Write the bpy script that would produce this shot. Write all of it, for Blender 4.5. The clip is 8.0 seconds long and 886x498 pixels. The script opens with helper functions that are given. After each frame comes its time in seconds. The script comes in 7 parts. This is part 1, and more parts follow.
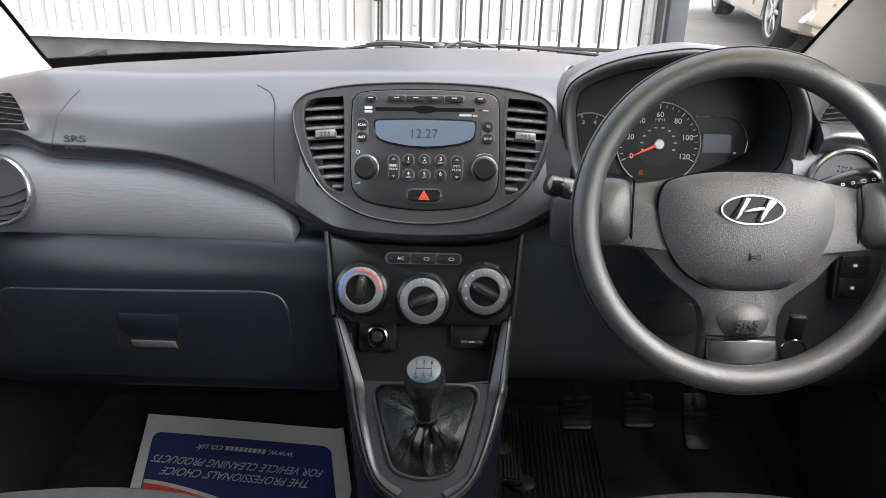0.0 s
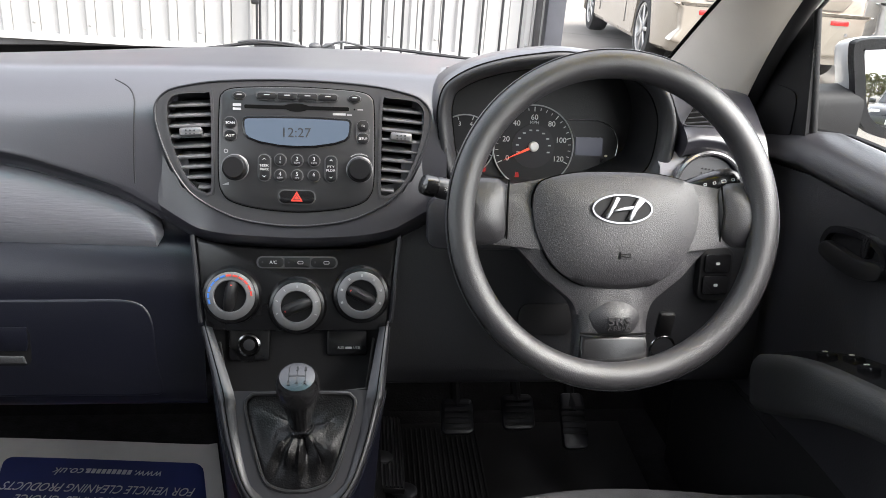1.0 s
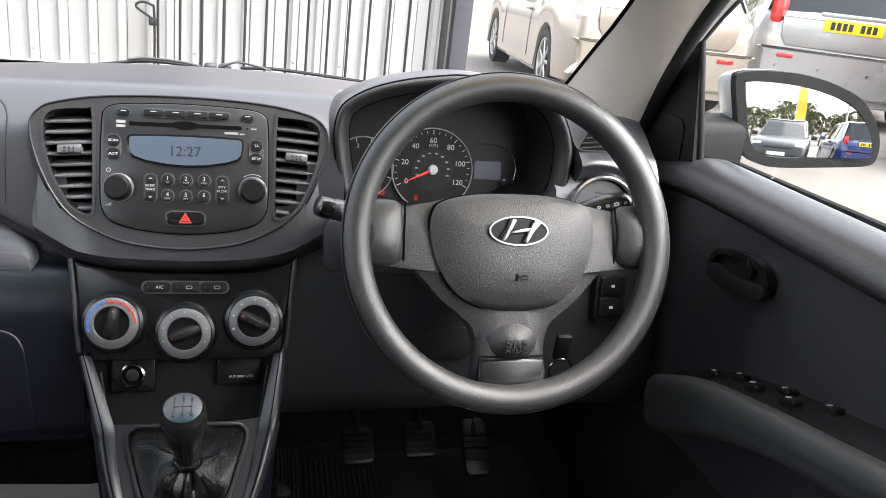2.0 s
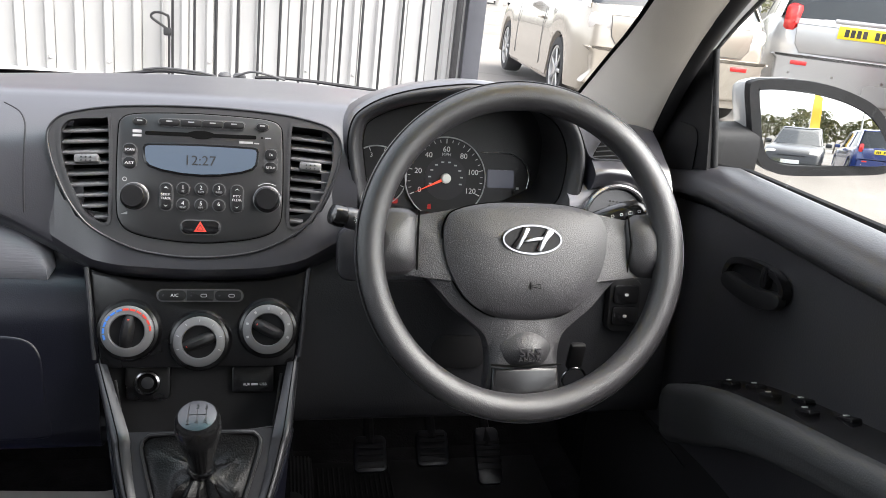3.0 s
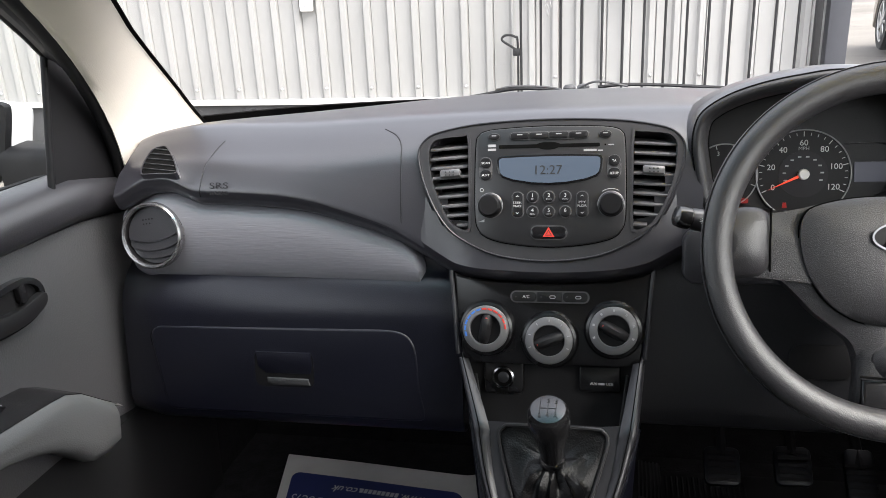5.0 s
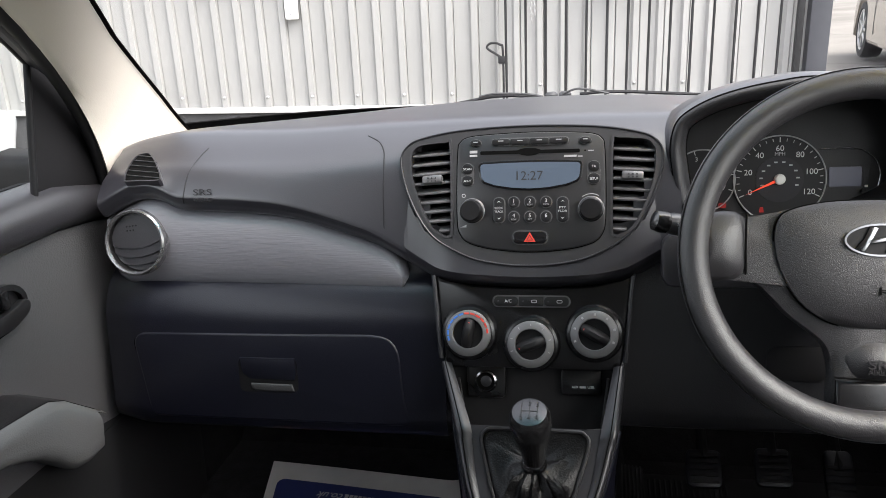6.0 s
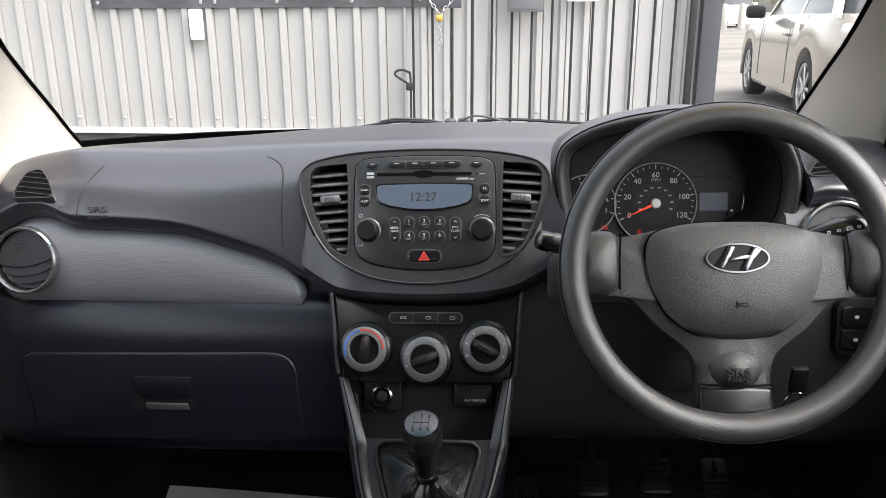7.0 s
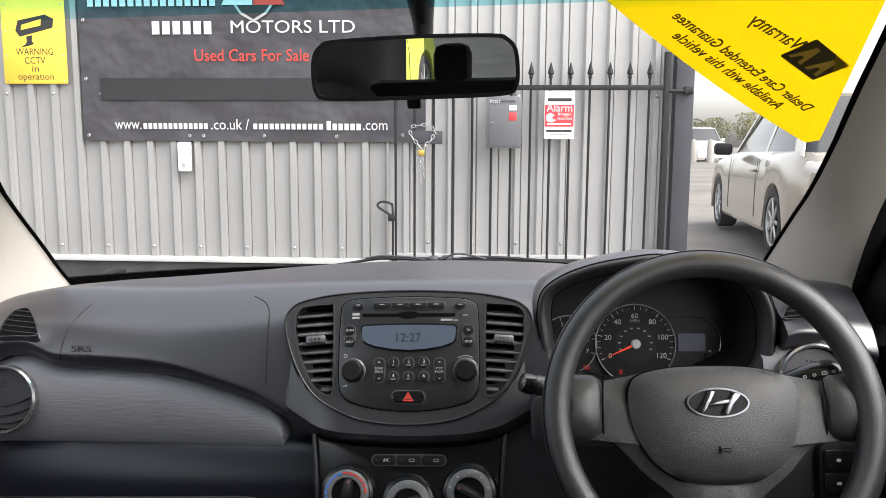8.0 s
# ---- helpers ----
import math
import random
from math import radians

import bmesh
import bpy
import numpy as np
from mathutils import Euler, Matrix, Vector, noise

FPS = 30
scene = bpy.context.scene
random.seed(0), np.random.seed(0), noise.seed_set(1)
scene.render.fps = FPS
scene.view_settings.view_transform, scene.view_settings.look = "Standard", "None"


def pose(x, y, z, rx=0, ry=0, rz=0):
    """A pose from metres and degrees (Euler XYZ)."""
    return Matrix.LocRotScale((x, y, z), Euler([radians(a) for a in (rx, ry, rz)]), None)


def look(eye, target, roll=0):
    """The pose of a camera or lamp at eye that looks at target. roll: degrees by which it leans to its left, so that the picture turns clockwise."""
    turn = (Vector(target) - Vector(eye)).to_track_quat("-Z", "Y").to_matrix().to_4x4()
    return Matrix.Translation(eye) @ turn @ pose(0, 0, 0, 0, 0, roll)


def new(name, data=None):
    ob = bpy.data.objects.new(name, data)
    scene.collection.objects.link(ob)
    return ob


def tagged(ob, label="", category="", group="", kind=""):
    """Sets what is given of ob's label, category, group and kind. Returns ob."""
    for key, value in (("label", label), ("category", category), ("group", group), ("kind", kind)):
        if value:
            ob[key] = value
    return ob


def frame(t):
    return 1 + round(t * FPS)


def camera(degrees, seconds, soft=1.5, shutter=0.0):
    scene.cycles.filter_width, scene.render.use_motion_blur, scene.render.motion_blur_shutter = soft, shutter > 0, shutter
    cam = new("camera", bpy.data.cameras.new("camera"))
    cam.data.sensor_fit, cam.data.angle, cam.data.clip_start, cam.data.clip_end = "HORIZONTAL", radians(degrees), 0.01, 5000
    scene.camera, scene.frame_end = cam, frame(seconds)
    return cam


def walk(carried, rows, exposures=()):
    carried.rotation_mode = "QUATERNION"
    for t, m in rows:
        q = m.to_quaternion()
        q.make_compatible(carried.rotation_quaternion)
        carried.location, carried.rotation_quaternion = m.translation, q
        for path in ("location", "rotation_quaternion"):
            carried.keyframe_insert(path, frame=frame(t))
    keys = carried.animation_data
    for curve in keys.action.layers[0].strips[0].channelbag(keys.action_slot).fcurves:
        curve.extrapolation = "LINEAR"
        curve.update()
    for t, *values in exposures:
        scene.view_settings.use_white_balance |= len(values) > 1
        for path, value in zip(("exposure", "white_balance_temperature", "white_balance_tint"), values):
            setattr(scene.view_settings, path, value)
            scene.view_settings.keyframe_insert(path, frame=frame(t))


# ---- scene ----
cam = camera(58.9, 8.0, soft=0.75)
PATH = [
    (0, (0.062, 0.093, 1.274), (0.005, 1.932, 0.49), 1.9),
    (0.5, (0.068, 0.102, 1.264), (0.15, 1.947, 0.497), 3.2),
    (1, (0.075, 0.11, 1.258), (0.307, 1.951, 0.511), 4.7),
    (1.5, (0.083, 0.116, 1.252), (0.452, 1.952, 0.552), 6.0),
    (1.7, (0.087, 0.118, 1.247), (0.509, 1.951, 0.569), 6.6),
    (2.8, (0.09, 0.124, 1.248), (0.577, 1.956, 0.611), 7.2),
    (3, (0.087, 0.12, 1.248), (0.519, 1.965, 0.607), 6.7),
    (3.5, (0.079, 0.112, 1.247), (0.276, 1.988, 0.584), 4.8),
    (4, (0.08, 0.108, 1.249), (0.031, 1.992, 0.581), 2.0),
    (4.5, (0.085, 0.101, 1.249), (-0.205, 1.965, 0.584), -0.9),
    (4.7, (0.089, 0.1, 1.25), (-0.284, 1.95, 0.589), -1.9),
    (5.8, (0.088, 0.092, 1.25), (-0.376, 1.931, 0.618), -3.1),
    (6, (0.097, 0.09, 1.25), (-0.301, 1.944, 0.615), -2.6),
    (6.5, (0.115, 0.07, 1.249), (-0.123, 1.956, 0.625), -0.9),
    (7, (0.121, 0.056, 1.252), (-0.052, 1.962, 0.673), -0.3),
    (7.5, (0.119, 0.049, 1.266), (-0.018, 1.999, 0.843), 0.2),
    (8, (0.116, 0.04, 1.276), (-0.011, 2.018, 1.01), 0.3),
]
STOPS = [(0, 2.90), (0.5, 2.93), (1.5, 2.83), (3, 2.77), (4.5, 2.56), (6, 2.37), (7, 2.33), (7.5, 2.18), (8, 1.94)]
walk(cam, [(t, look(eye, target, roll)) for t, eye, target, roll in PATH], STOPS)

# ---- world and light: an overcast day ----
world = bpy.data.worlds.new("overcast_sky")
scene.world = world
world.use_nodes = True
wn = world.node_tree.nodes
wl = world.node_tree.links
sky = wn.new("ShaderNodeTexSky")
sky.sky_type = "NISHITA"
sky.sun_disc = False
sky.sun_elevation = radians(52)
sky.sun_rotation = radians(116)
sky.air_density = 1.2
sky.dust_density = 4.0
grey_sky = wn.new("ShaderNodeHueSaturation")
grey_sky.inputs["Saturation"].default_value = 0.26
wl.new(sky.outputs[0], grey_sky.inputs["Color"])
cloud = wn.new("ShaderNodeVectorMath")
cloud.operation = "MULTIPLY"
cloud.inputs[1].default_value = (1.035, 1.0, 1.01)
wl.new(grey_sky.outputs[0], cloud.inputs[0])
wl.new(cloud.outputs[0], wn["Background"].inputs["Color"])
wn["Background"].inputs["Strength"].default_value = 0.15
sun_data = bpy.data.lights.new("sun", "SUN")
sun_data.energy = 0.6
sun_data.angle = radians(70)
sun_data.color = (1.0, 0.94, 0.86)
sun = new("sun", sun_data)
sun.matrix_world = look((8, -3.9, 11.5), (0, 0, 0))


# ---- materials ----
def material(name, colour, rough=0.6, metal=0.0, spec=0.5, vary=0.12, scale=6.0, grain=0.0, grain_scale=900.0,
             coat=0.0, random=0.0, stretch=None, second=None, second_amount=0.5, relief=0.4, mottle=0.0):
    """A surface with variation at two scales: broad tone changes and a fine grain that also lifts the surface."""
    m = bpy.data.materials.new(name)
    m.use_nodes = True
    n, l = m.node_tree.nodes, m.node_tree.links
    b = n["Principled BSDF"]
    b.inputs["Metallic"].default_value = metal
    b.inputs["Specular IOR Level"].default_value = spec
    b.inputs["Coat Weight"].default_value = coat
    b.inputs["Coat Roughness"].default_value = 0.03 if coat > 0.4 else 0.34
    co = n.new("ShaderNodeTexCoord")
    mp = n.new("ShaderNodeMapping")
    l.new(co.outputs["Object"], mp.inputs["Vector"])
    if stretch:
        mp.inputs["Scale"].default_value = stretch
    broad = n.new("ShaderNodeTexNoise")
    broad.inputs["Scale"].default_value = scale
    broad.inputs["Detail"].default_value = 5
    l.new(mp.outputs[0], broad.inputs["Vector"])
    mix = n.new("ShaderNodeMix")
    mix.data_type = "RGBA"
    dark = tuple(c * (1 - vary) for c in colour)
    light = tuple(min(1, c * (1 + vary)) for c in (second or colour))
    mix.inputs["A"].default_value = (*dark, 1)
    mix.inputs["B"].default_value = (*light, 1)
    ramp = n.new("ShaderNodeMapRange")
    ramp.inputs["From Min"].default_value = 0.5 - 0.3 * second_amount
    ramp.inputs["From Max"].default_value = 0.5 + 0.3 * second_amount
    l.new(broad.outputs["Fac"], ramp.inputs["Value"])
    l.new(ramp.outputs[0], mix.inputs["Factor"])
    out = mix.outputs["Result"]
    if random:
        info = n.new("ShaderNodeObjectInfo")
        mr = n.new("ShaderNodeMapRange")
        mr.inputs["To Min"].default_value = 1 - random
        mr.inputs["To Max"].default_value = 1 + random
        l.new(info.outputs["Random"], mr.inputs["Value"])
        hs = n.new("ShaderNodeHueSaturation")
        l.new(mr.outputs[0], hs.inputs["Value"])
        l.new(out, hs.inputs["Color"])
        out = hs.outputs[0]
    l.new(out, b.inputs["Base Color"])
    rr = n.new("ShaderNodeMapRange")
    rr.inputs["To Min"].default_value = max(0.02, rough - 0.07)
    rr.inputs["To Max"].default_value = min(1, rough + 0.07)
    l.new(broad.outputs["Fac"], rr.inputs["Value"])
    l.new(rr.outputs[0], b.inputs["Roughness"])
    if grain:
        fine = n.new("ShaderNodeTexNoise")
        fine.inputs["Scale"].default_value = grain_scale
        fine.inputs["Detail"].default_value = 3
        l.new(mp.outputs[0], fine.inputs["Vector"])
        bump = n.new("ShaderNodeBump")
        bump.inputs["Strength"].default_value = grain
        bump.inputs["Distance"].default_value = relief / grain_scale
        l.new(fine.outputs["Fac"], bump.inputs["Height"])
        l.new(bump.outputs[0], b.inputs["Normal"])
        if mottle:
            tone = n.new("ShaderNodeMapRange")
            tone.inputs["From Min"].default_value, tone.inputs["From Max"].default_value = 0.3, 0.7
            tone.inputs["To Min"].default_value, tone.inputs["To Max"].default_value = 1 - mottle, 1 + mottle
            l.new(fine.outputs["Fac"], tone.inputs["Value"])
            speck = n.new("ShaderNodeHueSaturation")
            l.new(tone.outputs[0], speck.inputs["Value"])
            l.new(out, speck.inputs["Color"])
            l.new(speck.outputs[0], b.inputs["Base Color"])
    return m


def glow(name, colour, strength):
    m = bpy.data.materials.new(name)
    m.use_nodes = True
    b = m.node_tree.nodes["Principled BSDF"]
    b.inputs["Base Color"].default_value = (*colour, 1)
    b.inputs["Emission Color"].default_value = (*colour, 1)
    b.inputs["Emission Strength"].default_value = strength
    b.inputs["Roughness"].default_value = 0.3
    return m


def pane(name, tint, gloss=0.08, rough=0.02):
    """Thin clear glass: lets light through with a tint and mirrors a little, more at a glancing angle."""
    m = bpy.data.materials.new(name)
    m.use_nodes = True
    n, l = m.node_tree.nodes, m.node_tree.links
    n.remove(n["Principled BSDF"])
    tr = n.new("ShaderNodeBsdfTransparent")
    tr.inputs[0].default_value = (*tint, 1)
    gl = n.new("ShaderNodeBsdfGlossy")
    gl.inputs["Roughness"].default_value = rough
    fr = n.new("ShaderNodeFresnel")
    fr.inputs[0].default_value = 1.25
    mul = n.new("ShaderNodeMath")
    mul.operation = "MULTIPLY"
    mul.inputs[1].default_value = gloss * 10
    mx = n.new("ShaderNodeMixShader")
    l.new(fr.outputs[0], mul.inputs[0])
    l.new(mul.outputs[0], mx.inputs[0])
    l.new(tr.outputs[0], mx.inputs[1])
    l.new(gl.outputs[0], mx.inputs[2])
    l.new(mx.outputs[0], n["Material Output"].inputs["Surface"])
    return m


M = {}
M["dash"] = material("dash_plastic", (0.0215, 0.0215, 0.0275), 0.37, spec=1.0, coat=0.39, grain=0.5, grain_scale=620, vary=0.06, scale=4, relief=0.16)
# darker than the dash top, with shade low in the cabin put into it
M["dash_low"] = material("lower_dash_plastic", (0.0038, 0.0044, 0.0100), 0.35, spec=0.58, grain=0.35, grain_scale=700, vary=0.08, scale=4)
M["trim"] = material("grey_trim_plastic", (0.205, 0.206, 0.230), 0.46, spec=0.7, grain=0.5, grain_scale=420, vary=0.05, scale=5, stretch=(0.08, 1, 1))
M["bezel"] = material("bezel_plastic", (0.038, 0.038, 0.041), 0.35, spec=0.95, grain=0.2, grain_scale=900, vary=0.05)
M["radio"] = material("radio_plastic", (0.0150, 0.0150, 0.0165), 0.34, spec=0.95, grain=0.15, grain_scale=900, vary=0.05)
M["key"] = material("button_plastic", (0.0115, 0.0115, 0.0125), 0.30, spec=0.6, vary=0.05)
M["panel"] = material("heater_panel_plastic", (0.0060, 0.0060, 0.0068), 0.26, spec=0.6, grain=0.15, grain_scale=900, vary=0.05)
M["black"] = material("black_plastic", (0.013, 0.013, 0.014), 0.5, spec=0.25, vary=0.1)
M["gloss_black"] = material("gloss_black_plastic", (0.010, 0.010, 0.011), 0.15, vary=0.05)
# near-black for the shade inside vents, slots and gaps; also the glass border
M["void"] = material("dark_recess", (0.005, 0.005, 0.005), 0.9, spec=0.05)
M["slat"] = material("louvre_plastic", (0.115, 0.115, 0.12), 0.38, grain=0.15, vary=0.06)
M["silver"] = material("satin_silver", (0.34, 0.34, 0.35), 0.26, metal=0.9, vary=0.05, grain=0.1)
M["ringgrey"] = material("silver_paint", (0.15, 0.15, 0.155), 0.4, metal=0.2, vary=0.05)
M["chrome"] = material("chrome", (0.27, 0.27, 0.28), 0.16, metal=1.0, vary=0.02)
M["rail"] = material("graphite_paint", (0.024, 0.0245, 0.028), 0.34, metal=0.1, vary=0.06)
M["wheel"] = material("wheel_polyurethane", (0.034, 0.0335, 0.0360), 0.33, spec=0.75, grain=1.0, grain_scale=1200, vary=0.10, scale=12, relief=0.55, mottle=0.32)
M["hub"] = material("airbag_cover_plastic", (0.032, 0.0315, 0.0345), 0.35, spec=0.70, grain=1.0, grain_scale=1050, vary=0.08, scale=10, relief=0.80, mottle=0.45)
M["white"] = material("white_print", (0.62, 0.62, 0.62), 0.5, vary=0.03)
M["greyprint"] = material("grey_print", (0.38, 0.38, 0.39), 0.5, vary=0.03)
M["red"] = material("red_print", (0.75, 0.06, 0.04), 0.45, vary=0.04)
M["blueprint"] = material("blue_print", (0.05, 0.2, 0.65), 0.45, vary=0.04)
M["leather"] = material("black_leather", (0.0032, 0.0032, 0.0036), 0.34, spec=0.30, grain=0.9, grain_scale=480, vary=0.15, scale=30, relief=0.35)
M["pillar"] = material("beige_pillar_plastic", (0.68, 0.635, 0.565), 0.6, grain=0.3, grain_scale=500, vary=0.04)
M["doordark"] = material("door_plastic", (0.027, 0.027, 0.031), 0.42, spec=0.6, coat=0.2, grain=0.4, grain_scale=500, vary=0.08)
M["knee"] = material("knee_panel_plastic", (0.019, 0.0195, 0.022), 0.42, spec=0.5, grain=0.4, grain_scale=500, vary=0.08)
# insert and armrest of the passenger's side, daylight put into their colour
M["doorgrey_lit"] = material("lit_door_insert", (0.062, 0.0625, 0.065), 0.42, spec=0.9, grain=1.0, grain_scale=420, vary=0.10, scale=3, relief=0.3)
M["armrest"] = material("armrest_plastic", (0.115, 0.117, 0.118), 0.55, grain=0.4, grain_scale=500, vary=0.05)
M["carpet"] = material("black_carpet", (0.014, 0.014, 0.0155), 0.95, spec=0.2, grain=1.0, grain_scale=250, vary=0.3, scale=40)
M["rubber"] = material("black_rubber", (0.015, 0.015, 0.016), 0.6, spec=0.35, grain=0.3, vary=0.15)
M["seat"] = material("grey_seat_cloth", (0.05, 0.051, 0.054), 0.95, grain=1.0, grain_scale=600, vary=0.12, scale=60)
M["seatdark"] = material("dark_seat_cloth", (0.035, 0.035, 0.037), 0.95, grain=1.0, grain_scale=600, vary=0.12, scale=60)
M["headlining"] = material("headlining_cloth", (0.62, 0.61, 0.58), 0.95, grain=0.5, grain_scale=400, vary=0.05)
M["paper"] = material("white_paper", (0.70, 0.69, 0.67), 0.8, vary=0.08, scale=8)
M["navy"] = material("navy_print", (0.018, 0.030, 0.150), 0.6, vary=0.1, scale=10)
M["whitecar"] = material("white_car_paint", (0.75, 0.76, 0.77), 0.25, coat=0.6, vary=0.015, scale=0.4)
M["beigecar"] = material("champagne_car_paint", (0.36, 0.325, 0.275), 0.24, metal=0.35, coat=0.6, vary=0.015, scale=0.4)
M["silvercar"] = material("silver_car_paint", (0.40, 0.40, 0.405), 0.26, metal=0.4, coat=0.6, vary=0.015, scale=0.4)
M["redcar"] = material("red_car_paint", (0.30, 0.012, 0.010), 0.22, coat=0.8, vary=0.015, scale=0.4)
M["blackcar"] = material("black_car_paint", (0.012, 0.013, 0.015), 0.3, coat=0.25, vary=0.015, scale=0.4)
M["bluecar"] = material("blue_car_paint", (0.02, 0.04, 0.16), 0.22, coat=0.8, vary=0.015, scale=0.4)
M["limecar"] = material("lime_paint", (0.50, 0.60, 0.03), 0.3, coat=0.7, vary=0.04)
M["carglass"] = material("dark_car_glass", (0.02, 0.024, 0.027), 0.05, spec=0.45, vary=0.05)
M["tyre"] = material("tyre_rubber", (0.018, 0.018, 0.018), 0.8, grain=0.3, vary=0.1)
M["alloy"] = material("alloy_wheel", (0.55, 0.55, 0.55), 0.3, metal=0.8, vary=0.04)
M["redlamp"] = material("red_lamp_lens", (0.55, 0.02, 0.02), 0.12, coat=0.5, vary=0.05)
M["clearlamp"] = material("clear_lamp_lens", (0.65, 0.62, 0.6), 0.12, coat=0.5, vary=0.05)
M["plate"] = material("yellow_plate", (0.80, 0.62, 0.02), 0.35, vary=0.02)
M["asphalt"] = material("worn_asphalt", (0.122, 0.110, 0.097), 0.95, grain=0.8, grain_scale=120, vary=0.15, scale=0.7, second=(0.150, 0.139, 0.125))
an, al = M["asphalt"].node_tree.nodes, M["asphalt"].node_tree.links
crack = an.new("ShaderNodeTexVoronoi")
crack.feature = "DISTANCE_TO_EDGE"
crack.inputs["Scale"].default_value = 0.42
wob = an.new("ShaderNodeTexNoise")
wob.inputs["Scale"].default_value = 3.0
wob.inputs["Detail"].default_value = 6
wobmix = an.new("ShaderNodeMix")
wobmix.data_type = "VECTOR"
wobmix.inputs["Factor"].default_value = 0.25
acoord = an.new("ShaderNodeTexCoord")
al.new(acoord.outputs["Object"], wob.inputs["Vector"])
al.new(acoord.outputs["Object"], wobmix.inputs[4])
al.new(wob.outputs["Color"], wobmix.inputs[5])
al.new(wobmix.outputs[1], crack.inputs["Vector"])
crange = an.new("ShaderNodeMapRange")
crange.inputs["From Max"].default_value = 0.007
crange.inputs["To Min"].default_value = 0.55
al.new(crack.outputs["Distance"], crange.inputs["Value"])
cval = an.new("ShaderNodeHueSaturation")
abase = an["Principled BSDF"].inputs["Base Color"]
al.new(abase.links[0].from_socket, cval.inputs["Color"])
al.new(crange.outputs[0], cval.inputs["Value"])
al.new(cval.outputs[0], abase)
M["cladding"] = material("light_grey_cladding", (0.305, 0.303, 0.297), 0.45, vary=0.05, scale=1.2, grain=0.05)
# cladding colour raised for the gate sheets in place of stronger light there
M["gatesheet_lit"] = material("brightened_grey_sheet", (0.395, 0.392, 0.386), 0.45, vary=0.05, scale=1.2, grain=0.05)
M["flash"] = material("cladding_flashing", (0.46, 0.46, 0.45), 0.5, vary=0.06, scale=4)
M["plinth"] = material("dark_plinth", (0.05, 0.05, 0.052), 0.85, grain=0.6, grain_scale=80, vary=0.25, scale=5)
M["gate"] = material("black_painted_steel", (0.018, 0.018, 0.019), 0.5, spec=0.25, vary=0.15, scale=20, grain=0.2)
M["post"] = material("slate_painted_steel", (0.055, 0.057, 0.066), 0.5, spec=0.3, vary=0.1, scale=8, grain=0.15)
M["banner"] = material("grey_vinyl", (0.056, 0.053, 0.060), 0.38, vary=0.10, scale=1.4, grain=0.35, grain_scale=2.6)
M["tape"] = material("black_tape", (0.017, 0.017, 0.0185), 0.5, vary=0.15, scale=10, stretch=(1, 1, 12), grain=0.3, grain_scale=60)
M["yellow"] = material("yellow_sign", (0.78, 0.52, 0.055), 0.4, vary=0.04)
def translucent(name, colour):
    """Thin printed film that daylight shines through."""
    m = bpy.data.materials.new(name)
    m.use_nodes = True
    n, l = m.node_tree.nodes, m.node_tree.links
    b = n["Principled BSDF"]
    b.inputs["Base Color"].default_value = (*colour, 1)
    b.inputs["Roughness"].default_value = 0.35
    tl = n.new("ShaderNodeBsdfTranslucent")
    tl.inputs[0].default_value = (*colour, 1)
    speck = n.new("ShaderNodeTexNoise")
    speck.inputs["Scale"].default_value = 160
    bump = n.new("ShaderNodeBump")
    bump.inputs["Strength"].default_value = 0.25
    bump.inputs["Distance"].default_value = 0.001
    l.new(speck.outputs["Fac"], bump.inputs["Height"])
    l.new(bump.outputs[0], b.inputs["Normal"])
    mx = n.new("ShaderNodeMixShader")
    mx.inputs[0].default_value = 0.75
    l.new(b.outputs[0], mx.inputs[1])
    l.new(tl.outputs[0], mx.inputs[2])
    l.new(mx.outputs[0], n["Material Output"].inputs["Surface"])
    return m


M["sticker"] = translucent("yellow_vinyl_film", (0.76, 0.615, 0.045))
M["lining"] = material("hood_lining_plastic", (0.016, 0.016, 0.0175), 0.45, spec=0.4, grain=0.4, grain_scale=700, vary=0.06)
M["frame"] = material("gaiter_frame_plastic", (0.022, 0.0225, 0.024), 0.3, vary=0.05)
M["ink"] = material("black_ink", (0.02, 0.02, 0.02), 0.5)
M["brownink"] = material("brown_ink", (0.10, 0.07, 0.01), 0.5)
M["galv"] = material("galvanised_steel", (0.45, 0.45, 0.45), 0.4, metal=0.8, vary=0.15, scale=30)
M["brass"] = material("brass", (0.65, 0.45, 0.12), 0.35, metal=0.9, vary=0.1)
M["boxgrey"] = material("post_box_grey", (0.12, 0.122, 0.13), 0.45, vary=0.05)
M["whiteplastic"] = material("white_plastic", (0.78, 0.78, 0.77), 0.4, vary=0.03)
M["signred"] = material("sign_red", (0.70, 0.05, 0.06), 0.45, vary=0.03)
M["concrete"] = material("concrete", (0.33, 0.32, 0.29), 0.9, grain=0.6, grain_scale=60, vary=0.15, scale=6)
M["leaf"] = material("tree_leaf", (0.065, 0.085, 0.03), 0.7, vary=0.3, scale=0.6, random=0.2, second=(0.13, 0.12, 0.05))
M["bark"] = material("tree_bark", (0.11, 0.09, 0.07), 0.9, grain=0.6, grain_scale=30, vary=0.2)
M["grass"] = material("grass_blade", (0.09, 0.14, 0.03), 0.8, vary=0.3, scale=3)
M["lcd"] = glow("lit_display", (0.031, 0.040, 0.054), 0.50)
M["needle"] = glow("needle_red", (0.6, 0.05, 0.02), 0.2)
M["telltale"] = glow("warning_red", (0.22, 0.012, 0.010), 0.10)
M["lcdblue"] = glow("trip_display", (0.020, 0.021, 0.030), 0.25)
# armrest darkened for the driver's shaded side; also plain dark fittings
M["armdark"] = material("dark_and_shaded_plastic", (0.036, 0.037, 0.039), 0.55, grain=0.4, grain_scale=500, vary=0.05)
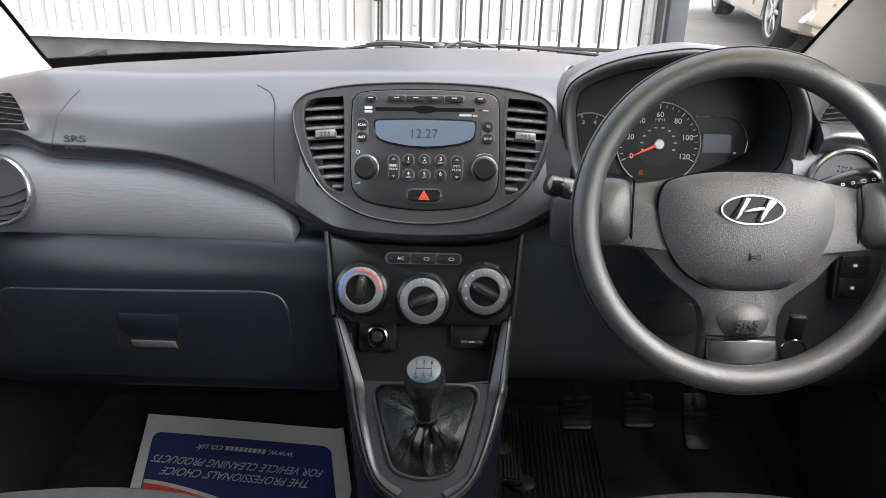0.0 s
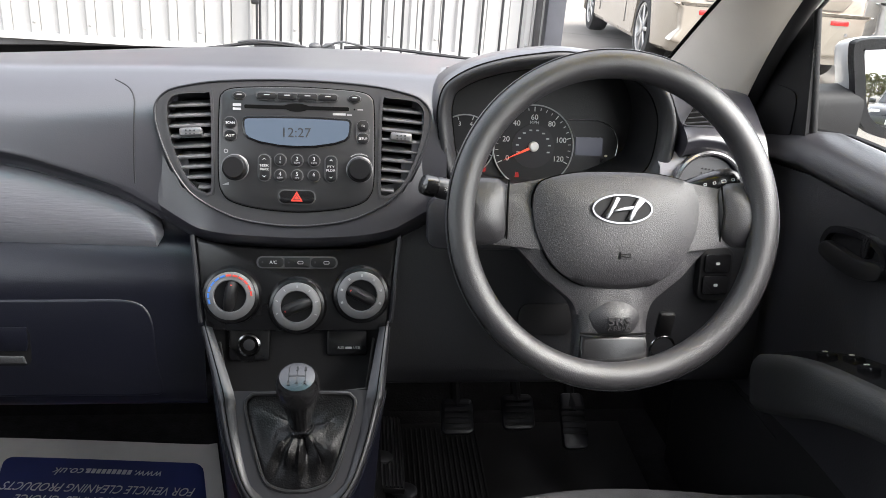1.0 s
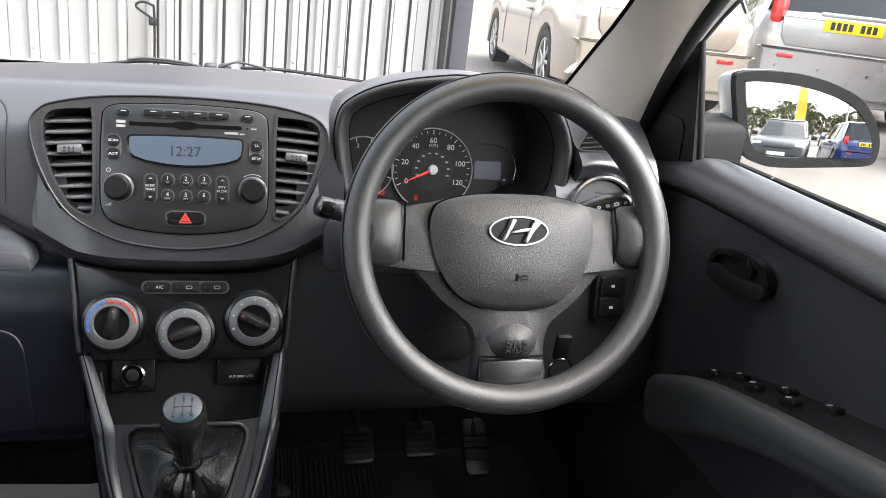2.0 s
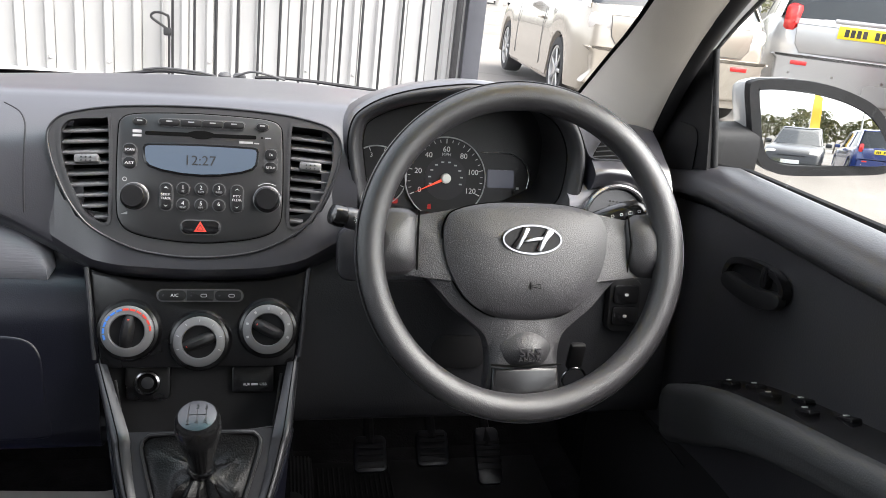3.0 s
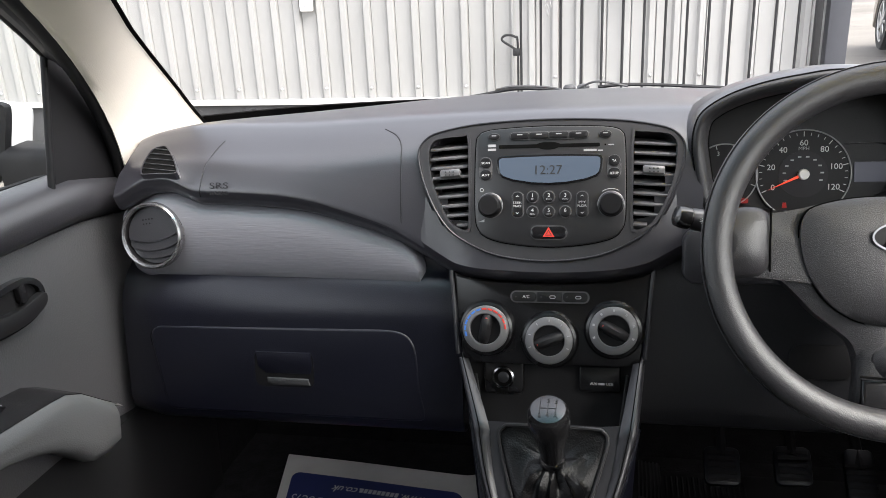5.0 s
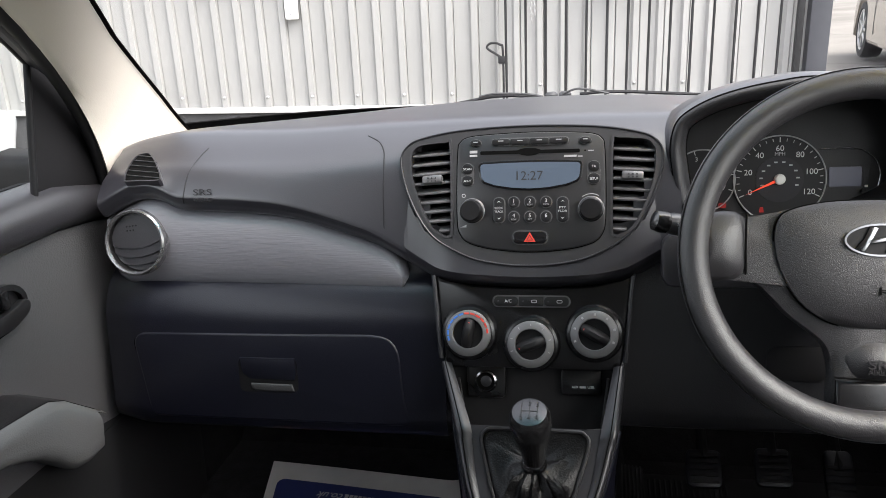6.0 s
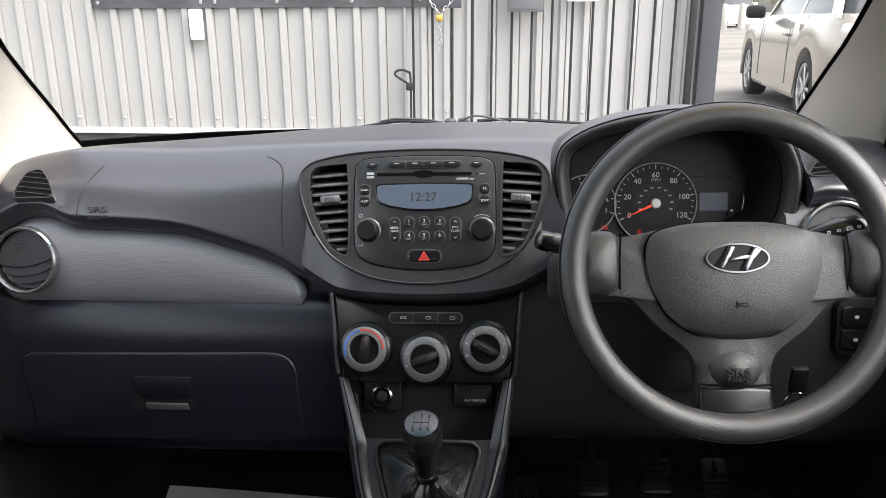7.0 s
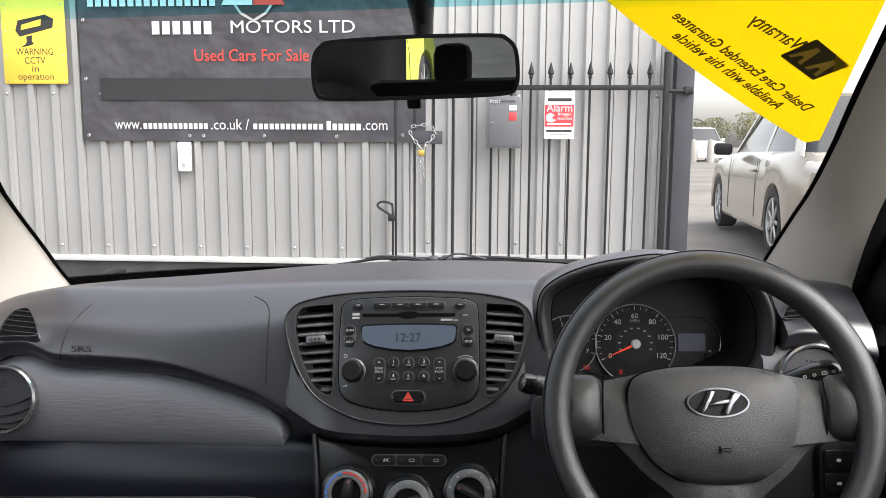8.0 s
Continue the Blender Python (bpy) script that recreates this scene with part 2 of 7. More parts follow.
M["emboss"] = material("shaded_dash_plastic", (0.020, 0.0195, 0.022), 0.6, spec=0.3, vary=0.05)
M["knob"] = material("knob_plastic", (0.012, 0.012, 0.0125), 0.22, spec=0.7, vary=0.05, grain=0.1)
M["capgrey"] = material("brushed_grey_cap", (0.085, 0.085, 0.088), 0.26, metal=0.9, vary=0.08, grain=0.3, grain_scale=900)
M["keyring"] = material("grey_key_outline", (0.115, 0.115, 0.118), 0.28, metal=0.2, vary=0.04)
M["matt_black"] = material("matt_black_plastic", (0.008, 0.008, 0.009), 0.6, spec=0.2, vary=0.05)
M["dialface"] = material("dial_face", (0.014, 0.014, 0.0155), 0.5, spec=0.3, vary=0.05)
M["dialinner"] = material("dial_inner", (0.022, 0.022, 0.026), 0.5, spec=0.3, vary=0.05)
M["windscreen"] = pane("windscreen_glass", (0.95, 0.97, 0.96), 0.006)
M["sideglass"] = pane("side_glass", (0.95, 0.97, 0.96), 0.006)
M["tint"] = pane("blue_sunstrip_glass", (0.16, 0.55, 0.66), 0.006)
tn, tl_ = M["tint"].node_tree.nodes, M["tint"].node_tree.links
tcoord = tn.new("ShaderNodeTexCoord")
tsep = tn.new("ShaderNodeSeparateXYZ")
fade = tn.new("ShaderNodeValToRGB")
fade.color_ramp.elements[0].position, fade.color_ramp.elements[0].color = 0.02, (0.96, 0.98, 0.98, 1)
fade.color_ramp.elements[1].position, fade.color_ramp.elements[1].color = 0.62, (0.10, 0.42, 0.50, 1)
middle = fade.color_ramp.elements.new(0.30)
middle.color = (0.36, 0.72, 0.78, 1)
tl_.new(tcoord.outputs["Generated"], tsep.inputs[0])
tl_.new(tsep.outputs["Z"], fade.inputs[0])
tl_.new(fade.outputs[0], [x for x in tn if x.type == "BSDF_TRANSPARENT"][0].inputs[0])
# dark tint added to the rear glass to hold back light from behind
M["rearglass"] = pane("dimmed_rear_glass", (0.45, 0.48, 0.48), 0.05)
M["mirror"] = bpy.data.materials.new("mirror_silver")
M["mirror"].use_nodes = True
silvered = M["mirror"].node_tree.nodes["Principled BSDF"]
silvered.inputs["Base Color"].default_value = (0.86, 0.87, 0.88, 1)
silvered.inputs["Metallic"].default_value = 1.0
silvered.inputs["Roughness"].default_value = 0.0


# ---- building tools ----
CAR = Matrix.Translation((0, 0, 0.95)) @ Matrix.Rotation(radians(-1.5), 4, "Y") @ Matrix.Translation((0, 0, -0.95))
YARD = Matrix.Translation((-0.065, -0.38, 0.113))
ORIGIN = {}


def finish(bm, name, mat, smooth=38):
    bmesh.ops.recalc_face_normals(bm, faces=bm.faces)
    me = bpy.data.meshes.new(name)
    bm.to_mesh(me)
    bm.free()
    me.materials.append(M[mat])
    if smooth:
        me.shade_smooth()
        me.set_sharp_from_angle(angle=radians(smooth))
    return me


def thing(name, base, label, category, group="", kind="", inside=True):
    """An Empty at base, in the car's frame (inside) or in the world's."""
    ob = new(name)
    ob.empty_display_size = 0.05
    ob.matrix_basis = (CAR if inside else YARD) @ Matrix.Translation(base)
    ORIGIN[ob.name] = Vector(base)
    return tagged(ob, label, category, group, kind)


def part(name, bm, mat, parent, label="", smooth=38, kind=""):
    """A bmesh in the frame of the thing, linked as one mesh under a thing or a part."""
    base = ORIGIN[parent.name]
    bmesh.ops.translate(bm, verts=bm.verts, vec=-base)
    ob = new(name, finish(bm, name, mat, smooth))
    ob.parent = parent
    ORIGIN[ob.name] = base
    return tagged(ob, label, kind=kind)


def solo(name, bm, mat, base, label, category, group="", kind="", inside=True, smooth=38):
    """A thing of one mesh."""
    bmesh.ops.translate(bm, verts=bm.verts, vec=-Vector(base))
    ob = new(name, finish(bm, name, mat, smooth))
    ob.matrix_basis = (CAR if inside else YARD) @ Matrix.Translation(base)
    ORIGIN[ob.name] = Vector(base)
    return tagged(ob, label, category, group, kind)


def axes(origin, right, up):
    """A frame with x to the right, y up on the face and z out of it."""
    r = Vector(right).normalized()
    u = Vector(up)
    u = (u - r * u.dot(r)).normalized()
    n = r.cross(u)
    m = Matrix((r, u, n)).transposed().to_4x4()
    m.translation = origin
    return m


def prism(outline, z0, z1, m=None, bevel=0.0, segs=2, bm=None):
    """A flat outline raised from z0 to z1, with its front edge rounded."""
    bm = bm or bmesh.new()
    m = m or Matrix.Identity(4)
    low = [bm.verts.new(m @ Vector((x, y, z0))) for x, y in outline]
    n = len(outline)
    rings = [low]
    if bevel:
        cx = sum(p[0] for p in outline) / n
        cy = sum(p[1] for p in outline) / n
        rad = max(1e-6, min(max(abs(p[0] - cx) for p in outline), max(abs(p[1] - cy) for p in outline)))
        sgn = 1 if z1 > z0 else -1
        for k in range(segs + 1):
            a = math.pi / 2 * k / segs
            inset = bevel * (1 - math.cos(a))
            z = z1 - sgn * bevel * (1 - math.sin(a))
            pts = inset_outline(outline, inset)
            rings.append([bm.verts.new(m @ Vector((x, y, z))) for x, y in pts])
    else:
        rings.append([bm.verts.new(m @ Vector((x, y, z1))) for x, y in outline])
    for a, b in zip(rings, rings[1:]):
        for i in range(n):
            j = (i + 1) % n
            bm.faces.new((a[i], a[j], b[j], b[i]))
    bm.faces.new(rings[-1])
    bm.faces.new(list(reversed(rings[0])))
    return bm


def inset_outline(outline, d):
    n = len(outline)
    area = sum(outline[i][0] * outline[(i + 1) % n][1] - outline[(i + 1) % n][0] * outline[i][1] for i in range(n))
    s = 1 if area > 0 else -1
    out = []
    for i in range(n):
        p, q, r = Vector(outline[i - 1]), Vector(outline[i]), Vector(outline[(i + 1) % n])
        a, b = (q - p), (r - q)
        a = a.normalized() if a.length > 1e-9 else Vector((1, 0))
        b = b.normalized() if b.length > 1e-9 else a
        na, nb = Vector((-a.y, a.x)) * s, Vector((-b.y, b.x)) * s
        mid = na + nb
        mid = mid.normalized() if mid.length > 1e-6 else na
        k = d / max(0.5, mid.dot(na))
        out.append((q.x + mid.x * k, q.y + mid.y * k))
    return out


def rounded(w, h, r, cx=0.0, cy=0.0, segs=5):
    """The outline of a rounded rectangle."""
    pts = []
    r = min(r, w / 2 - 1e-5, h / 2 - 1e-5)
    for qx, qy, a0 in ((1, 1, 0), (-1, 1, 90), (-1, -1, 180), (1, -1, 270)):
        for k in range(segs + 1):
            a = radians(a0 + 90 * k / segs)
            pts.append((cx + qx * (w / 2 - r) + r * math.cos(a), cy + qy * (h / 2 - r) + r * math.sin(a)))
    return pts


def circle(r, cx=0.0, cy=0.0, segs=32, a0=0.0):
    return [(cx + r * math.cos(a0 + 2 * math.pi * k / segs), cy + r * math.sin(a0 + 2 * math.pi * k / segs)) for k in range(segs)]


def curve_through(pts, steps=6, closed=False):
    """A smooth line through points of any dimension."""
    P = [Vector(p) for p in pts]
    n = len(P)
    out = []
    for i in range(n if closed else n - 1):
        p1, p2 = P[i], P[(i + 1) % n]
        p0 = P[i - 1] if closed or i else p1 * 2 - p2
        p3 = P[(i + 2) % n] if closed or i + 2 < n else p2 * 2 - p1
        for k in range(steps):
            t = k / steps
            out.append(0.5 * ((2 * p1) + (p2 - p0) * t + (2 * p0 - 5 * p1 + 4 * p2 - p3) * t * t + (3 * p1 - p0 - 3 * p2 + p3) * t ** 3))
    if not closed:
        out.append(P[-1])
    return out


def loft(rows, closed_rows=False, closed_ends=False, caps=False, bm=None, thick=0.0):
    """A skin over rows of points."""
    bm = bm or bmesh.new()
    V = [[bm.verts.new(p) for p in row] for row in rows]
    nr, nc = len(V), len(V[0])
    faces = []
    for i in range(nr if closed_ends else nr - 1):
        for j in range(nc if closed_rows else nc - 1):
            a, b = V[i], V[(i + 1) % nr]
            q = (a[j], a[(j + 1) % nc], b[(j + 1) % nc], b[j])
            if len(set(q)) == 4:
                faces.append(bm.faces.new(q))
    if caps:
        bm.faces.new(list(reversed(V[0])))
        bm.faces.new(V[-1])
    if thick:
        bmesh.ops.recalc_face_normals(bm, faces=bm.faces)
        bmesh.ops.solidify(bm, geom=faces, thickness=thick)
    return bm


def tube(path, radius, segs=10, closed=False, bm=None, flat=1.0, up=(0, 0, 1)):
    """A round bar along a path; radius may be a list. flat squeezes it along its second axis."""
    P = [Vector(p) for p in path]
    n = len(P)
    rows = []
    last = None
    for i in range(n):
        t = (P[(i + 1) % n] - P[i - 1]) if closed else (P[min(i + 1, n - 1)] - P[max(i - 1, 0)])
        t.normalize()
        side = t.cross(Vector(up)) if last is None else last - t * last.dot(t)
        if side.length < 1e-6:
            side = t.cross(Vector((1, 0, 0)))
        side.normalize()
        last = side
        b = t.cross(side)
        r = radius[i] if isinstance(radius, (list, tuple)) else radius
        rows.append([P[i] + side * (r * math.cos(2 * math.pi * k / segs)) + b * (r * flat * math.sin(2 * math.pi * k / segs)) for k in range(segs)])
    return loft(rows, closed_rows=True, closed_ends=closed, caps=not closed, bm=bm)


def lathe(profile, m=None, segs=32, bm=None):
    """A turned shape: profile of (radius, height) about the frame's z."""
    m = m or Matrix.Identity(4)
    rows = [[m @ Vector((r * math.cos(2 * math.pi * k / segs), r * math.sin(2 * math.pi * k / segs), h)) for k in range(segs)] for r, h in profile]
    bm = loft(rows, closed_rows=True, bm=bm)
    bmesh.ops.remove_doubles(bm, verts=bm.verts, dist=1e-6)
    return bm


def block(size, m=None, bevel=0.0, bm=None):
    """A box with rounded edges, centred on the frame m."""
    own = bmesh.new()
    bmesh.ops.create_cube(own, size=1.0)
    bmesh.ops.scale(own, vec=size, verts=own.verts)
    if bevel:
        bmesh.ops.bevel(own, geom=own.edges[:], offset=bevel, segments=2, affect="EDGES", profile=0.5)
    if m is not None:
        bmesh.ops.transform(own, matrix=m, verts=own.verts)
    if bm is None:
        return own
    me = bpy.data.meshes.new("join")
    own.to_mesh(me)
    own.free()
    bm.from_mesh(me)
    bpy.data.meshes.remove(me)
    return bm


def lettering(text, size, m, depth=0.0003, width=None, align="CENTER", spacing=1.0, slant=0.0, bm=None):
    """Raised writing in the built-in font, on the frame m."""
    cu = bpy.data.curves.new("lettering", "FONT")
    cu.body, cu.size, cu.align_x, cu.align_y = text, size, align, "CENTER"
    cu.extrude, cu.space_character, cu.shear, cu.resolution_u = depth, spacing, slant, 3
    ob = bpy.data.objects.new("lettering", cu)
    scene.collection.objects.link(ob)
    dg = bpy.context.evaluated_depsgraph_get()
    me = bpy.data.meshes.new_from_object(ob.evaluated_get(dg))
    bpy.data.objects.remove(ob)
    bpy.data.curves.remove(cu)
    own = bmesh.new()
    own.from_mesh(me)
    bpy.data.meshes.remove(me)
    if width and own.verts:
        xs = [v.co.x for v in own.verts]
        k = width / max(1e-6, max(xs) - min(xs))
        mid = (max(xs) + min(xs)) / 2 if align == "CENTER" else min(xs)
        for v in own.verts:
            v.co.x = (v.co.x - mid) * k
    bmesh.ops.transform(own, matrix=m, verts=own.verts)
    if bm is None:
        return own
    tmp = bpy.data.meshes.new("join")
    own.to_mesh(tmp)
    own.free()
    bm.from_mesh(tmp)
    bpy.data.meshes.remove(tmp)
    return bm


def at(m, x, y, z=0.0, turn=0.0):
    """The frame m moved on its own face, and turned in it."""
    return m @ Matrix.Translation((x, y, z)) @ Matrix.Rotation(radians(turn), 4, "Z")


def lerp_table(x, table):
    """A smooth value between the rows (x, value) of a table, without overshoot."""
    if x <= table[0][0]:
        return table[0][1]
    if x >= table[-1][0]:
        return table[-1][1]

    def grade(i):
        return (table[i + 1][1] - table[i][1]) / (table[i + 1][0] - table[i][0])

    def tangent(i):
        if i == 0:
            return grade(0)
        if i == len(table) - 1:
            return grade(i - 1)
        a, b = grade(i - 1), grade(i)
        return 0.0 if a * b <= 0 else 2 * a * b / (a + b)
    for i in range(len(table) - 1):
        if x <= table[i + 1][0]:
            h = table[i + 1][0] - table[i][0]
            t = (x - table[i][0]) / h
            return ((2 * t ** 3 - 3 * t * t + 1) * table[i][1] + (t ** 3 - 2 * t * t + t) * h * tangent(i)
                    + (3 * t * t - 2 * t ** 3) * table[i + 1][1] + (t ** 3 - t * t) * h * tangent(i + 1))


# ---- ground, fence and gate ----
def ground_z(x, y):
    """The yard climbs gently to the right."""
    k = max(0.0, min(1.0, (x - 0.9) / 2.4))
    return 0.113 + 0.155 * k * k * (3 - 2 * k) + 0.012 * max(0.0, min(x, 14.0) - 3.3)


bm = bmesh.new()
bmesh.ops.create_grid(bm, x_segments=60, y_segments=60, size=1.0)
for v in bm.verts:
    v.co.x = math.copysign(abs(v.co.x) ** 2.5 * 300, v.co.x)
    v.co.y = math.copysign(abs(v.co.y) ** 2.5 * 300, v.co.y) + 5
    v.co.z = ground_z(v.co.x, v.co.y)
ground = solo("ground", bm, "asphalt", (0, 5, 0), "worn beige tarmac yard with fine cracks", "ground", kind="structure", inside=False)
ground.matrix_basis = Matrix.Translation((0, 5, 0))

FENCE_Y = 5.9


def cladding(name, x0, x1, z0, z1, y, pitch, mat, label):
    """Box-profile sheet: broad flats with a raised rib at every pitch."""
    k = pitch / 0.1647
    pts = []
    for i in range(int(math.ceil((x1 - x0) / pitch))):
        x = x0 + i * pitch
        pts += [(x, 0.0), (x + 0.094 * k, 0.0), (x + 0.112 * k, -0.030), (x + 0.149 * k, -0.030)]
        # groove added beside each rib to draw the dark line of its shaded flank
        pts += [(x + 0.1535 * k, 0.020), (x + 0.1575 * k, 0.020), (x + 0.1595 * k, 0.0)]
    pts = [(min(px, x1), d) for px, d in pts]
    rows = [[Vector((px, y + d, z)) for px, d in pts] for z in (z0, z1)]
    return solo(name, loft(rows, thick=0.002), mat, ((x0 + x1) / 2, y, z0), label, "fence", kind="structure", inside=False, smooth=20)


screw = bmesh.new()
lathe([(0.0, 0.009), (0.006, 0.008), (0.011, 0.003), (0.012, 0.0)], axes((0, 0, 0), (1, 0, 0), (0, 0, 1)), 8, screw)
screw_mesh = finish(screw, "cladding_screw", "galv")
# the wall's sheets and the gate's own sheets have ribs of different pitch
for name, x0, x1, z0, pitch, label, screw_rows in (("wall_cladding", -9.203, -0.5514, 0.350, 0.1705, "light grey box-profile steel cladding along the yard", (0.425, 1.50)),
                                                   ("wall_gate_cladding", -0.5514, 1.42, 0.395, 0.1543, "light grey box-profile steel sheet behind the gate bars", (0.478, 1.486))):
    # the gate's sheets take the brightened colour
    sheet = cladding(name, x0, x1, z0, 3.0, FENCE_Y, pitch, "cladding" if pitch > 0.16 else "gatesheet_lit", label)
    base = ORIGIN[sheet.name]
    for row_z in screw_rows:
        for i in range(int((x1 - x0) / pitch / 2)):
            ob = new("cladding_screw", screw_mesh)
            ob.location = (x0 + pitch * (2 * i + (1 if pitch > 0.16 else 2)) - 0.212 * pitch - base.x, -0.0315, row_z - base.z)
            ob.parent = sheet
    w = x1 - x0
    solo("trim", block((w, 0.05, 0.040), pose((x0 + x1) / 2, FENCE_Y - 0.02, z0 - 0.018), 0.004), "flash", ((x0 + x1) / 2, FENCE_Y, z0 - 0.04), "pale steel drip flashing under the cladding", "flashing", kind="structure", inside=False)
bm = block((10.4, 0.12, 0.31), pose(-3.8, FENCE_Y + 0.05, 0.155), 0.01)
solo("plinth", bm, "plinth", (-3.8, FENCE_Y + 0.05, 0), "dark stained plinth under the cladding", "plinth", kind="structure", inside=False)

gate = thing("gate", (0.44, 5.82, 0.3), "black painted steel gate with spear-headed bars", "gate", inside=False)
GY = 5.80
for i in range(15):
    x = -0.493 + 0.1305 * i
    if x > 1.25:
        break
    top = 1.60 if x > 0.25 else 1.50
    bm = tube([(x, GY, 0.30), (x, GY, top)], 0.0085, 8)
    bar = part("bar", bm, "gate", gate)
    tip = bmesh.new()
    head = [(0.0, 1.71), (0.005, 1.695), (0.016, 1.655), (0.022, 1.630), (0.012, 1.622), (0.012, 1.612), (0.015, 1.606), (0.012, 1.600)]
    lathe([(r, z) for r, z in head], Matrix.Translation((x, GY, 0)), 8, tip)
    part("spear_head", tip, "gate", gate)
for z in (1.538, 0.37):
    part("rail", block((1.86, 0.012, 0.035 if z > 1 else 0.025), pose(0.40, GY - 0.012, z), 0.003), "gate", gate)
part("stile", block((0.040, 0.045, 1.50), pose(1.316, GY, 1.02), 0.004), "gate", gate)
part("hinge", tube([(1.33, GY - 0.02, 1.515), (1.40, GY - 0.02, 1.515), (1.47, GY - 0.02, 1.52)], 0.012, 8), "gate", gate)
part("hinge", block((0.06, 0.05, 0.05), pose(1.455, GY - 0.01, 1.52), 0.008), "gate", gate)
loop = curve_through([(-0.512, GY - 0.02, 0.30), (-0.512, GY - 0.02, 0.70), (-0.53, GY - 0.03, 0.755), (-0.59, GY - 0.03, 0.765), (-0.615, GY - 0.03, 0.735), (-0.55, GY - 0.03, 0.69), (-0.515, GY - 0.02, 0.665)], 6)
part("drop_bolt", tube(loop, 0.008, 8), "gate", gate, "hooked black drop bolt")
part("bolt_keeper", block((0.05, 0.03, 0.05), pose(-0.52, GY - 0.02, 0.655), 0.01), "gate", gate)
part("lock_plate", block((0.20, 0.01, 0.09), pose(-0.27, GY - 0.03, 1.205), 0.004), "post", gate)
solo("gate_post", block((0.121, 0.12, 2.1), pose(1.436, 5.86, 1.05), 0.006), "post", (1.436, 5.86, 0), "slate-grey steel gate post beside the cladding", "post", inside=False)

# chain with a padlock on the gate
chain = thing("chain", (-0.30, 5.74, 0.9), "galvanised chain looped through the gate with a brass padlock", "chain", inside=False)
hang = curve_through([(-0.40, 5.755, 1.27), (-0.37, 5.75, 1.20), (-0.33, 5.745, 1.15), (-0.31, 5.745, 1.09), (-0.325, 5.745, 1.0), (-0.315, 5.745, 0.90)], 6) 
hang2 = curve_through([(-0.22, 5.755, 1.24), (-0.25, 5.75, 1.18), (-0.29, 5.745, 1.14), (-0.305, 5.745, 1.05), (-0.295, 5.745, 0.95)], 6)
top = curve_through([(-0.40, 5.755, 1.27), (-0.33, 5.755, 1.285), (-0.26, 5.755, 1.285), (-0.22, 5.755, 1.24)], 6)
link_proto = tube([(0.010 * math.cos(a) , 0, 0.017 * math.sin(a)) for a in [2 * math.pi * k / 10 for k in range(10)]], 0.0035, 5, closed=True, up=(0, 1, 0))
link_mesh = finish(link_proto, "chain_link", "galv")
for line in (hang, hang2, top):
    gone = 0.0
    flip = 0
    for a, b in zip(line, line[1:]):
        gone += (b - a).length
        if gone > 0.026:
            gone = 0
            flip += 1
            ob = new("chain_link", link_mesh)
            q = (b - a).to_track_quat("Z", "Y").to_matrix().to_4x4()
            ob.matrix_basis = Matrix.Translation(b - ORIGIN[chain.name]) @ q @ Matrix.Rotation(math.pi / 2 * (flip % 2), 4, "Z")
            ob.parent = chain
part("padlock", block((0.045, 0.02, 0.04), pose(-0.31, 5.735, 1.10), 0.006), "brass", chain, "brass padlock")

# banner on the cladding
ban = thing("banner", (-1.55, 5.85, 1.19), "dark grey vinyl banner with white and red lettering", "banner", inside=False)
rows = []
for j in range(13):
    z = 1.172 + (2.62 - 1.172) * j / 12
    rows.append([Vector((-2.718 + 2.425 * i / 40, 5.862 - 0.006 * noise.noise(Vector((i * 0.25, j * 0.3, 0))) - 0.004 * math.sin(i * 0.7 + j), z)) for i in range(41)])
part("sheet", loft(rows, thick=0.0015), "banner", ban)
BM = axes((-1.55, 5.8495, 0), (1, 0, 0), (0, 0, 1))
part("strapline", lettering("Used Cars For Sale", 0.115, at(BM, 0.055, 1.755), 0.0005, 0.80), "red", ban, "red lettering", smooth=0)
part("tape_strip", prism(rounded(2.02, 0.150, 0.004), 0, 0.0015, at(BM, -0.02, 1.530)), "tape", ban, "black tape over a line of print")
shield = [(-0.155, 0.078), (0.155, 0.078), (0.155, -0.03), (0.093, -0.116), (0.0, -0.170), (-0.093, -0.116), (-0.155, -0.03)]
part("shield", prism(shield, 0, 0.001, at(BM, 0.075, 2.15)), "greyprint", ban)
part("shield_inner", prism([(x * 0.88, y * 0.88) for x, y in shield], 0.0006, 0.0016, at(BM, 0.075, 2.15)), "ink", ban)
part("emblem_half", prism([(-0.22, -0.05), (-0.19, 0.01), (-0.10, 0.045), (-0.004, 0.05), (-0.004, -0.05)], 0.0012, 0.0022, at(BM, 0.075, 2.145)), "white", ban)
part("emblem_half", prism([(0.22, -0.05), (0.19, 0.01), (0.10, 0.045), (0.004, 0.05), (0.004, -0.05)], 0.0012, 0.0022, at(BM, 0.075, 2.145)), "red", ban)
for i, (ex, ez) in enumerate([(-1.13, 1.21), (-0.40, 1.21), (-0.3, 1.21), (0.13, 1.21), (0.64, 1.21), (1.1, 1.22), (1.1, 1.5), (-1.13, 1.6), (-1.13, 2.0)]):
    part("eyelet", lathe([(0.005, 0.002), (0.009, 0.003), (0.012, 0.0)], at(BM, ex, ez), 10), "galv", ban)

# yellow warning sign
sign = thing("warning_sign", (-2.99, 5.86, 1.58), "yellow plastic camera warning sign screwed to the cladding", "sign", inside=False)
SM = axes((-3.045, 5.8625, 1.870), (1, 0, 0), (0, 0, 1))
part("board", prism(rounded(0.460, 0.605, 0.01), 0, 0.004, SM, 0.001), "yellow", sign)
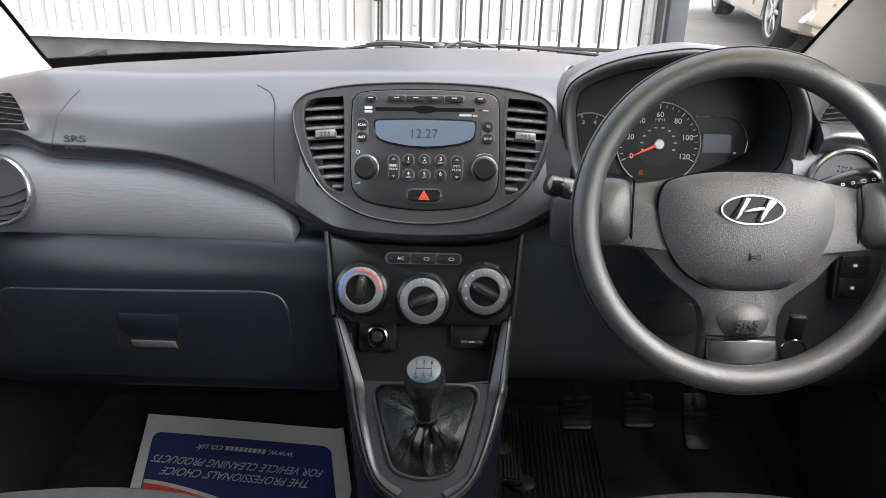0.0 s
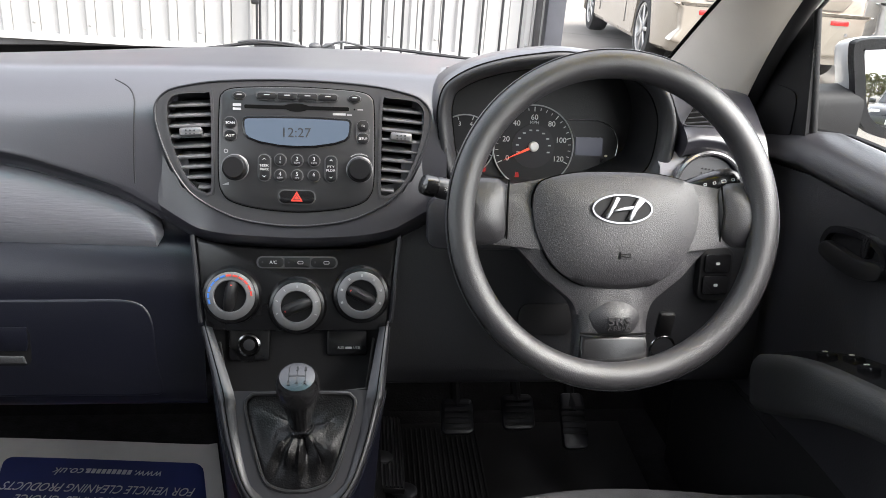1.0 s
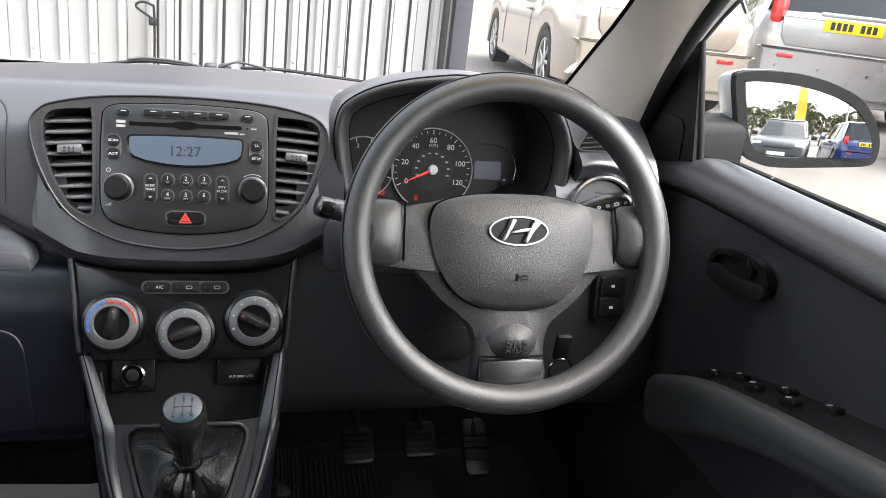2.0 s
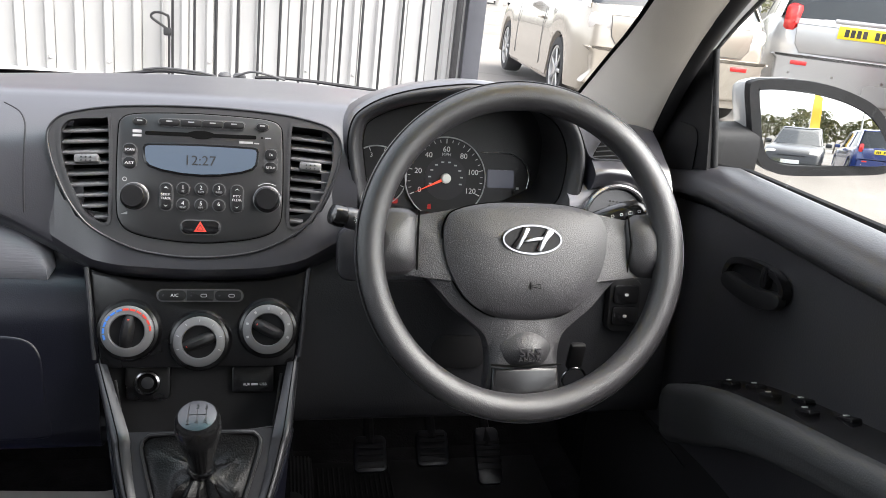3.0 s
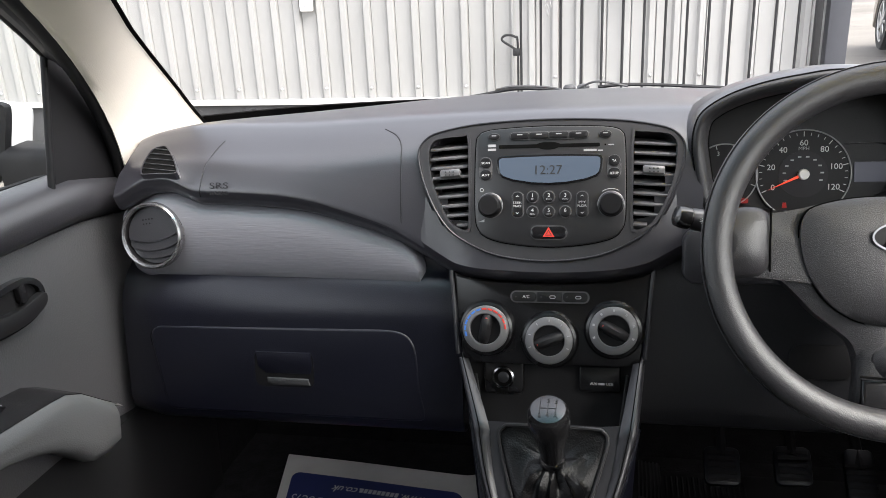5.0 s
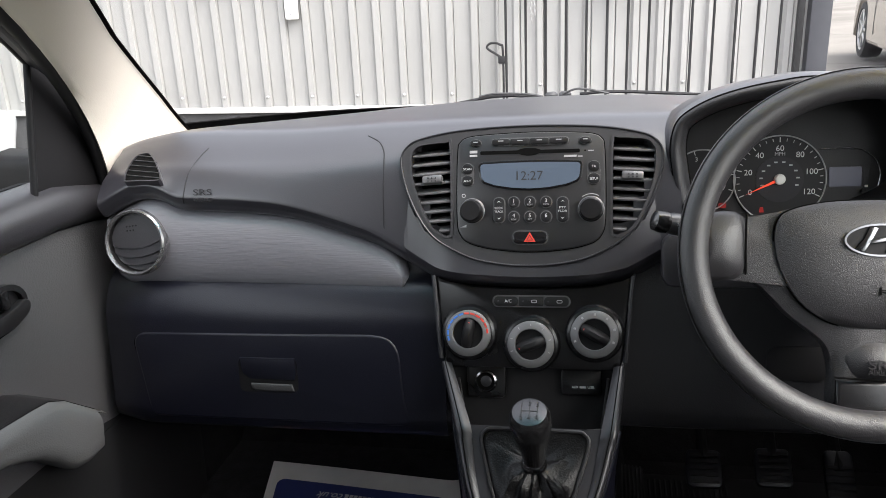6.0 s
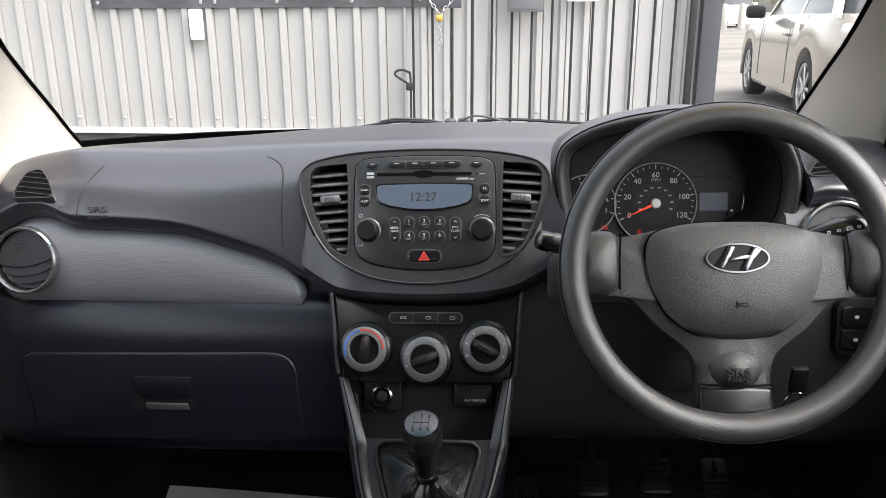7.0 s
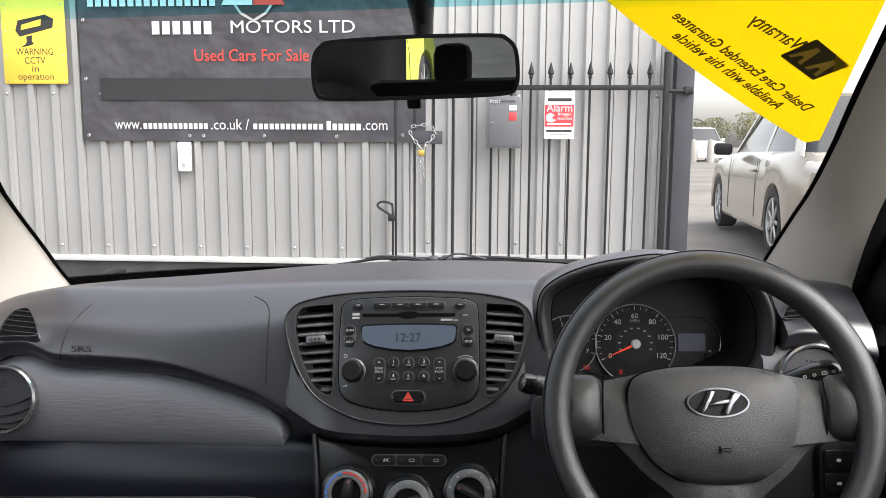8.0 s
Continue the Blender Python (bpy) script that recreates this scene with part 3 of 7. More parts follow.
for text, z in (("WARNING", -0.085), ("CCTV", -0.145), ("in", -0.20), ("operation", -0.255)):
    w = {"WARNING": 0.27, "CCTV": 0.15, "in": 0.05, "operation": 0.26}[text]
    part("sign_line", lettering(text, 0.066, at(SM, 0.0, z, 0.0045), 0.0004, w), "ink", sign, smooth=0)
cam_body = [(-0.13, 0.06), (-0.11, 0.13), (0.09, 0.17), (0.15, 0.14), (0.14, 0.08), (0.02, 0.05), (-0.10, 0.02)]
part("camera_picture", prism(cam_body, 0.004, 0.005, SM), "ink", sign)
part("camera_picture", prism([(-0.09, 0.065), (-0.085, 0.10), (0.06, 0.14), (0.055, 0.095)], 0.0047, 0.0057, SM), "yellow", sign)
part("bracket_picture", prism([(-0.055, 0.02), (-0.01, 0.03), (-0.015, -0.01), (0.0, -0.03), (-0.03, -0.04), (-0.10, -0.055), (-0.06, -0.03), (-0.05, -0.01)], 0.004, 0.005, SM), "ink", sign)
for sx in (-0.205, 0.205):
    for sz in (-0.285, -0.11, 0.06, 0.24):
        part("sign_screw", lathe([(0, 0.003), (0.005, 0.002), (0.006, 0)], at(SM, sx, sz, 0.004), 8), "galv", sign)

# white sensor box, post box, alarm sign
box = thing("sensor_box", (-2.0, 5.84, 0.977), "small white plastic sensor box on the cladding", "sensor", inside=False)
part("case", block((0.090, 0.05, 0.205), pose(-1.99, 5.845, 1.0625), 0.012), "whiteplastic", box)
part("label_line", block((0.02, 0.002, 0.03), pose(-1.99, 5.819, 1.005), 0.0005), "greyprint", box)
pb = thing("post_box", (0.243, 5.78, 1.137), "grey steel post box hung on the gate", "post box", inside=False)
part("case", block((0.232, 0.09, 0.34), pose(0.243, 5.745, 1.306), 0.006), "boxgrey", pb)
part("door", block((0.20, 0.006, 0.27), pose(0.243, 5.699, 1.285), 0.004), "boxgrey", pb)
part("flap", block((0.15, 0.012, 0.025), pose(0.243, 5.700, 1.452), 0.004), "boxgrey", pb)
part("box_lettering", lettering("POST", 0.03, axes((0.185, 5.694, 1.44), (1, 0, 0), (0, 0, 1)), 0.0004), "white", pb, smooth=0)
part("keyhole", lathe([(0, 0.003), (0.008, 0.002), (0.01, 0)], axes((0.165, 5.696, 1.30), (1, 0, 0), (0, 0, 1)), 12), "chrome", pb)
part("box_label", block((0.05, 0.002, 0.035), pose(0.300, 5.695, 1.40), 0.0005), "white", pb)
part("box_label", block((0.05, 0.002, 0.055), pose(0.300, 5.695, 1.345), 0.0005), "signred", pb)
al = thing("alarm_sign", (0.62, 5.79, 1.20), "white and red plastic alarm sign cable-tied to the gate", "sign", inside=False)
AM = axes((0.611, 5.775, 1.357), (1, 0, 0), (0, 0, 1))
part("board", prism(rounded(0.200, 0.318, 0.006), 0, 0.003, AM, 0.001), "paper", al)
part("red_field", prism(rounded(0.192, 0.145, 0.004), 0.003, 0.0036, at(AM, 0, -0.005)), "signred", al)
part("alarm_lettering", lettering("Alarm", 0.075, at(AM, 0.0, 0.045, 0.0038), 0.0003, 0.17), "white", al, smooth=0)
part("alarm_lettering", lettering("Images", 0.030, at(AM, 0.035, 0.006, 0.0038), 0.0003, 0.085), "white", al, smooth=0)
part("alarm_lettering", lettering("recorded", 0.030, at(AM, 0.035, -0.022, 0.0038), 0.0003, 0.10), "white", al, smooth=0)
part("print_bar", prism([(-0.085, -0.04), (-0.05, -0.05), (-0.02, -0.035), (-0.05, -0.02), (-0.03, 0.0), (-0.06, 0.015), (-0.085, 0.0)], 0.0036, 0.0042, AM), "white", al)
part("print_bar", prism(rounded(0.16, 0.010, 0.003), 0.0036, 0.0042, at(AM, 0.0, -0.060)), "white", al)
part("print_bar", prism(rounded(0.16, 0.022, 0.004), 0.003, 0.0036, at(AM, 0, 0.10)), "ink", al)
part("print_bar", prism(rounded(0.17, 0.014, 0.004), 0.003, 0.0036, at(AM, 0, -0.105)), "ink", al)
part("print_bar", prism(rounded(0.12, 0.01, 0.004), 0.003, 0.0036, at(AM, 0, -0.13)), "greyprint", al)


# ---- the car's dashboard ----
CX = 0.005


def plate(outline, holes, z0, depth, m, bm=None):
    """A face with openings in it, and walls going back from its rim and from every opening."""
    bm = bm or bmesh.new()
    own = bmesh.new()
    loops = []
    for ring in (outline, *holes):
        vs = [own.verts.new((x, y, 0)) for x, y in ring]
        loops.append(vs)
        for i in range(len(vs)):
            own.edges.new((vs[i], vs[(i + 1) % len(vs)]))
    bmesh.ops.triangle_fill(own, use_beauty=True, use_dissolve=False, edges=own.edges[:])
    for vs in loops:
        back = [own.verts.new((v.co.x, v.co.y, -depth)) for v in vs]
        for i in range(len(vs)):
            j = (i + 1) % len(vs)
            own.faces.new((vs[i], vs[j], back[j], back[i]))
    bmesh.ops.translate(own, verts=own.verts, vec=(0, 0, z0))
    bmesh.ops.transform(own, matrix=m, verts=own.verts)
    me = bpy.data.meshes.new("join")
    own.to_mesh(me)
    own.free()
    bm.from_mesh(me)
    bpy.data.meshes.remove(me)
    return bm


CREASE = [(-0.66, 0.955), (-0.607, 0.973), (-0.583, 0.985), (-0.556, 0.9945), (-0.532, 0.9950), (-0.512, 0.989), (-0.497, 0.981), (-0.487, 0.978), (-0.438, 0.9755),
          (-0.360, 0.970), (-0.319, 0.963), (-0.281, 0.952), (-0.236, 0.937), (-0.205, 0.925), (-0.178, 0.909), (-0.145, 0.890), (-0.118, 0.879), (-0.06, 0.873), (0.0, 0.871),
          (0.06, 0.873), (0.118, 0.881), (0.145, 0.892), (0.172, 0.906), (0.197, 0.920), (0.30, 0.945), (0.40, 0.968), (0.46, 0.984), (0.487, 0.993), (0.519, 1.002), (0.544, 1.000), (0.575, 0.987), (0.62, 0.970)]


def pad_profile(x):
    """The section of the dash top at x, from the windscreen over the crest down to the crease."""
    c = lerp_table(x, CREASE)
    drop = 0.06 * x * x + 0.02 * max(0, abs(x) - 0.5) / 0.1 * 0.6
    yw = 1.62 - 0.62 * x * x
    yb = 1.062
    # the pad steps back behind the instrument hood
    back = min(1.0, max(0.0, (x - 0.194) / 0.02)) * min(1.0, max(0.0, (0.501 - x) / 0.010))
    fall = max(0.0, (abs(x) - 0.575) / 0.042)
    drop += 0.018 * fall ** 2 + 0.030 * max(0.0, (-x - 0.515) / 0.075) ** 1.6
    far_out = min(1.0, max(0.0, (abs(x) - 0.30) / 0.20))
    near = drop * (1 - 0.75 * far_out * far_out * (3 - 2 * far_out))
    zs = 1.045 - near * 0.7
    pts = [(yw, 1.034 - drop), (yw - 0.10, 1.0545 - drop), (1.38 - 0.1 * abs(x) ** 2, 1.066 - drop), (1.26, 1.074 - 0.5 * (drop + near)), (1.17, 1.078 - near),
           (1.135, 1.068 - near * 0.9), (1.102, zs), (1.082, 0.7 * zs + 0.3 * (c + 0.02)), (yb, c + 0.024), (yb + 0.0005, c + 0.014), (yb + 0.005, c + 0.0055), (yb + 0.014, c - 0.003), (yb + 0.05, c - 0.008)]
    pts = [(y + (0.17 * back if y < 1.25 else 0.0), z - 0.02 * back * (1 if y < 1.25 else 0)) for y, z in pts]
    return [(p.x, p.y) for p in curve_through(pts, 4)]


# outline of the bezel in the middle of the dash
half = [(0.0, 0.128), (0.087, 0.1245), (0.140, 0.1155), (0.160, 0.106), (0.169, 0.090), (0.1665, 0.066), (0.156, 0.034), (0.141, 0.005), (0.119, -0.020), (0.077, -0.042), (0.038, -0.0505), (0.0, -0.053)]
bowl = half + [(-x, y) for x, y in reversed(half[1:-1])]
bowl = [(p.x - 0.003, p.y) for p in curve_through(bowl, 4, closed=True)]

dash = thing("dashboard", (0, 1.15, 0.66), "dark grey moulded plastic dashboard with a lighter trim insert", "dashboard")
rows = []
for i in range(193):
    x = -0.617 + 1.234 * i / 192
    rows.append([Vector((x, y, z)) for y, z in pad_profile(x)])
pad = loft(rows)
well = inset_outline(bowl, 0.006)


def inside(x, y, outline):
    """Whether a point lies inside an outline."""
    odd = False
    for (xa, ya), (xb, yb) in zip(outline, outline[1:] + outline[:1]):
        if (ya > y) != (yb > y) and x < xa + (xb - xa) * (y - ya) / (yb - ya):
            odd = not odd
    return odd


cut = []
for f in pad.faces:
    c = f.calc_center_median()
    if c.y < 1.2 and all(inside(v.co.x - CX, (v.co.z - 0.95) * 1.06, well) for v in f.verts):
        cut.append(f)
bmesh.ops.delete(pad, geom=cut, context="FACES")
part("upper_pad", pad, "dash", dash, "soft-grained dark grey dash top", smooth=60)


def seam(pts, r=0.0013, mat="void"):
    part("seam", tube(curve_through(pts, 5), r, 6), mat, dash)


def on_pad(x, z, out=0.0):
    """The point of the dash pad's face at x and height z."""
    prof = pad_profile(x)[16:]
    for (ya, za), (yb, zb) in zip(prof, prof[1:]):
        if (za - z) * (zb - z) <= 0 and za != zb:
            t = (za - z) / (za - zb)
            return Vector((x, ya + (yb - ya) * t - out, z))
    return Vector((x, 1.1, z))


# outline of the airbag lid in the pad
lid_line = [on_pad(-0.192, z) for z in (0.932, 0.96, 1.0, 1.03)] + [on_pad(-0.194, 1.045), on_pad(-0.203, 1.056), on_pad(-0.222, 1.063)]
seam(lid_line, 0.0009, "emboss")
seam([on_pad(-0.481, 0.988), on_pad(-0.4785, 1.0), on_pad(-0.476, 1.026), on_pad(-0.469, 1.044), on_pad(-0.460, 1.055)], 0.0008, "emboss")
SRS_M = axes(on_pad(-0.449, 1.000, 0.0012), (1, 0, 0), on_pad(-0.449, 1.009) - on_pad(-0.449, 0.991))
part("airbag_mark", lettering("SRS", 0.012, at(SRS_M, 0, 0.004), 0.0004, 0.028), "emboss", dash, smooth=0)
part("airbag_mark", lettering("AIRBAG", 0.0075, at(SRS_M, 0, -0.0065), 0.0004, 0.028), "emboss", dash, smooth=0)

# grey insert on the passenger's side
rows = []
TOPL = [(-0.20, 0.9225), (-0.183, 0.9085), (-0.175, 0.898), (-0.170, 0.886), (-0.166, 0.872)]
BOTL = [(-0.618, 0.902), (-0.6155, 0.882), (-0.608, 0.866), (-0.591, 0.857), (-0.543, 0.854), (-0.457, 0.854), (-0.373, 0.852), (-0.291, 0.850), (-0.211, 0.849), (-0.182, 0.850), (-0.172, 0.854), (-0.166, 0.864)]
for i in range(61):
    x = -0.618 + 0.452 * i / 60
    zt, zb = lerp_table(x, CREASE) - 0.003 if x < -0.2 else lerp_table(x, TOPL), lerp_table(x, BOTL)
    full = min(1.0, 0.35 + (x + 0.624) / 0.020)
    row = []
    for k in range(15):
        s = k / 14
        bul = math.sin(math.pi * s) ** 0.26
        row.append(Vector((x, 1.094 - 0.030 * bul * min(1.0, (zt - zb) / 0.035) * (0.35 + 0.65 * full), zt + (zb - zt) * s)))
    rows.append(row)
part("trim_insert", loft(rows, thick=0.003), "trim", dash, "lighter grey insert with a fine horizontal grain", smooth=60)

# lower dash, passenger's side, with the glovebox
def low_profile(x):
    pts = [(1.098, 0.906), (1.094, 0.886), (1.085, 0.872), (1.070, 0.862), (1.058, 0.848), (1.0475, 0.830), (1.0415, 0.808), (1.0337, 0.760), (1.0247, 0.70), (1.0215, 0.675), (1.035, 0.655), (1.12, 0.645), (1.20, 0.70)]
    return [(p.x, p.y) for p in curve_through(pts, 4)]


rows = []
for i in range(25):
    x = -0.64 + 0.525 * i / 24
    rows.append([Vector((x, y + 0.02 * max(0, (abs(x) - 0.58) / 0.06), z)) for y, z in low_profile(x)])
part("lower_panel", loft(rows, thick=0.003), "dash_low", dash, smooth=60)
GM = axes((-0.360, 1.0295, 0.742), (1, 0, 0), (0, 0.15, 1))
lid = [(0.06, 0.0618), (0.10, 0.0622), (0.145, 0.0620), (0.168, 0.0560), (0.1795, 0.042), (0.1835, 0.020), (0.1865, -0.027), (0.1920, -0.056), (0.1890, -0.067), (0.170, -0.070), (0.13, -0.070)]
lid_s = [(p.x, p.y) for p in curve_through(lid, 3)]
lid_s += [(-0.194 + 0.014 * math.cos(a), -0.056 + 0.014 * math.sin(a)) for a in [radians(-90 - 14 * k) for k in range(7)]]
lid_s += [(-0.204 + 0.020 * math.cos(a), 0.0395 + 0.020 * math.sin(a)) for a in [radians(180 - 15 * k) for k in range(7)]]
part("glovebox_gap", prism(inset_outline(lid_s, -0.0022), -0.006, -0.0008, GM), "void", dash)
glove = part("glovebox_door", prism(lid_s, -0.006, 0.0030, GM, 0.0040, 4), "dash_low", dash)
hm = at(GM, -0.0140, -0.0005)
part("handle_recess", prism(rounded(0.090, 0.052, 0.010), 0.0024, 0.0034, hm), "matt_black", glove)
part("handle", prism([(-0.042, 0.026), (0.042, 0.026), (0.043, 0.004), (0.040, -0.006), (-0.028, -0.006), (-0.040, 0.004)], 0.0026, 0.0052, hm, 0.002), "dash_low", glove)
# paler plastic on the lip imitates the sky mirrored in it
part("handle_lip", prism([(-0.027, -0.012), (0.036, -0.0125), (0.039, -0.023), (-0.020, -0.0235), (-0.027, -0.020)], 0.0026, 0.0056, hm, 0.0028, 3), "armdark", glove, "inner lip of the glovebox handle, paler for the sky's reflection")

# lower dash, driver's side, knee panel and column shroud
rows = []
for i in range(31):
    x = 0.115 + 0.525 * i / 30
    pts = [(1.13, 0.922), (1.092, 0.916), (1.072, 0.895), (1.057, 0.855), (1.045, 0.79), (1.035, 0.72), (1.035, 0.690), (1.05, 0.672), (1.14, 0.665)]
    rows.append([Vector((x, p.x, p.y)) for p in curve_through(pts, 4)])
part("knee_panel", loft(rows, thick=0.003), "knee", dash, smooth=60)
pocket = prism(rounded(0.075, 0.045, 0.016), 0, 0.003, axes((0.335, 1.040, 0.775), (1, 0, 0), (0, 0.15, 1)), 0.001)
part("bonnet_release", pocket, "black", dash)
rows = []
for k in range(9):
    s = k / 8
    y = 0.925 + 0.17 * s
    zc = 0.930 - 0.045 * s
    w, h = 0.055 + 0.02 * s, 0.033 + 0.012 * s
    rows.append([Vector((0.362 + w * math.copysign(abs(math.cos(a)) ** 0.6, math.cos(a)), y, zc + h * math.copysign(abs(math.sin(a)) ** 0.6, math.sin(a)))) for a in [2 * math.pi * j / 28 for j in range(28)]])
part("column_shroud", loft(rows, closed_rows=True, caps=True), "dash_low", dash, "plastic shroud round the steering column")

part("column_cover", prism(rounded(0.15, 0.066, 0.016), -0.02, 0.0, axes((0.243, 1.030, 0.914), (1, 0, 0), (0, 0.2, 1)), 0.004), "doordark", dash)

# round vents at both ends
def round_vent(cx, cy, cz, face, r=0.0465, spread=1):
    m = axes((cx, cy, cz), (1, face, 0), (0, 0.22, 1))
    v = part("round_vent", lathe([(r - 0.004, -0.035), (r - 0.004, 0.0), (r - 0.003, 0.004)], m, 40), "black", dash)
    part("vent_ring", lathe([(r - 0.0045, 0.002), (r - 0.0035, 0.0048), (r - 0.001, 0.0056), (r + 0.0015, 0.0035), (r + 0.002, -0.006)], m, 48), "silver", v, "silver ring")
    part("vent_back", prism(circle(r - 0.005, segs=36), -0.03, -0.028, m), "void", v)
    # a closed shutter of overlapping curved louvres
    tm = m @ Matrix.Rotation(radians(7 * spread), 4, "Z")
    rr = r - 0.0058
    levels = [0.9, -0.02, -0.34, -0.62, -0.95]
    for k in range(4):
        up, low = [], []
        for q in range(15):
            x = rr * 0.955 * (-1 + q / 7)
            room = math.sqrt(max(0.0, rr * rr - x * x))

            def line(lv):
                return max(-room, min(room, rr * lv - 0.22 * rr * (1 - (x / rr) ** 2)))
            up.append((x, room if k == 0 else line(levels[k])))
            low.append((x, -room if k == 3 else line(levels[k + 1]) + 0.0010))
        ring_pts = [tm @ Vector((x, y, -0.0035 - 0.0016 * k)) for x, y in up], [tm @ Vector((x, y, -0.0022 - 0.0016 * k)) for x, y in low]
        part("louvre", loft([ring_pts[0], ring_pts[1], [p + tm.to_3x3() @ Vector((0, 0, -0.004)) for p in ring_pts[1]]]), "doordark", v)
    for k in range(7):
        part("pimple", prism(circle(0.0012, -0.012 + 0.005 * (k % 4), 0.024 - 0.006 * (k // 4), 8), -0.005, -0.0022, m @ Matrix.Rotation(radians(7 * spread), 4, "Z")), "black", v)
    return v


round_vent(-0.5645, 1.057, 0.933, 0.0, r=0.0465)
# right end of the dash: grey insert behind the round vent
rows = []
for i in range(25):
    x = 0.475 + 0.142 * i / 24
    zt, zb = lerp_table(x, CREASE) + 0.002, 0.885 + 0.03 * max(0.0, (x - 0.58) / 0.04) ** 2
    rows.append([Vector((x, 1.094 - 0.030 * math.sin(math.pi * k / 14) ** 0.26 * min(1.0, max(0.3, (0.622 - x) / 0.03)), zt + (zb - zt) * k / 14)) for k in range(15)])
part("trim_insert", loft(rows, thick=0.003), "trim", dash, smooth=60)
round_vent(0.537, 1.055, 0.960, 0.0, spread=-1)


def side_vent(s, x, z):
    """The small three-sided vent that clears the side window."""
    up = on_pad(x, z + 0.016) - on_pad(x, z - 0.016)
    m = axes(on_pad(x, z), (1, 0, 0), up)
    out = [(-0.0275, -0.017), (-0.0265, -0.005), (-0.021, 0.008), (-0.013, 0.018), (0.0, 0.0215), (0.009, 0.0195), (0.020, 0.004), (0.028, -0.013), (0.026, -0.0195), (0.0, -0.0195), (-0.024, -0.020)]
    out = [(x0 - 0.45 * y0, y0) for x0, y0 in out]
    if s > 0:
        out = [(-x0, y0) for x0, y0 in reversed(out)]
    sm = [(0.96 * p.x, 1.36 * p.y) for p in curve_through(out, 3, closed=True)]
    v = part("side_vent", plate(inset_outline(sm, -0.0016), [sm], 0.0060, 0.016, m), "dash", dash, smooth=30)
    # black plate lying on the pad stands in for a shaded opening
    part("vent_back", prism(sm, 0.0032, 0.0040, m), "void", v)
    for k in range(5):
        y = -0.0186 + 0.0106 * k
        xs = [x0 for x0, yy in sm if abs(yy - y) < 0.008]
        a, b = min(xs), max(xs)
        part("slat", block((b - a - 0.002, 0.0010, 0.0016), at(m, (a + b) / 2, y, 0.0049, s * 8)), "armdark", v)


side_vent(-1, -0.545, 1.033)
side_vent(1, 0.538, 1.044)

# ---- centre bezel with two vents ----
RP = axes((CX, 1.070, 0.95), (1, 0, 0), (0, 0.35, 1))
mouth = [(-0.1575, 0.090), (-0.153, 0.101), (-0.143, 0.1065), (-0.112, 0.109), (-0.106, 0.105), (-0.1045, 0.05), (-0.1045, -0.006), (-0.107, -0.0125), (-0.113, -0.0125), (-0.129, -0.002), (-0.145, 0.028), (-0.1555, 0.063)]
mouth = [(p.x, p.y) for p in curve_through(mouth, 3, closed=True)]
mouth_r = [(-x, y) for x, y in reversed(mouth)]
bez = part("centre_bezel", plate(bowl, [mouth, mouth_r], 0.010, 0.045, RP), "bezel", dash, "dark bezel round the radio and the vents", smooth=30)
def dish(x):
    """The dash below the radio bezel at x: the bezel's rim, the turn of the dish and its foot on the heater panel."""
    c = lerp_table(x, CREASE)
    if abs(x) > 0.168:
        out = 0.0003 - 0.0040 * min(1.0, (abs(x) - 0.168) / 0.030)
        return on_pad(x + CX, c + 0.055, out), on_pad(x + CX, c + 0.020, out), Vector((x + CX, 1.074 + 0.35 * (c - 0.95) + 0.010, c - 0.003))
    v = min(y for px, y in bowl if abs(px - x) < 0.006)
    k = max(0.0, min(1.0, (abs(x) - 0.090) / 0.078))
    k = k * k * (3 - 2 * k)
    rim = at(RP, x, v, 0.009 - 0.0035 * k).translation
    zt = min(rim.z - 0.002, c + 0.019)
    turn = Vector((rim.x, 1.070 + 0.35 * (zt - 0.95) - 0.0120 * (1 - k), zt))
    return rim, turn, Vector((rim.x, 1.074 + 0.35 * (c - 0.95) + 0.014, c - 0.004))


spots = [-0.205 + 0.41 * i / 120 for i in range(121)]
part("dish_apron", loft([[d[0], d[0].lerp(d[1], 0.5), d[1]] for d in map(dish, spots)], thick=0.002), "dash", dash, smooth=70)
part("dish_underside", loft([[d[1], d[1].lerp(d[2], 0.25) + Vector((0, -0.002, -0.004)), d[1].lerp(d[2], 0.6) + Vector((0, 0, -0.003)), d[2]] for d in map(dish, spots)], thick=0.002), "dash", dash, smooth=70)
edge = [at(RP, x, y, 0.010).translation for x, y in bowl]
part("bezel_lip", tube(edge, 0.0015, 8, closed=True), "rail", dash)
for hole, s in ((mouth, -1), (mouth_r, 1)):
    v = part("air_vent", plate(inset_outline(hole, -0.0035), [hole], 0.0115, 0.004, RP), "bezel", dash)
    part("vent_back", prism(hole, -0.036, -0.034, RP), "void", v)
    for k in range(9):
        y = 0.097 - 0.0126 * k
        xs = [x for x, yy in hole if abs(yy - y) < 0.010]
        lo, hi = min(xs), max(xs)
        if k == 8:
            lo, hi = (-0.122, -0.1045) if s < 0 else (0.1045, 0.122)
        part("slat", block((hi - lo - 0.001, 0.0030, 0.020), at(RP, (lo + hi) / 2, y, -0.002, -s * 4) @ Matrix.Rotation(radians(24), 4, "X"), 0.0008), "slat", v)
    tab = part("vent_tab", block((0.027, 0.0105, 0.012), at(RP, s * 0.129, 0.0605, 0.0085, -s * 4) @ Matrix.Rotation(radians(-12), 4, "X"), 0.0025), "keyring", v)
    for k in range(6):
        part("pimple", prism(circle(0.0011, s * 0.129 + 0.005 * (k % 3 - 1), 0.0625 - 0.004 * (k // 3), 8), 0.013, 0.0152, RP), "rail", v)

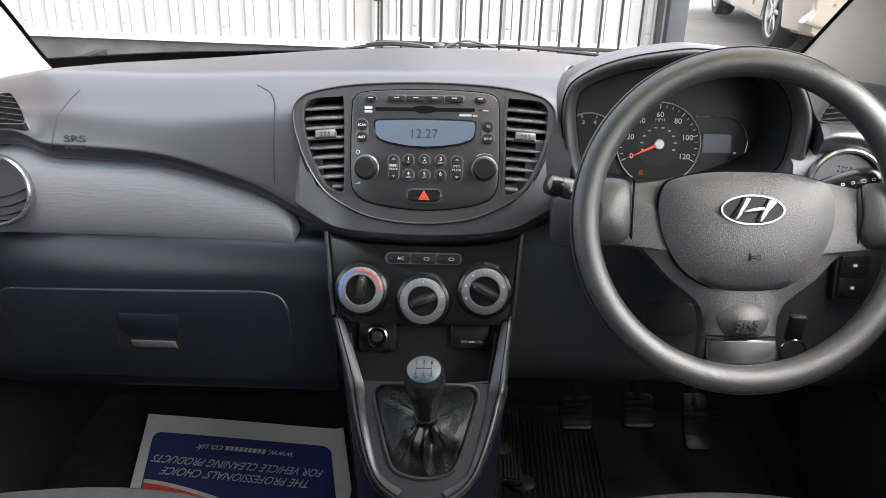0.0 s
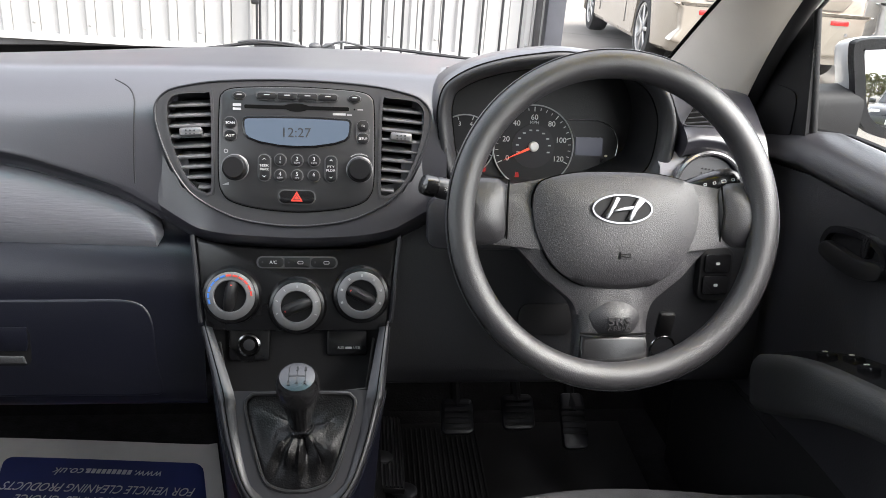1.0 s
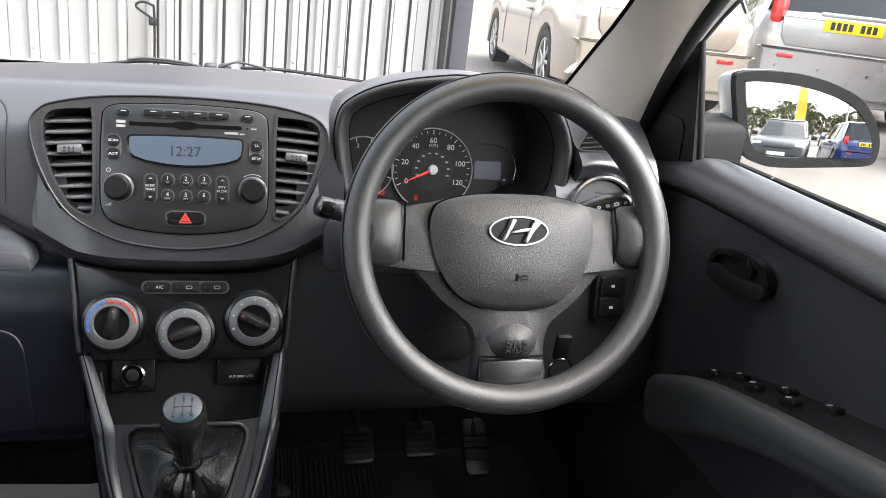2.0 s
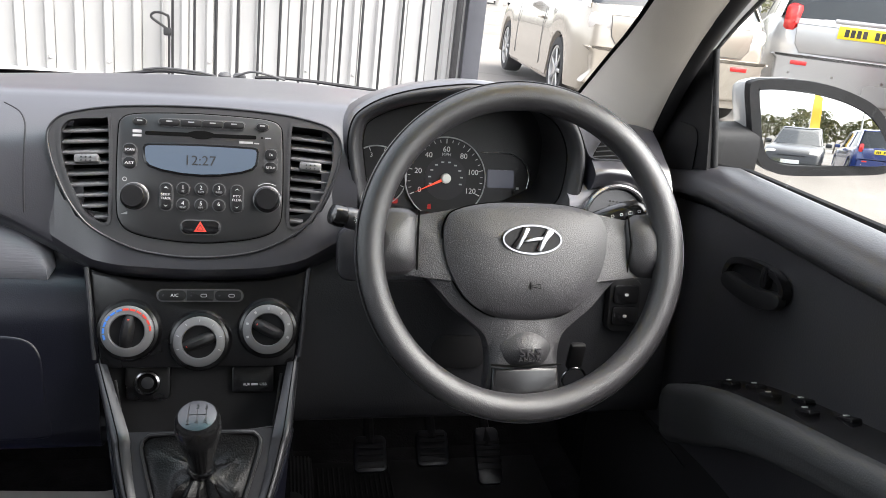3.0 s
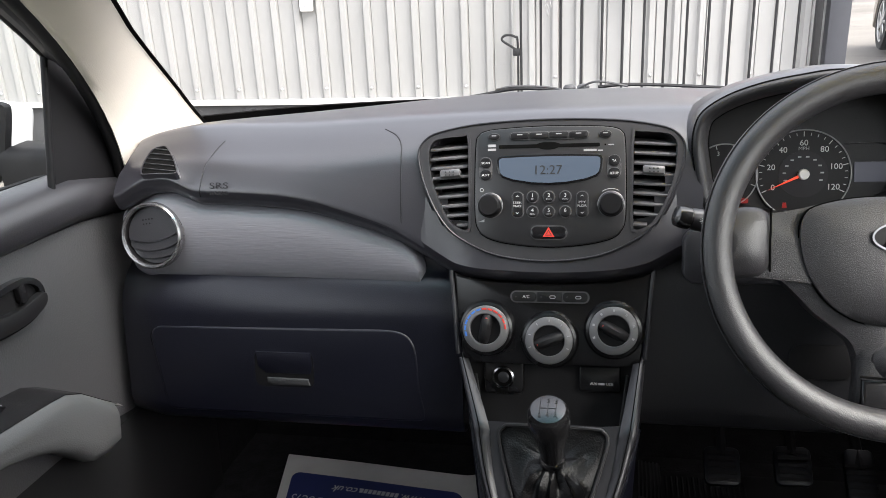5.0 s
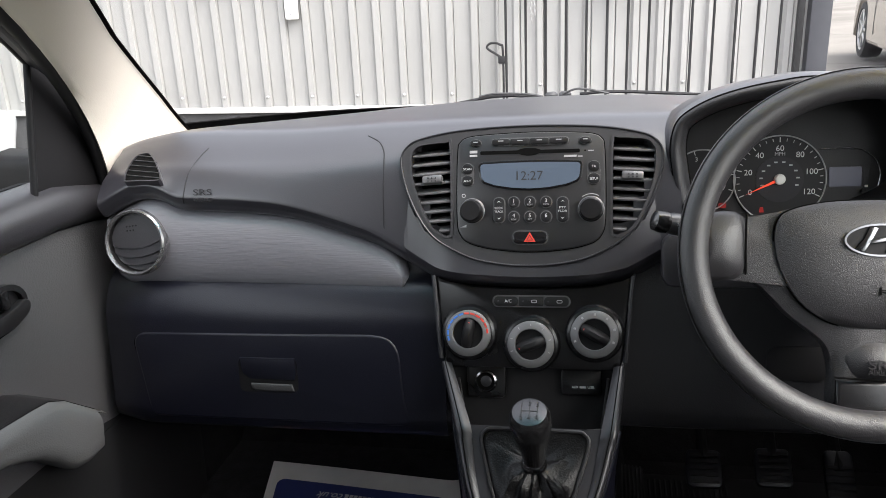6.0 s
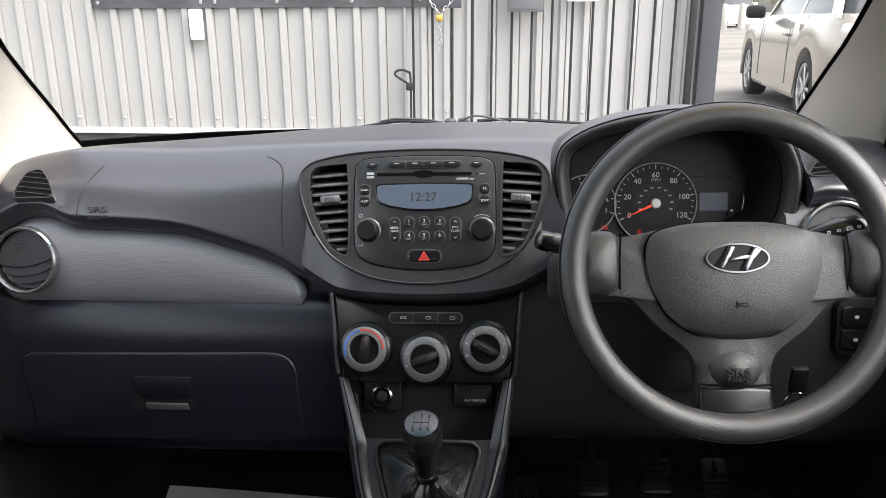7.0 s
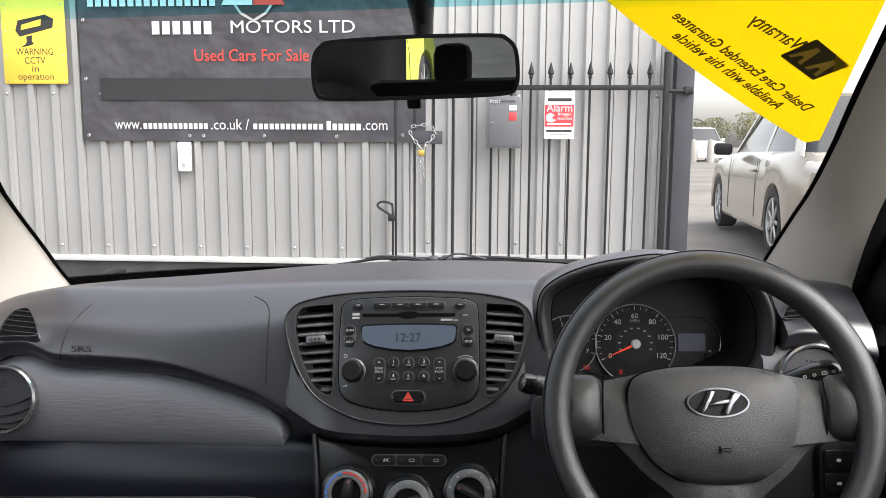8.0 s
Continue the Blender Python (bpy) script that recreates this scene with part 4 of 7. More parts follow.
# ---- car radio ----
radio = thing("car_radio", at(RP, 0, 0.04, 0.010).translation, "black car radio with a lit blue clock display and two knobs", "radio")
rh = [(0.0, 0.119), (0.060, 0.117), (0.082, 0.1142), (0.0905, 0.1090), (0.0940, 0.0990), (0.0955, 0.05), (0.0948, 0.004), (0.0905, -0.0125), (0.079, -0.0232), (0.049, -0.031), (0.0, -0.035)]
rface = rh + [(-x, y) for x, y in reversed(rh[1:-1])]
rface = [(p.x, p.y) for p in curve_through(rface, 4, closed=True)]
part("gap", prism(inset_outline(rface, -0.0012), 0.009, 0.0106, RP), "void", radio)
part("faceplate", prism(rface, 0.008, 0.0125, RP, 0.0015), "radio", radio)
F = 0.0125
lh = [(0.0, 0.0804), (0.030, 0.0800), (0.0600, 0.0790), (0.0630, 0.0780), (0.0642, 0.0755), (0.0640, 0.0680), (0.0625, 0.0605), (0.0585, 0.0562), (0.046, 0.0517), (0.022, 0.0477), (0.0, 0.0466)]
lcd = lh + [(-x, y) for x, y in reversed(lh[1:-1])]
part("display_frame", prism(inset_outline(lcd, -0.0028), F - 0.001, F + 0.0012, RP, 0.0008), "gloss_black", radio)
disp = part("display", prism(lcd, F, F + 0.0016, RP), "lcd", radio, "lit pale blue clock display")
part("clock_digits", lettering("12:27", 0.0165, at(RP, 0, 0.0625, F + 0.0018), 0.0002, 0.034), "ink", disp, smooth=0)
part("disc_slot", prism(rounded(0.128, 0.0046, 0.0015, -0.0005, 0.0938), F - 0.001, F + 0.0004, RP), "void", radio)
part("disc_slot", prism([(p.x, p.y) for p in curve_through([(-0.018, 0.0945), (-0.008, 0.0985), (0.006, 0.0985), (0.016, 0.0945), (0.006, 0.0895), (-0.008, 0.0895)], 4, closed=True)], F - 0.001, F + 0.0005, RP), "void", radio)
part("key_frame", prism(rounded(0.102, 0.0108, 0.005, 0, 0.1073), F - 0.001, F + 0.0008, RP), "keyring", radio)
for k in range(4):
    b = part("preset_button", prism(rounded(0.0242, 0.0082, 0.002 if k in (1, 2) else 0.0035, -0.0372 + 0.0248 * k, 0.1073), F, F + 0.0028, RP, 0.001), "key", radio)
    part("print_bar", prism(rounded(0.007, 0.0012, 0.0004, -0.0372 + 0.0248 * k, 0.1085), F + 0.0028, F + 0.0031, RP), "greyprint", b)
for s in (-1, 1):
    part("key_frame", prism([(x * 1.7 + s * 0.0705, y + 0.107) for x, y in circle(0.0052)], F - 0.001, F + 0.0009, RP), "keyring", radio)
    b = part("oval_button", prism([(x * 1.7 + s * 0.0705, y + 0.107) for x, y in circle(0.0045)], F, F + 0.0026, RP, 0.001), "key", radio)
    part("print_bar", prism(rounded(0.006, 0.0012, 0.0004, s * 0.0705, 0.108), F + 0.0026, F + 0.0029, RP), "greyprint", b)
    # tall pill with two keys
    cx = s * 0.0812
    part("key_frame", prism(rounded(0.0175, 0.0315, 0.0085, cx, 0.0657), F - 0.001, F + 0.0009, RP), "keyring", radio)
    for j, (yy, text) in enumerate(((0.0735, "SCAN" if s < 0 else "TA"), (0.0578, "AST" if s < 0 else "SETUP"))):
        b = part("pill_button", prism(rounded(0.0150, 0.0138, 0.0065, cx, yy), F, F + 0.0026, RP, 0.001), "key", radio)
        part("key_letters", lettering(text, 0.0042, at(RP, cx, yy - 0.0005, F + 0.0027), 0.0002, 0.0105 if len(text) > 2 else 0.005), "white", b, smooth=0)
    # rotary knob
    kx, ky = (-0.0752, 0.0182) if s < 0 else (0.0775, 0.0188)
    kn = part("rotary_knob", lathe([(0.0158, F), (0.0158, F + 0.002), (0.0146, F + 0.003), (0.0135, F + 0.0155), (0.0122, F + 0.0172), (0.0, F + 0.0176)], at(RP, kx, ky), 32), "key", radio)
    part("knob_ring", lathe([(0.0163, F - 0.001), (0.0168, F + 0.0016), (0.0158, F + 0.0022)], at(RP, kx, ky), 32), "keyring", kn)
    # seek and folder rocker
    px = -0.0398 if s < 0 else 0.0420
    part("key_frame", prism(rounded(0.0168, 0.0345, 0.0075, px, 0.0190), F - 0.001, F + 0.0009, RP), "keyring", radio)
    rk = part("rocker_button", prism(rounded(0.0146, 0.0322, 0.0065, px, 0.0190), F, F + 0.0028, RP, 0.0012), "key", radio)
    for j, t in enumerate(("SEEK", "TRACK") if s < 0 else ("PTY", "FLDR")):
        part("key_letters", lettering(t, 0.0040, at(RP, px, 0.0215 - 0.0046 * j, F + 0.0029), 0.0002, 0.0112 if len(t) > 3 else 0.0085), "white", rk, smooth=0)
    for j in (1, -1):
        a = [(px - 0.0026, 0.019 + j * 0.0095), (px, 0.019 + j * 0.0120), (px + 0.0026, 0.019 + j * 0.0095), (px, 0.019 + j * 0.0108)]
        part("arrow_mark", prism(a, F + 0.0026, F + 0.0030, RP), "white", rk)
SUB = ("FF", "RDM", "INFO", "REW", "RPT", "")
for k in range(6):
    bx, by = -0.0205 + 0.0207 * (k % 3), 0.0290 - 0.0190 * (k // 3)
    part("key_frame", prism(circle(0.0082, bx, by, 24), F - 0.001, F + 0.0009, RP), "keyring", radio)
    b = part("number_button", prism(circle(0.0072, bx, by, 24), F, F + 0.0028, RP, 0.0012), "key", radio)
    part("key_letters", lettering(str(k + 1), 0.0068, at(RP, bx, by + 0.0015, F + 0.0029), 0.0002), "white", b, smooth=0)
    if SUB[k]:
        part("key_letters", lettering(SUB[k], 0.0032, at(RP, bx, by - 0.0033, F + 0.0029), 0.0002), "greyprint", b, smooth=0)
part("power_mark", lathe([(0.0018, F + 0.0001), (0.0018, F + 0.0004), (0.0026, F + 0.0004), (0.0026, F + 0.0001)], at(RP, -0.0865, 0.0385), 18), "greyprint", radio)
part("volume_mark", prism([(-0.091, -0.003), (-0.083, -0.003), (-0.083, 0.0005)], F, F + 0.0004, RP), "greyprint", radio)
part("tune_mark", tube([at(RP, 0.0775 + 0.0195 * math.cos(radians(a)), 0.0188 + 0.0195 * math.sin(radians(a)), F + 0.0002).translation for a in range(60, 125, 8)], 0.0005, 5), "greyprint", radio)
for bx, by, w, h in ((-0.0735, 0.0955, 0.010, 0.0035), (-0.0735, 0.0905, 0.010, 0.0028), (0.0515, 0.0872, 0.016, 0.0026), (0.064, 0.0866, 0.006, 0.0016), (0.0775, 0.0935, 0.007, 0.0014)):
    part("print_bar", prism(rounded(w, h, 0.0004, bx, by), F, F + 0.0003, RP), "greyprint", radio)
part("pin_hole", prism(circle(0.0011, 0.0702, 0.0937, 10), F, F + 0.0003, RP), "void", radio)
part("key_frame", prism(rounded(0.0475, 0.0185, 0.0088, 0, -0.0167), F - 0.001, F + 0.0010, RP), "keyring", radio)
haz = part("hazard_button", prism(rounded(0.0445, 0.0158, 0.0075, 0, -0.0167), F, F + 0.0030, RP, 0.0012), "gloss_black", radio, "black hazard light button with a red triangle")
tri = [(0, -0.0095), (0.0075, -0.0222), (-0.0075, -0.0222)]
part("warning_triangle", prism(tri, F + 0.0028, F + 0.0034, RP), "red", haz)
part("warning_triangle", prism(inset_outline(tri, 0.0018), F + 0.0030, F + 0.0036, RP), "ink", haz)
part("warning_triangle", prism(inset_outline(tri, 0.0026), F + 0.0032, F + 0.0038, RP), "red", haz)

# ---- heater controls ----
LP = at(RP, 0, 0, -0.004)
heat = thing("heater_panel", at(LP, 0, -0.13, 0).translation, "black heater control panel with three silver-ringed dials", "control panel")
hp = [(-0.1275, -0.067), (-0.115, -0.073), (-0.08, -0.0805), (-0.03, -0.083), (0.03, -0.083), (0.08, -0.0805), (0.115, -0.073), (0.1275, -0.067), (0.1270, -0.083), (0.1150, -0.172), (0.112, -0.187), (-0.112, -0.187), (-0.1150, -0.172), (-0.1275, -0.075)]
part("panel", prism(hp, -0.03, 0.0, LP, 0.002), "panel", heat)
part("key_frame", prism(rounded(0.102, 0.0158, 0.0075, 0.0, -0.0995), 0.0, 0.0018, LP), "keyring", heat)
for k, (text) in enumerate(("A/C", "", "")):
    b = part("flat_button", prism(rounded(0.0320, 0.0128, 0.0055 if k != 1 else 0.001, -0.0328 + 0.0328 * k, -0.0995), 0.001, 0.0034, LP, 0.001), "black", heat)
    if text:
        part("key_letters", lettering(text, 0.0055, at(LP, -0.0300, -0.0995, 0.0036), 0.0002), "white", b, smooth=0)
    else:
        mx = -0.0328 + 0.0328 * k + 0.004
        ring = rounded(0.0075, 0.0042, 0.0018, mx, -0.0995)
        part("button_symbol", plate(ring, [inset_outline(ring, 0.0008)], 0.0038, 0.0006, LP), "greyprint", b)
    part("pilot_lamp", prism(circle(0.0012, -0.0328 + 0.0328 * k - 0.0105, -0.0995, 8), 0.0034, 0.0037, LP), "rail", b)


def dial(x, v, turn, kind):
    m = at(LP, x, v)
    d = part("dial", lathe([(0.0380, -0.002), (0.0370, 0.003), (0.0345, 0.0085), (0.0310, 0.0100), (0.0300, 0.0095)], m, 40), "panel", heat)
    part("dial_ring", lathe([(0.0302, 0.006), (0.0302, 0.0145), (0.0290, 0.0158), (0.0208, 0.0172), (0.0198, 0.0165), (0.0198, 0.008)], m, 48), "ringgrey", d, "silver-grey ring")
    part("dial_face", prism(circle(0.0199, segs=40), 0.006, 0.0125, m), "matt_black", d)
    grip_m = m @ Matrix.Rotation(radians(turn), 4, "Z")
    rows = []
    for k in range(9):
        s = -1 + 2 * k / 8
        ww = 0.0056 * math.sqrt(max(0.02, 1 - (0.85 * s) ** 4))
        hh = 0.0125 + 0.013 * math.sqrt(max(0.0, 1 - (0.93 * s) ** 2))
        rows.append([grip_m @ Vector(p) for p in ((0.0190 * s, -ww * 1.4, 0.0120), (0.0190 * s, -ww, hh * 0.85 + 0.001), (0.0190 * s, -ww * 0.45, hh), (0.0190 * s, ww * 0.45, hh), (0.0190 * s, ww, hh * 0.85 + 0.001), (0.0190 * s, ww * 1.4, 0.0120))])
    part("grip", loft(rows, caps=True), "black", d)
    part("pointer", block((0.0075, 0.0022, 0.0010), grip_m @ Matrix.Translation((0.0115, 0, 0.0222)) @ Matrix.Rotation(radians(18), 4, "Y")), "red", d)
    if kind == "heat":
        for k in range(12):
            a = radians(195 - 17 * k)
            mm = m @ Matrix.Rotation(a, 4, "Z") @ Matrix.Translation((0.0262, 0, 0.0166))
            part("heat_mark", block((0.0024, 0.0062, 0.0005), mm), "blueprint" if k < 6 else "red", d)
    else:
        for k in range(7):
            a = radians(200 - 37 * k)
            mm = m @ Matrix.Rotation(a, 4, "Z") @ Matrix.Translation((0.0256, 0, 0.0168))
            part("dial_mark", block((0.0030, 0.0010 if kind == "fan" else 0.0026, 0.0004), mm), "greyprint", d)


dial(-0.0815, -0.1415, 80, "heat")
dial(0.0005, -0.1545, 201, "fan")
dial(0.0812, -0.1400, 152, "air")

# niche under the dials with the lighter socket
part("niche_back", prism([(-0.112, -0.183), (0.112, -0.183), (0.106, -0.285), (-0.106, -0.285)], -0.06, -0.028, LP), "black", heat)
lm = at(LP, -0.0625, -0.2085, -0.028)
part("socket_plate", prism(rounded(0.052, 0.044, 0.006), 0, 0.008, lm, 0.002), "panel", heat)
sock = part("lighter_socket", lathe([(0.0105, -0.01), (0.0108, 0.012), (0.0125, 0.0145), (0.0148, 0.0135), (0.0152, 0.006)], lm, 32), "chrome", heat, "chrome-ringed lighter socket")
part("socket_hole", prism(circle(0.0107, segs=24), -0.012, 0.0095, lm), "void", sock)
part("socket_plug", lathe([(0.0, 0.0112), (0.005, 0.0108), (0.0075, 0.0098)], lm, 20), "rail", sock)
am = at(LP, 0.0635, -0.2065, -0.028)
aux = part("aux_panel", prism(rounded(0.053, 0.034, 0.004), 0, 0.009, am, 0.002), "panel", heat)
part("aux_label", prism(rounded(0.033, 0.0068, 0.0008, 0.002, -0.006), 0.009, 0.0095, am), "gloss_black", aux)
part("key_letters", lettering("AUX", 0.0046, at(am, -0.008, -0.006, 0.0097), 0.0002, 0.0085), "white", aux, smooth=0)
part("key_letters", lettering("USB", 0.0046, at(am, 0.0125, -0.006, 0.0097), 0.0002, 0.0085), "white", aux, smooth=0)
part("print_bar", prism(rounded(0.0085, 0.0026, 0.0006, 0.002, -0.006), 0.0095, 0.0100, am), "greyprint", aux)

# ---- centre console with the gear lever ----
CP = axes((CX + 0.010, 0.950, 0.750), (1, 0, 0), (0, 0.9, 1))
cons = thing("centre_console", (CX, 0.93, 0.36), "graphite grey plastic centre console sloping down from the heater panel", "console")
ch = [(0.1005, -0.024), (0.0955, -0.045), (0.0850, -0.085), (0.0705, -0.126), (0.0555, -0.152), (0.034, -0.169), (0.0, -0.176)]
couter = ch + [(-x, y) for x, y in reversed(ch[:-1])]
couter = [(p.x, p.y) for p in curve_through(couter, 4)]
gh = [(0.045, -0.0275), (0.060, -0.0305), (0.0655, -0.042), (0.0575, -0.073), (0.0455, -0.112), (0.036, -0.131), (0.018, -0.1390), (0.0, -0.1410)]
gout = gh + [(-x, y) for x, y in reversed(gh[:-1])]
gout = [(p.x, p.y) for p in curve_through(gout, 3, closed=True)]
part("console_top", plate(couter, [gout], 0.0, 0.01, CP), "rail", cons, smooth=30)
part("gaiter_frame", tube([at(CP, x, y, 0.001).translation for x, y in gout], 0.0024, 8, closed=True), "frame", cons)
for s in (-1, 1):
    top_rail = [at(LP, s * x, y, 0.003).translation for x, y in ((0.1300, -0.066), (0.1265, -0.100), (0.1235, -0.136), (0.1195, -0.176))]
    part("upper_rail", tube(curve_through(top_rail, 4), 0.0030, 8), "rail", cons, "satin graphite edge rail")
    # broad rail from the split line down round the gear lever
    outer = [at(LP, s * 0.1190, -0.182, 0.004).translation] + [at(CP, s * x, y, 0.0015).translation for x, y in ch[:6]]
    inner = [at(LP, s * 0.1050, -0.182, 0.004).translation] + [at(CP, s * x, y, 0.0015).translation for x, y in ((0.0800, -0.024), (0.0765, -0.045), (0.0690, -0.085), (0.0570, -0.126), (0.0440, -0.143), (0.024, -0.155))]
    outer, inner = curve_through(outer, 4), curve_through(inner, 4)
    strip = []
    for p, q in zip(outer, inner):
        lift = Vector((0, -0.0030, 0.0034))
        strip.append([p + Vector((0, 0.004, -0.012)), p, p.lerp(q, 0.12) + lift * 0.75, p.lerp(q, 0.30) + lift, p.lerp(q, 0.62) + lift * 0.8, p.lerp(q, 0.90) + lift * 0.25, q, q + Vector((0, 0.004, -0.012))])
    part("console_rail", loft(strip), "rail", cons, "satin graphite edge rail", smooth=50)
    part("rail_line", tube([p.lerp(q, 0.42) + Vector((0, -0.0030, 0.0034)) for p, q in zip(outer, inner)], 0.0007, 5), "void", cons)
# lip of the tray in front of the gear lever
lip = [at(LP, x, y, z).translation for x, y, z in ((-0.100, -0.205, -0.020), (-0.0885, -0.262, -0.014), (-0.080, -0.2700, -0.012), (0.0, -0.2720, -0.012), (0.082, -0.2665, -0.012), (0.090, -0.258, -0.014), (0.098, -0.200, -0.020))]
part("tray_lip", tube(curve_through(lip, 4), 0.0018, 8), "radio", cons)
sides = []
for x, y in couter:
    p = at(CP, x, y, -0.001).translation
    sides.append([p, p + Vector((p.x * -0.05, -0.002, -0.04)), Vector((p.x * 0.78, p.y, 0.36))])
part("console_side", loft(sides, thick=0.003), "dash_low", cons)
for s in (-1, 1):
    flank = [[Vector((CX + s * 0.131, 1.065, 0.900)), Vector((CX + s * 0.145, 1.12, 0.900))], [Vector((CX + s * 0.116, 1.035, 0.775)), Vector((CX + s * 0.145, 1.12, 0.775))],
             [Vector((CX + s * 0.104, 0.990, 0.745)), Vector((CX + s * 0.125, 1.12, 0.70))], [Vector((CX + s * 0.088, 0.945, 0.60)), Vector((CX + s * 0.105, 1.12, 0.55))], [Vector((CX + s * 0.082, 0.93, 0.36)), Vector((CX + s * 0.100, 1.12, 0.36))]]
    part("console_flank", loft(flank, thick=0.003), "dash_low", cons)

gear = thing("gear_lever", (0.02, 0.90, 0.69), "gear lever with a black leather gaiter and a silver-capped knob", "gear lever")
axis_m = axes((0.0165, 0.9035, 0.700), (1, 0, 0), (0, 0.93, 0.36))
rows = []
for k in range(15):
    s = k / 14
    row = []
    for j, (x, y) in enumerate(gout):
        base = at(CP, x, y, -0.002).translation
        topc = Vector((0.0165, 0.905, 0.700))
        a = math.atan2(y + 0.085, x)
        tip = topc + Vector((0.013 * math.cos(a), 0.012 * math.sin(a), 0))
        p = base.lerp(tip, s ** 0.9)
        bag = math.sin(math.pi * s) ** 0.8
        p += Vector((0, 0, 1)) * 0.004 * bag + Vector((math.cos(a), 0.8 * math.sin(a), 0)) * 0.003 * bag
        fold = math.sin(7 * a + 1.5 * s) * 0.0036 + math.sin(15 * a - 2 * s) * 0.0036 + math.sin(24 * a + 3 * s) * 0.0020
        p += Vector((math.cos(a), math.sin(a) * 0.7, 0.5)) * (fold + 0.0022 * math.sin(9 * s + 2 * a)) * bag
        row.append(p)
    rows.append(row)
part("gaiter", loft(rows, closed_rows=True), "leather", gear, "creased black leather gaiter", smooth=70)
part("collar", lathe([(0.0155, -0.004), (0.0165, 0.003), (0.0150, 0.008), (0.0128, 0.010)], axis_m, 28), "chrome", gear)
part("knob", lathe([(0.0125, 0.006), (0.0135, 0.012), (0.0150, 0.026), (0.0185, 0.046), (0.0225, 0.064), (0.0245, 0.078), (0.0242, 0.088), (0.0225, 0.0945), (0.0200, 0.0970)], axis_m, 36), "knob", gear)
cap = part("knob_cap", lathe([(0.0210, 0.0960), (0.0195, 0.0985), (0.012, 0.1000), (0.0, 0.1004)], axis_m, 36), "capgrey", gear, "silver-grey cap with the shift pattern")
for k, (x, y, text) in enumerate(((-0.009, 0.0095, "1"), (0.0, 0.0098, "3"), (0.009, 0.0095, "5"), (-0.009, -0.0098, "2"), (0.0, -0.0100, "4"), (0.009, -0.0098, "R"))):
    part("shift_mark", lettering(text, 0.0078, at(axis_m, x, y, 0.1004), 0.0003), "ink", cap, smooth=0)
    part("shift_line", block((0.0009, 0.0058, 0.0006), at(axis_m, x, 0.003 if y > 0 else -0.003, 0.1003)), "ink", cap)
part("shift_line", block((0.0190, 0.0009, 0.0006), at(axis_m, 0, 0, 0.1004)), "ink", cap)

# ---- instrument cluster ----
clus = thing("instrument_cluster", (0.335, 1.15, 0.95), "hooded instrument cluster with a chrome-ringed speedometer", "instruments")
ring = [(0.176, 1.020), (0.1745, 1.050), (0.181, 1.075), (0.196, 1.0905), (0.2235, 1.105), (0.260, 1.116), (0.300, 1.123), (0.340, 1.127), (0.392, 1.122), (0.444, 1.111), (0.477, 1.088), (0.4965, 1.049), (0.4985, 1.008), (0.489, 0.965), (0.460, 0.937), (0.400, 0.912), (0.335, 0.900), (0.232, 0.913), (0.190, 0.960)]
ring = [(p.x, p.y) for p in curve_through(ring, 4, closed=True)]


def ring_row(d, y, sink=0.0, lean=0.12):
    return [Vector((x, y + lean * (z - 1.03), z - sink)) for x, z in inset_outline(ring, d)]


hood = loft([ring_row(-0.020, 1.34, 0.100), ring_row(-0.014, 1.24, 0.045), ring_row(-0.006, 1.16, 0.014), ring_row(-0.001, 1.110, 0.003), ring_row(0.0015, 1.092), ring_row(0.0045, 1.084), ring_row(0.006, 1.090)], closed_rows=True)
part("hood", hood, "dash", clus, "dark grey hood over the instruments", smooth=60)
part("cluster_bezel", loft([ring_row(0.0050, 1.086), ring_row(0.0065, 1.0815), ring_row(0.010, 1.080), ring_row(0.014, 1.082), ring_row(0.019, 1.087), ring_row(0.0235, 1.0945), ring_row(0.0255, 1.102)], closed_rows=True), "knee", clus, "darker front rim of the instrument hood", smooth=60)
part("hood_lining", loft([ring_row(0.0254, 1.1015), ring_row(0.0265, 1.11), ring_row(0.028, 1.14), ring_row(0.030, 1.195)], closed_rows=True), "lining", clus, "black inner lining", smooth=60)
part("hood_seam", tube(ring_row(0.0050, 1.0850), 0.0011, 6, closed=True), "void", clus)
part("hood_lip", tube(ring_row(0.0252, 1.100), 0.0012, 6, closed=True), "void", clus)
IM = axes((0.335, 1.188, 0.995), (1, 0, 0), (0, 0.22, 1))
part("backing", prism([(x - 0.335, (z - 0.995) * 1.03) for x, z in inset_outline(ring, 0.022)], -0.006, 0.0, IM), "lining", clus)


def gauge(name, x, y, r, label):
    m = at(IM, x, y)
    g = part(name, prism(circle(r, segs=56), 0.0, 0.003, m), "dialface", clus, label)
    # flat pale grey in place of the bright reflection on a metal ring
    part("gauge_ring", lathe([(r - 0.0010, 0.002), (r - 0.0006, 0.0050), (r + 0.0006, 0.0052), (r + 0.0010, 0.003), (r + 0.0010, 0.0)], m, 64), "greyprint", g, "silver ring")
    return m, g


m, g = gauge("speedometer", -0.0073, -0.0190, 0.0580, "black speedometer with white figures")
part("inner_disc", prism(circle(0.0305, segs=40), 0.003, 0.0038, m), "dialinner", g)
for k in range(25):
    a = radians(205 - 230 * k / 24)
    big = k % 4 == 0
    part("tick", block((0.0065 if big else 0.0038, 0.0011 if big else 0.0007, 0.0004), m @ Matrix.Rotation(a, 4, "Z") @ Matrix.Translation((0.0525, 0, 0.0033))), "white", g)
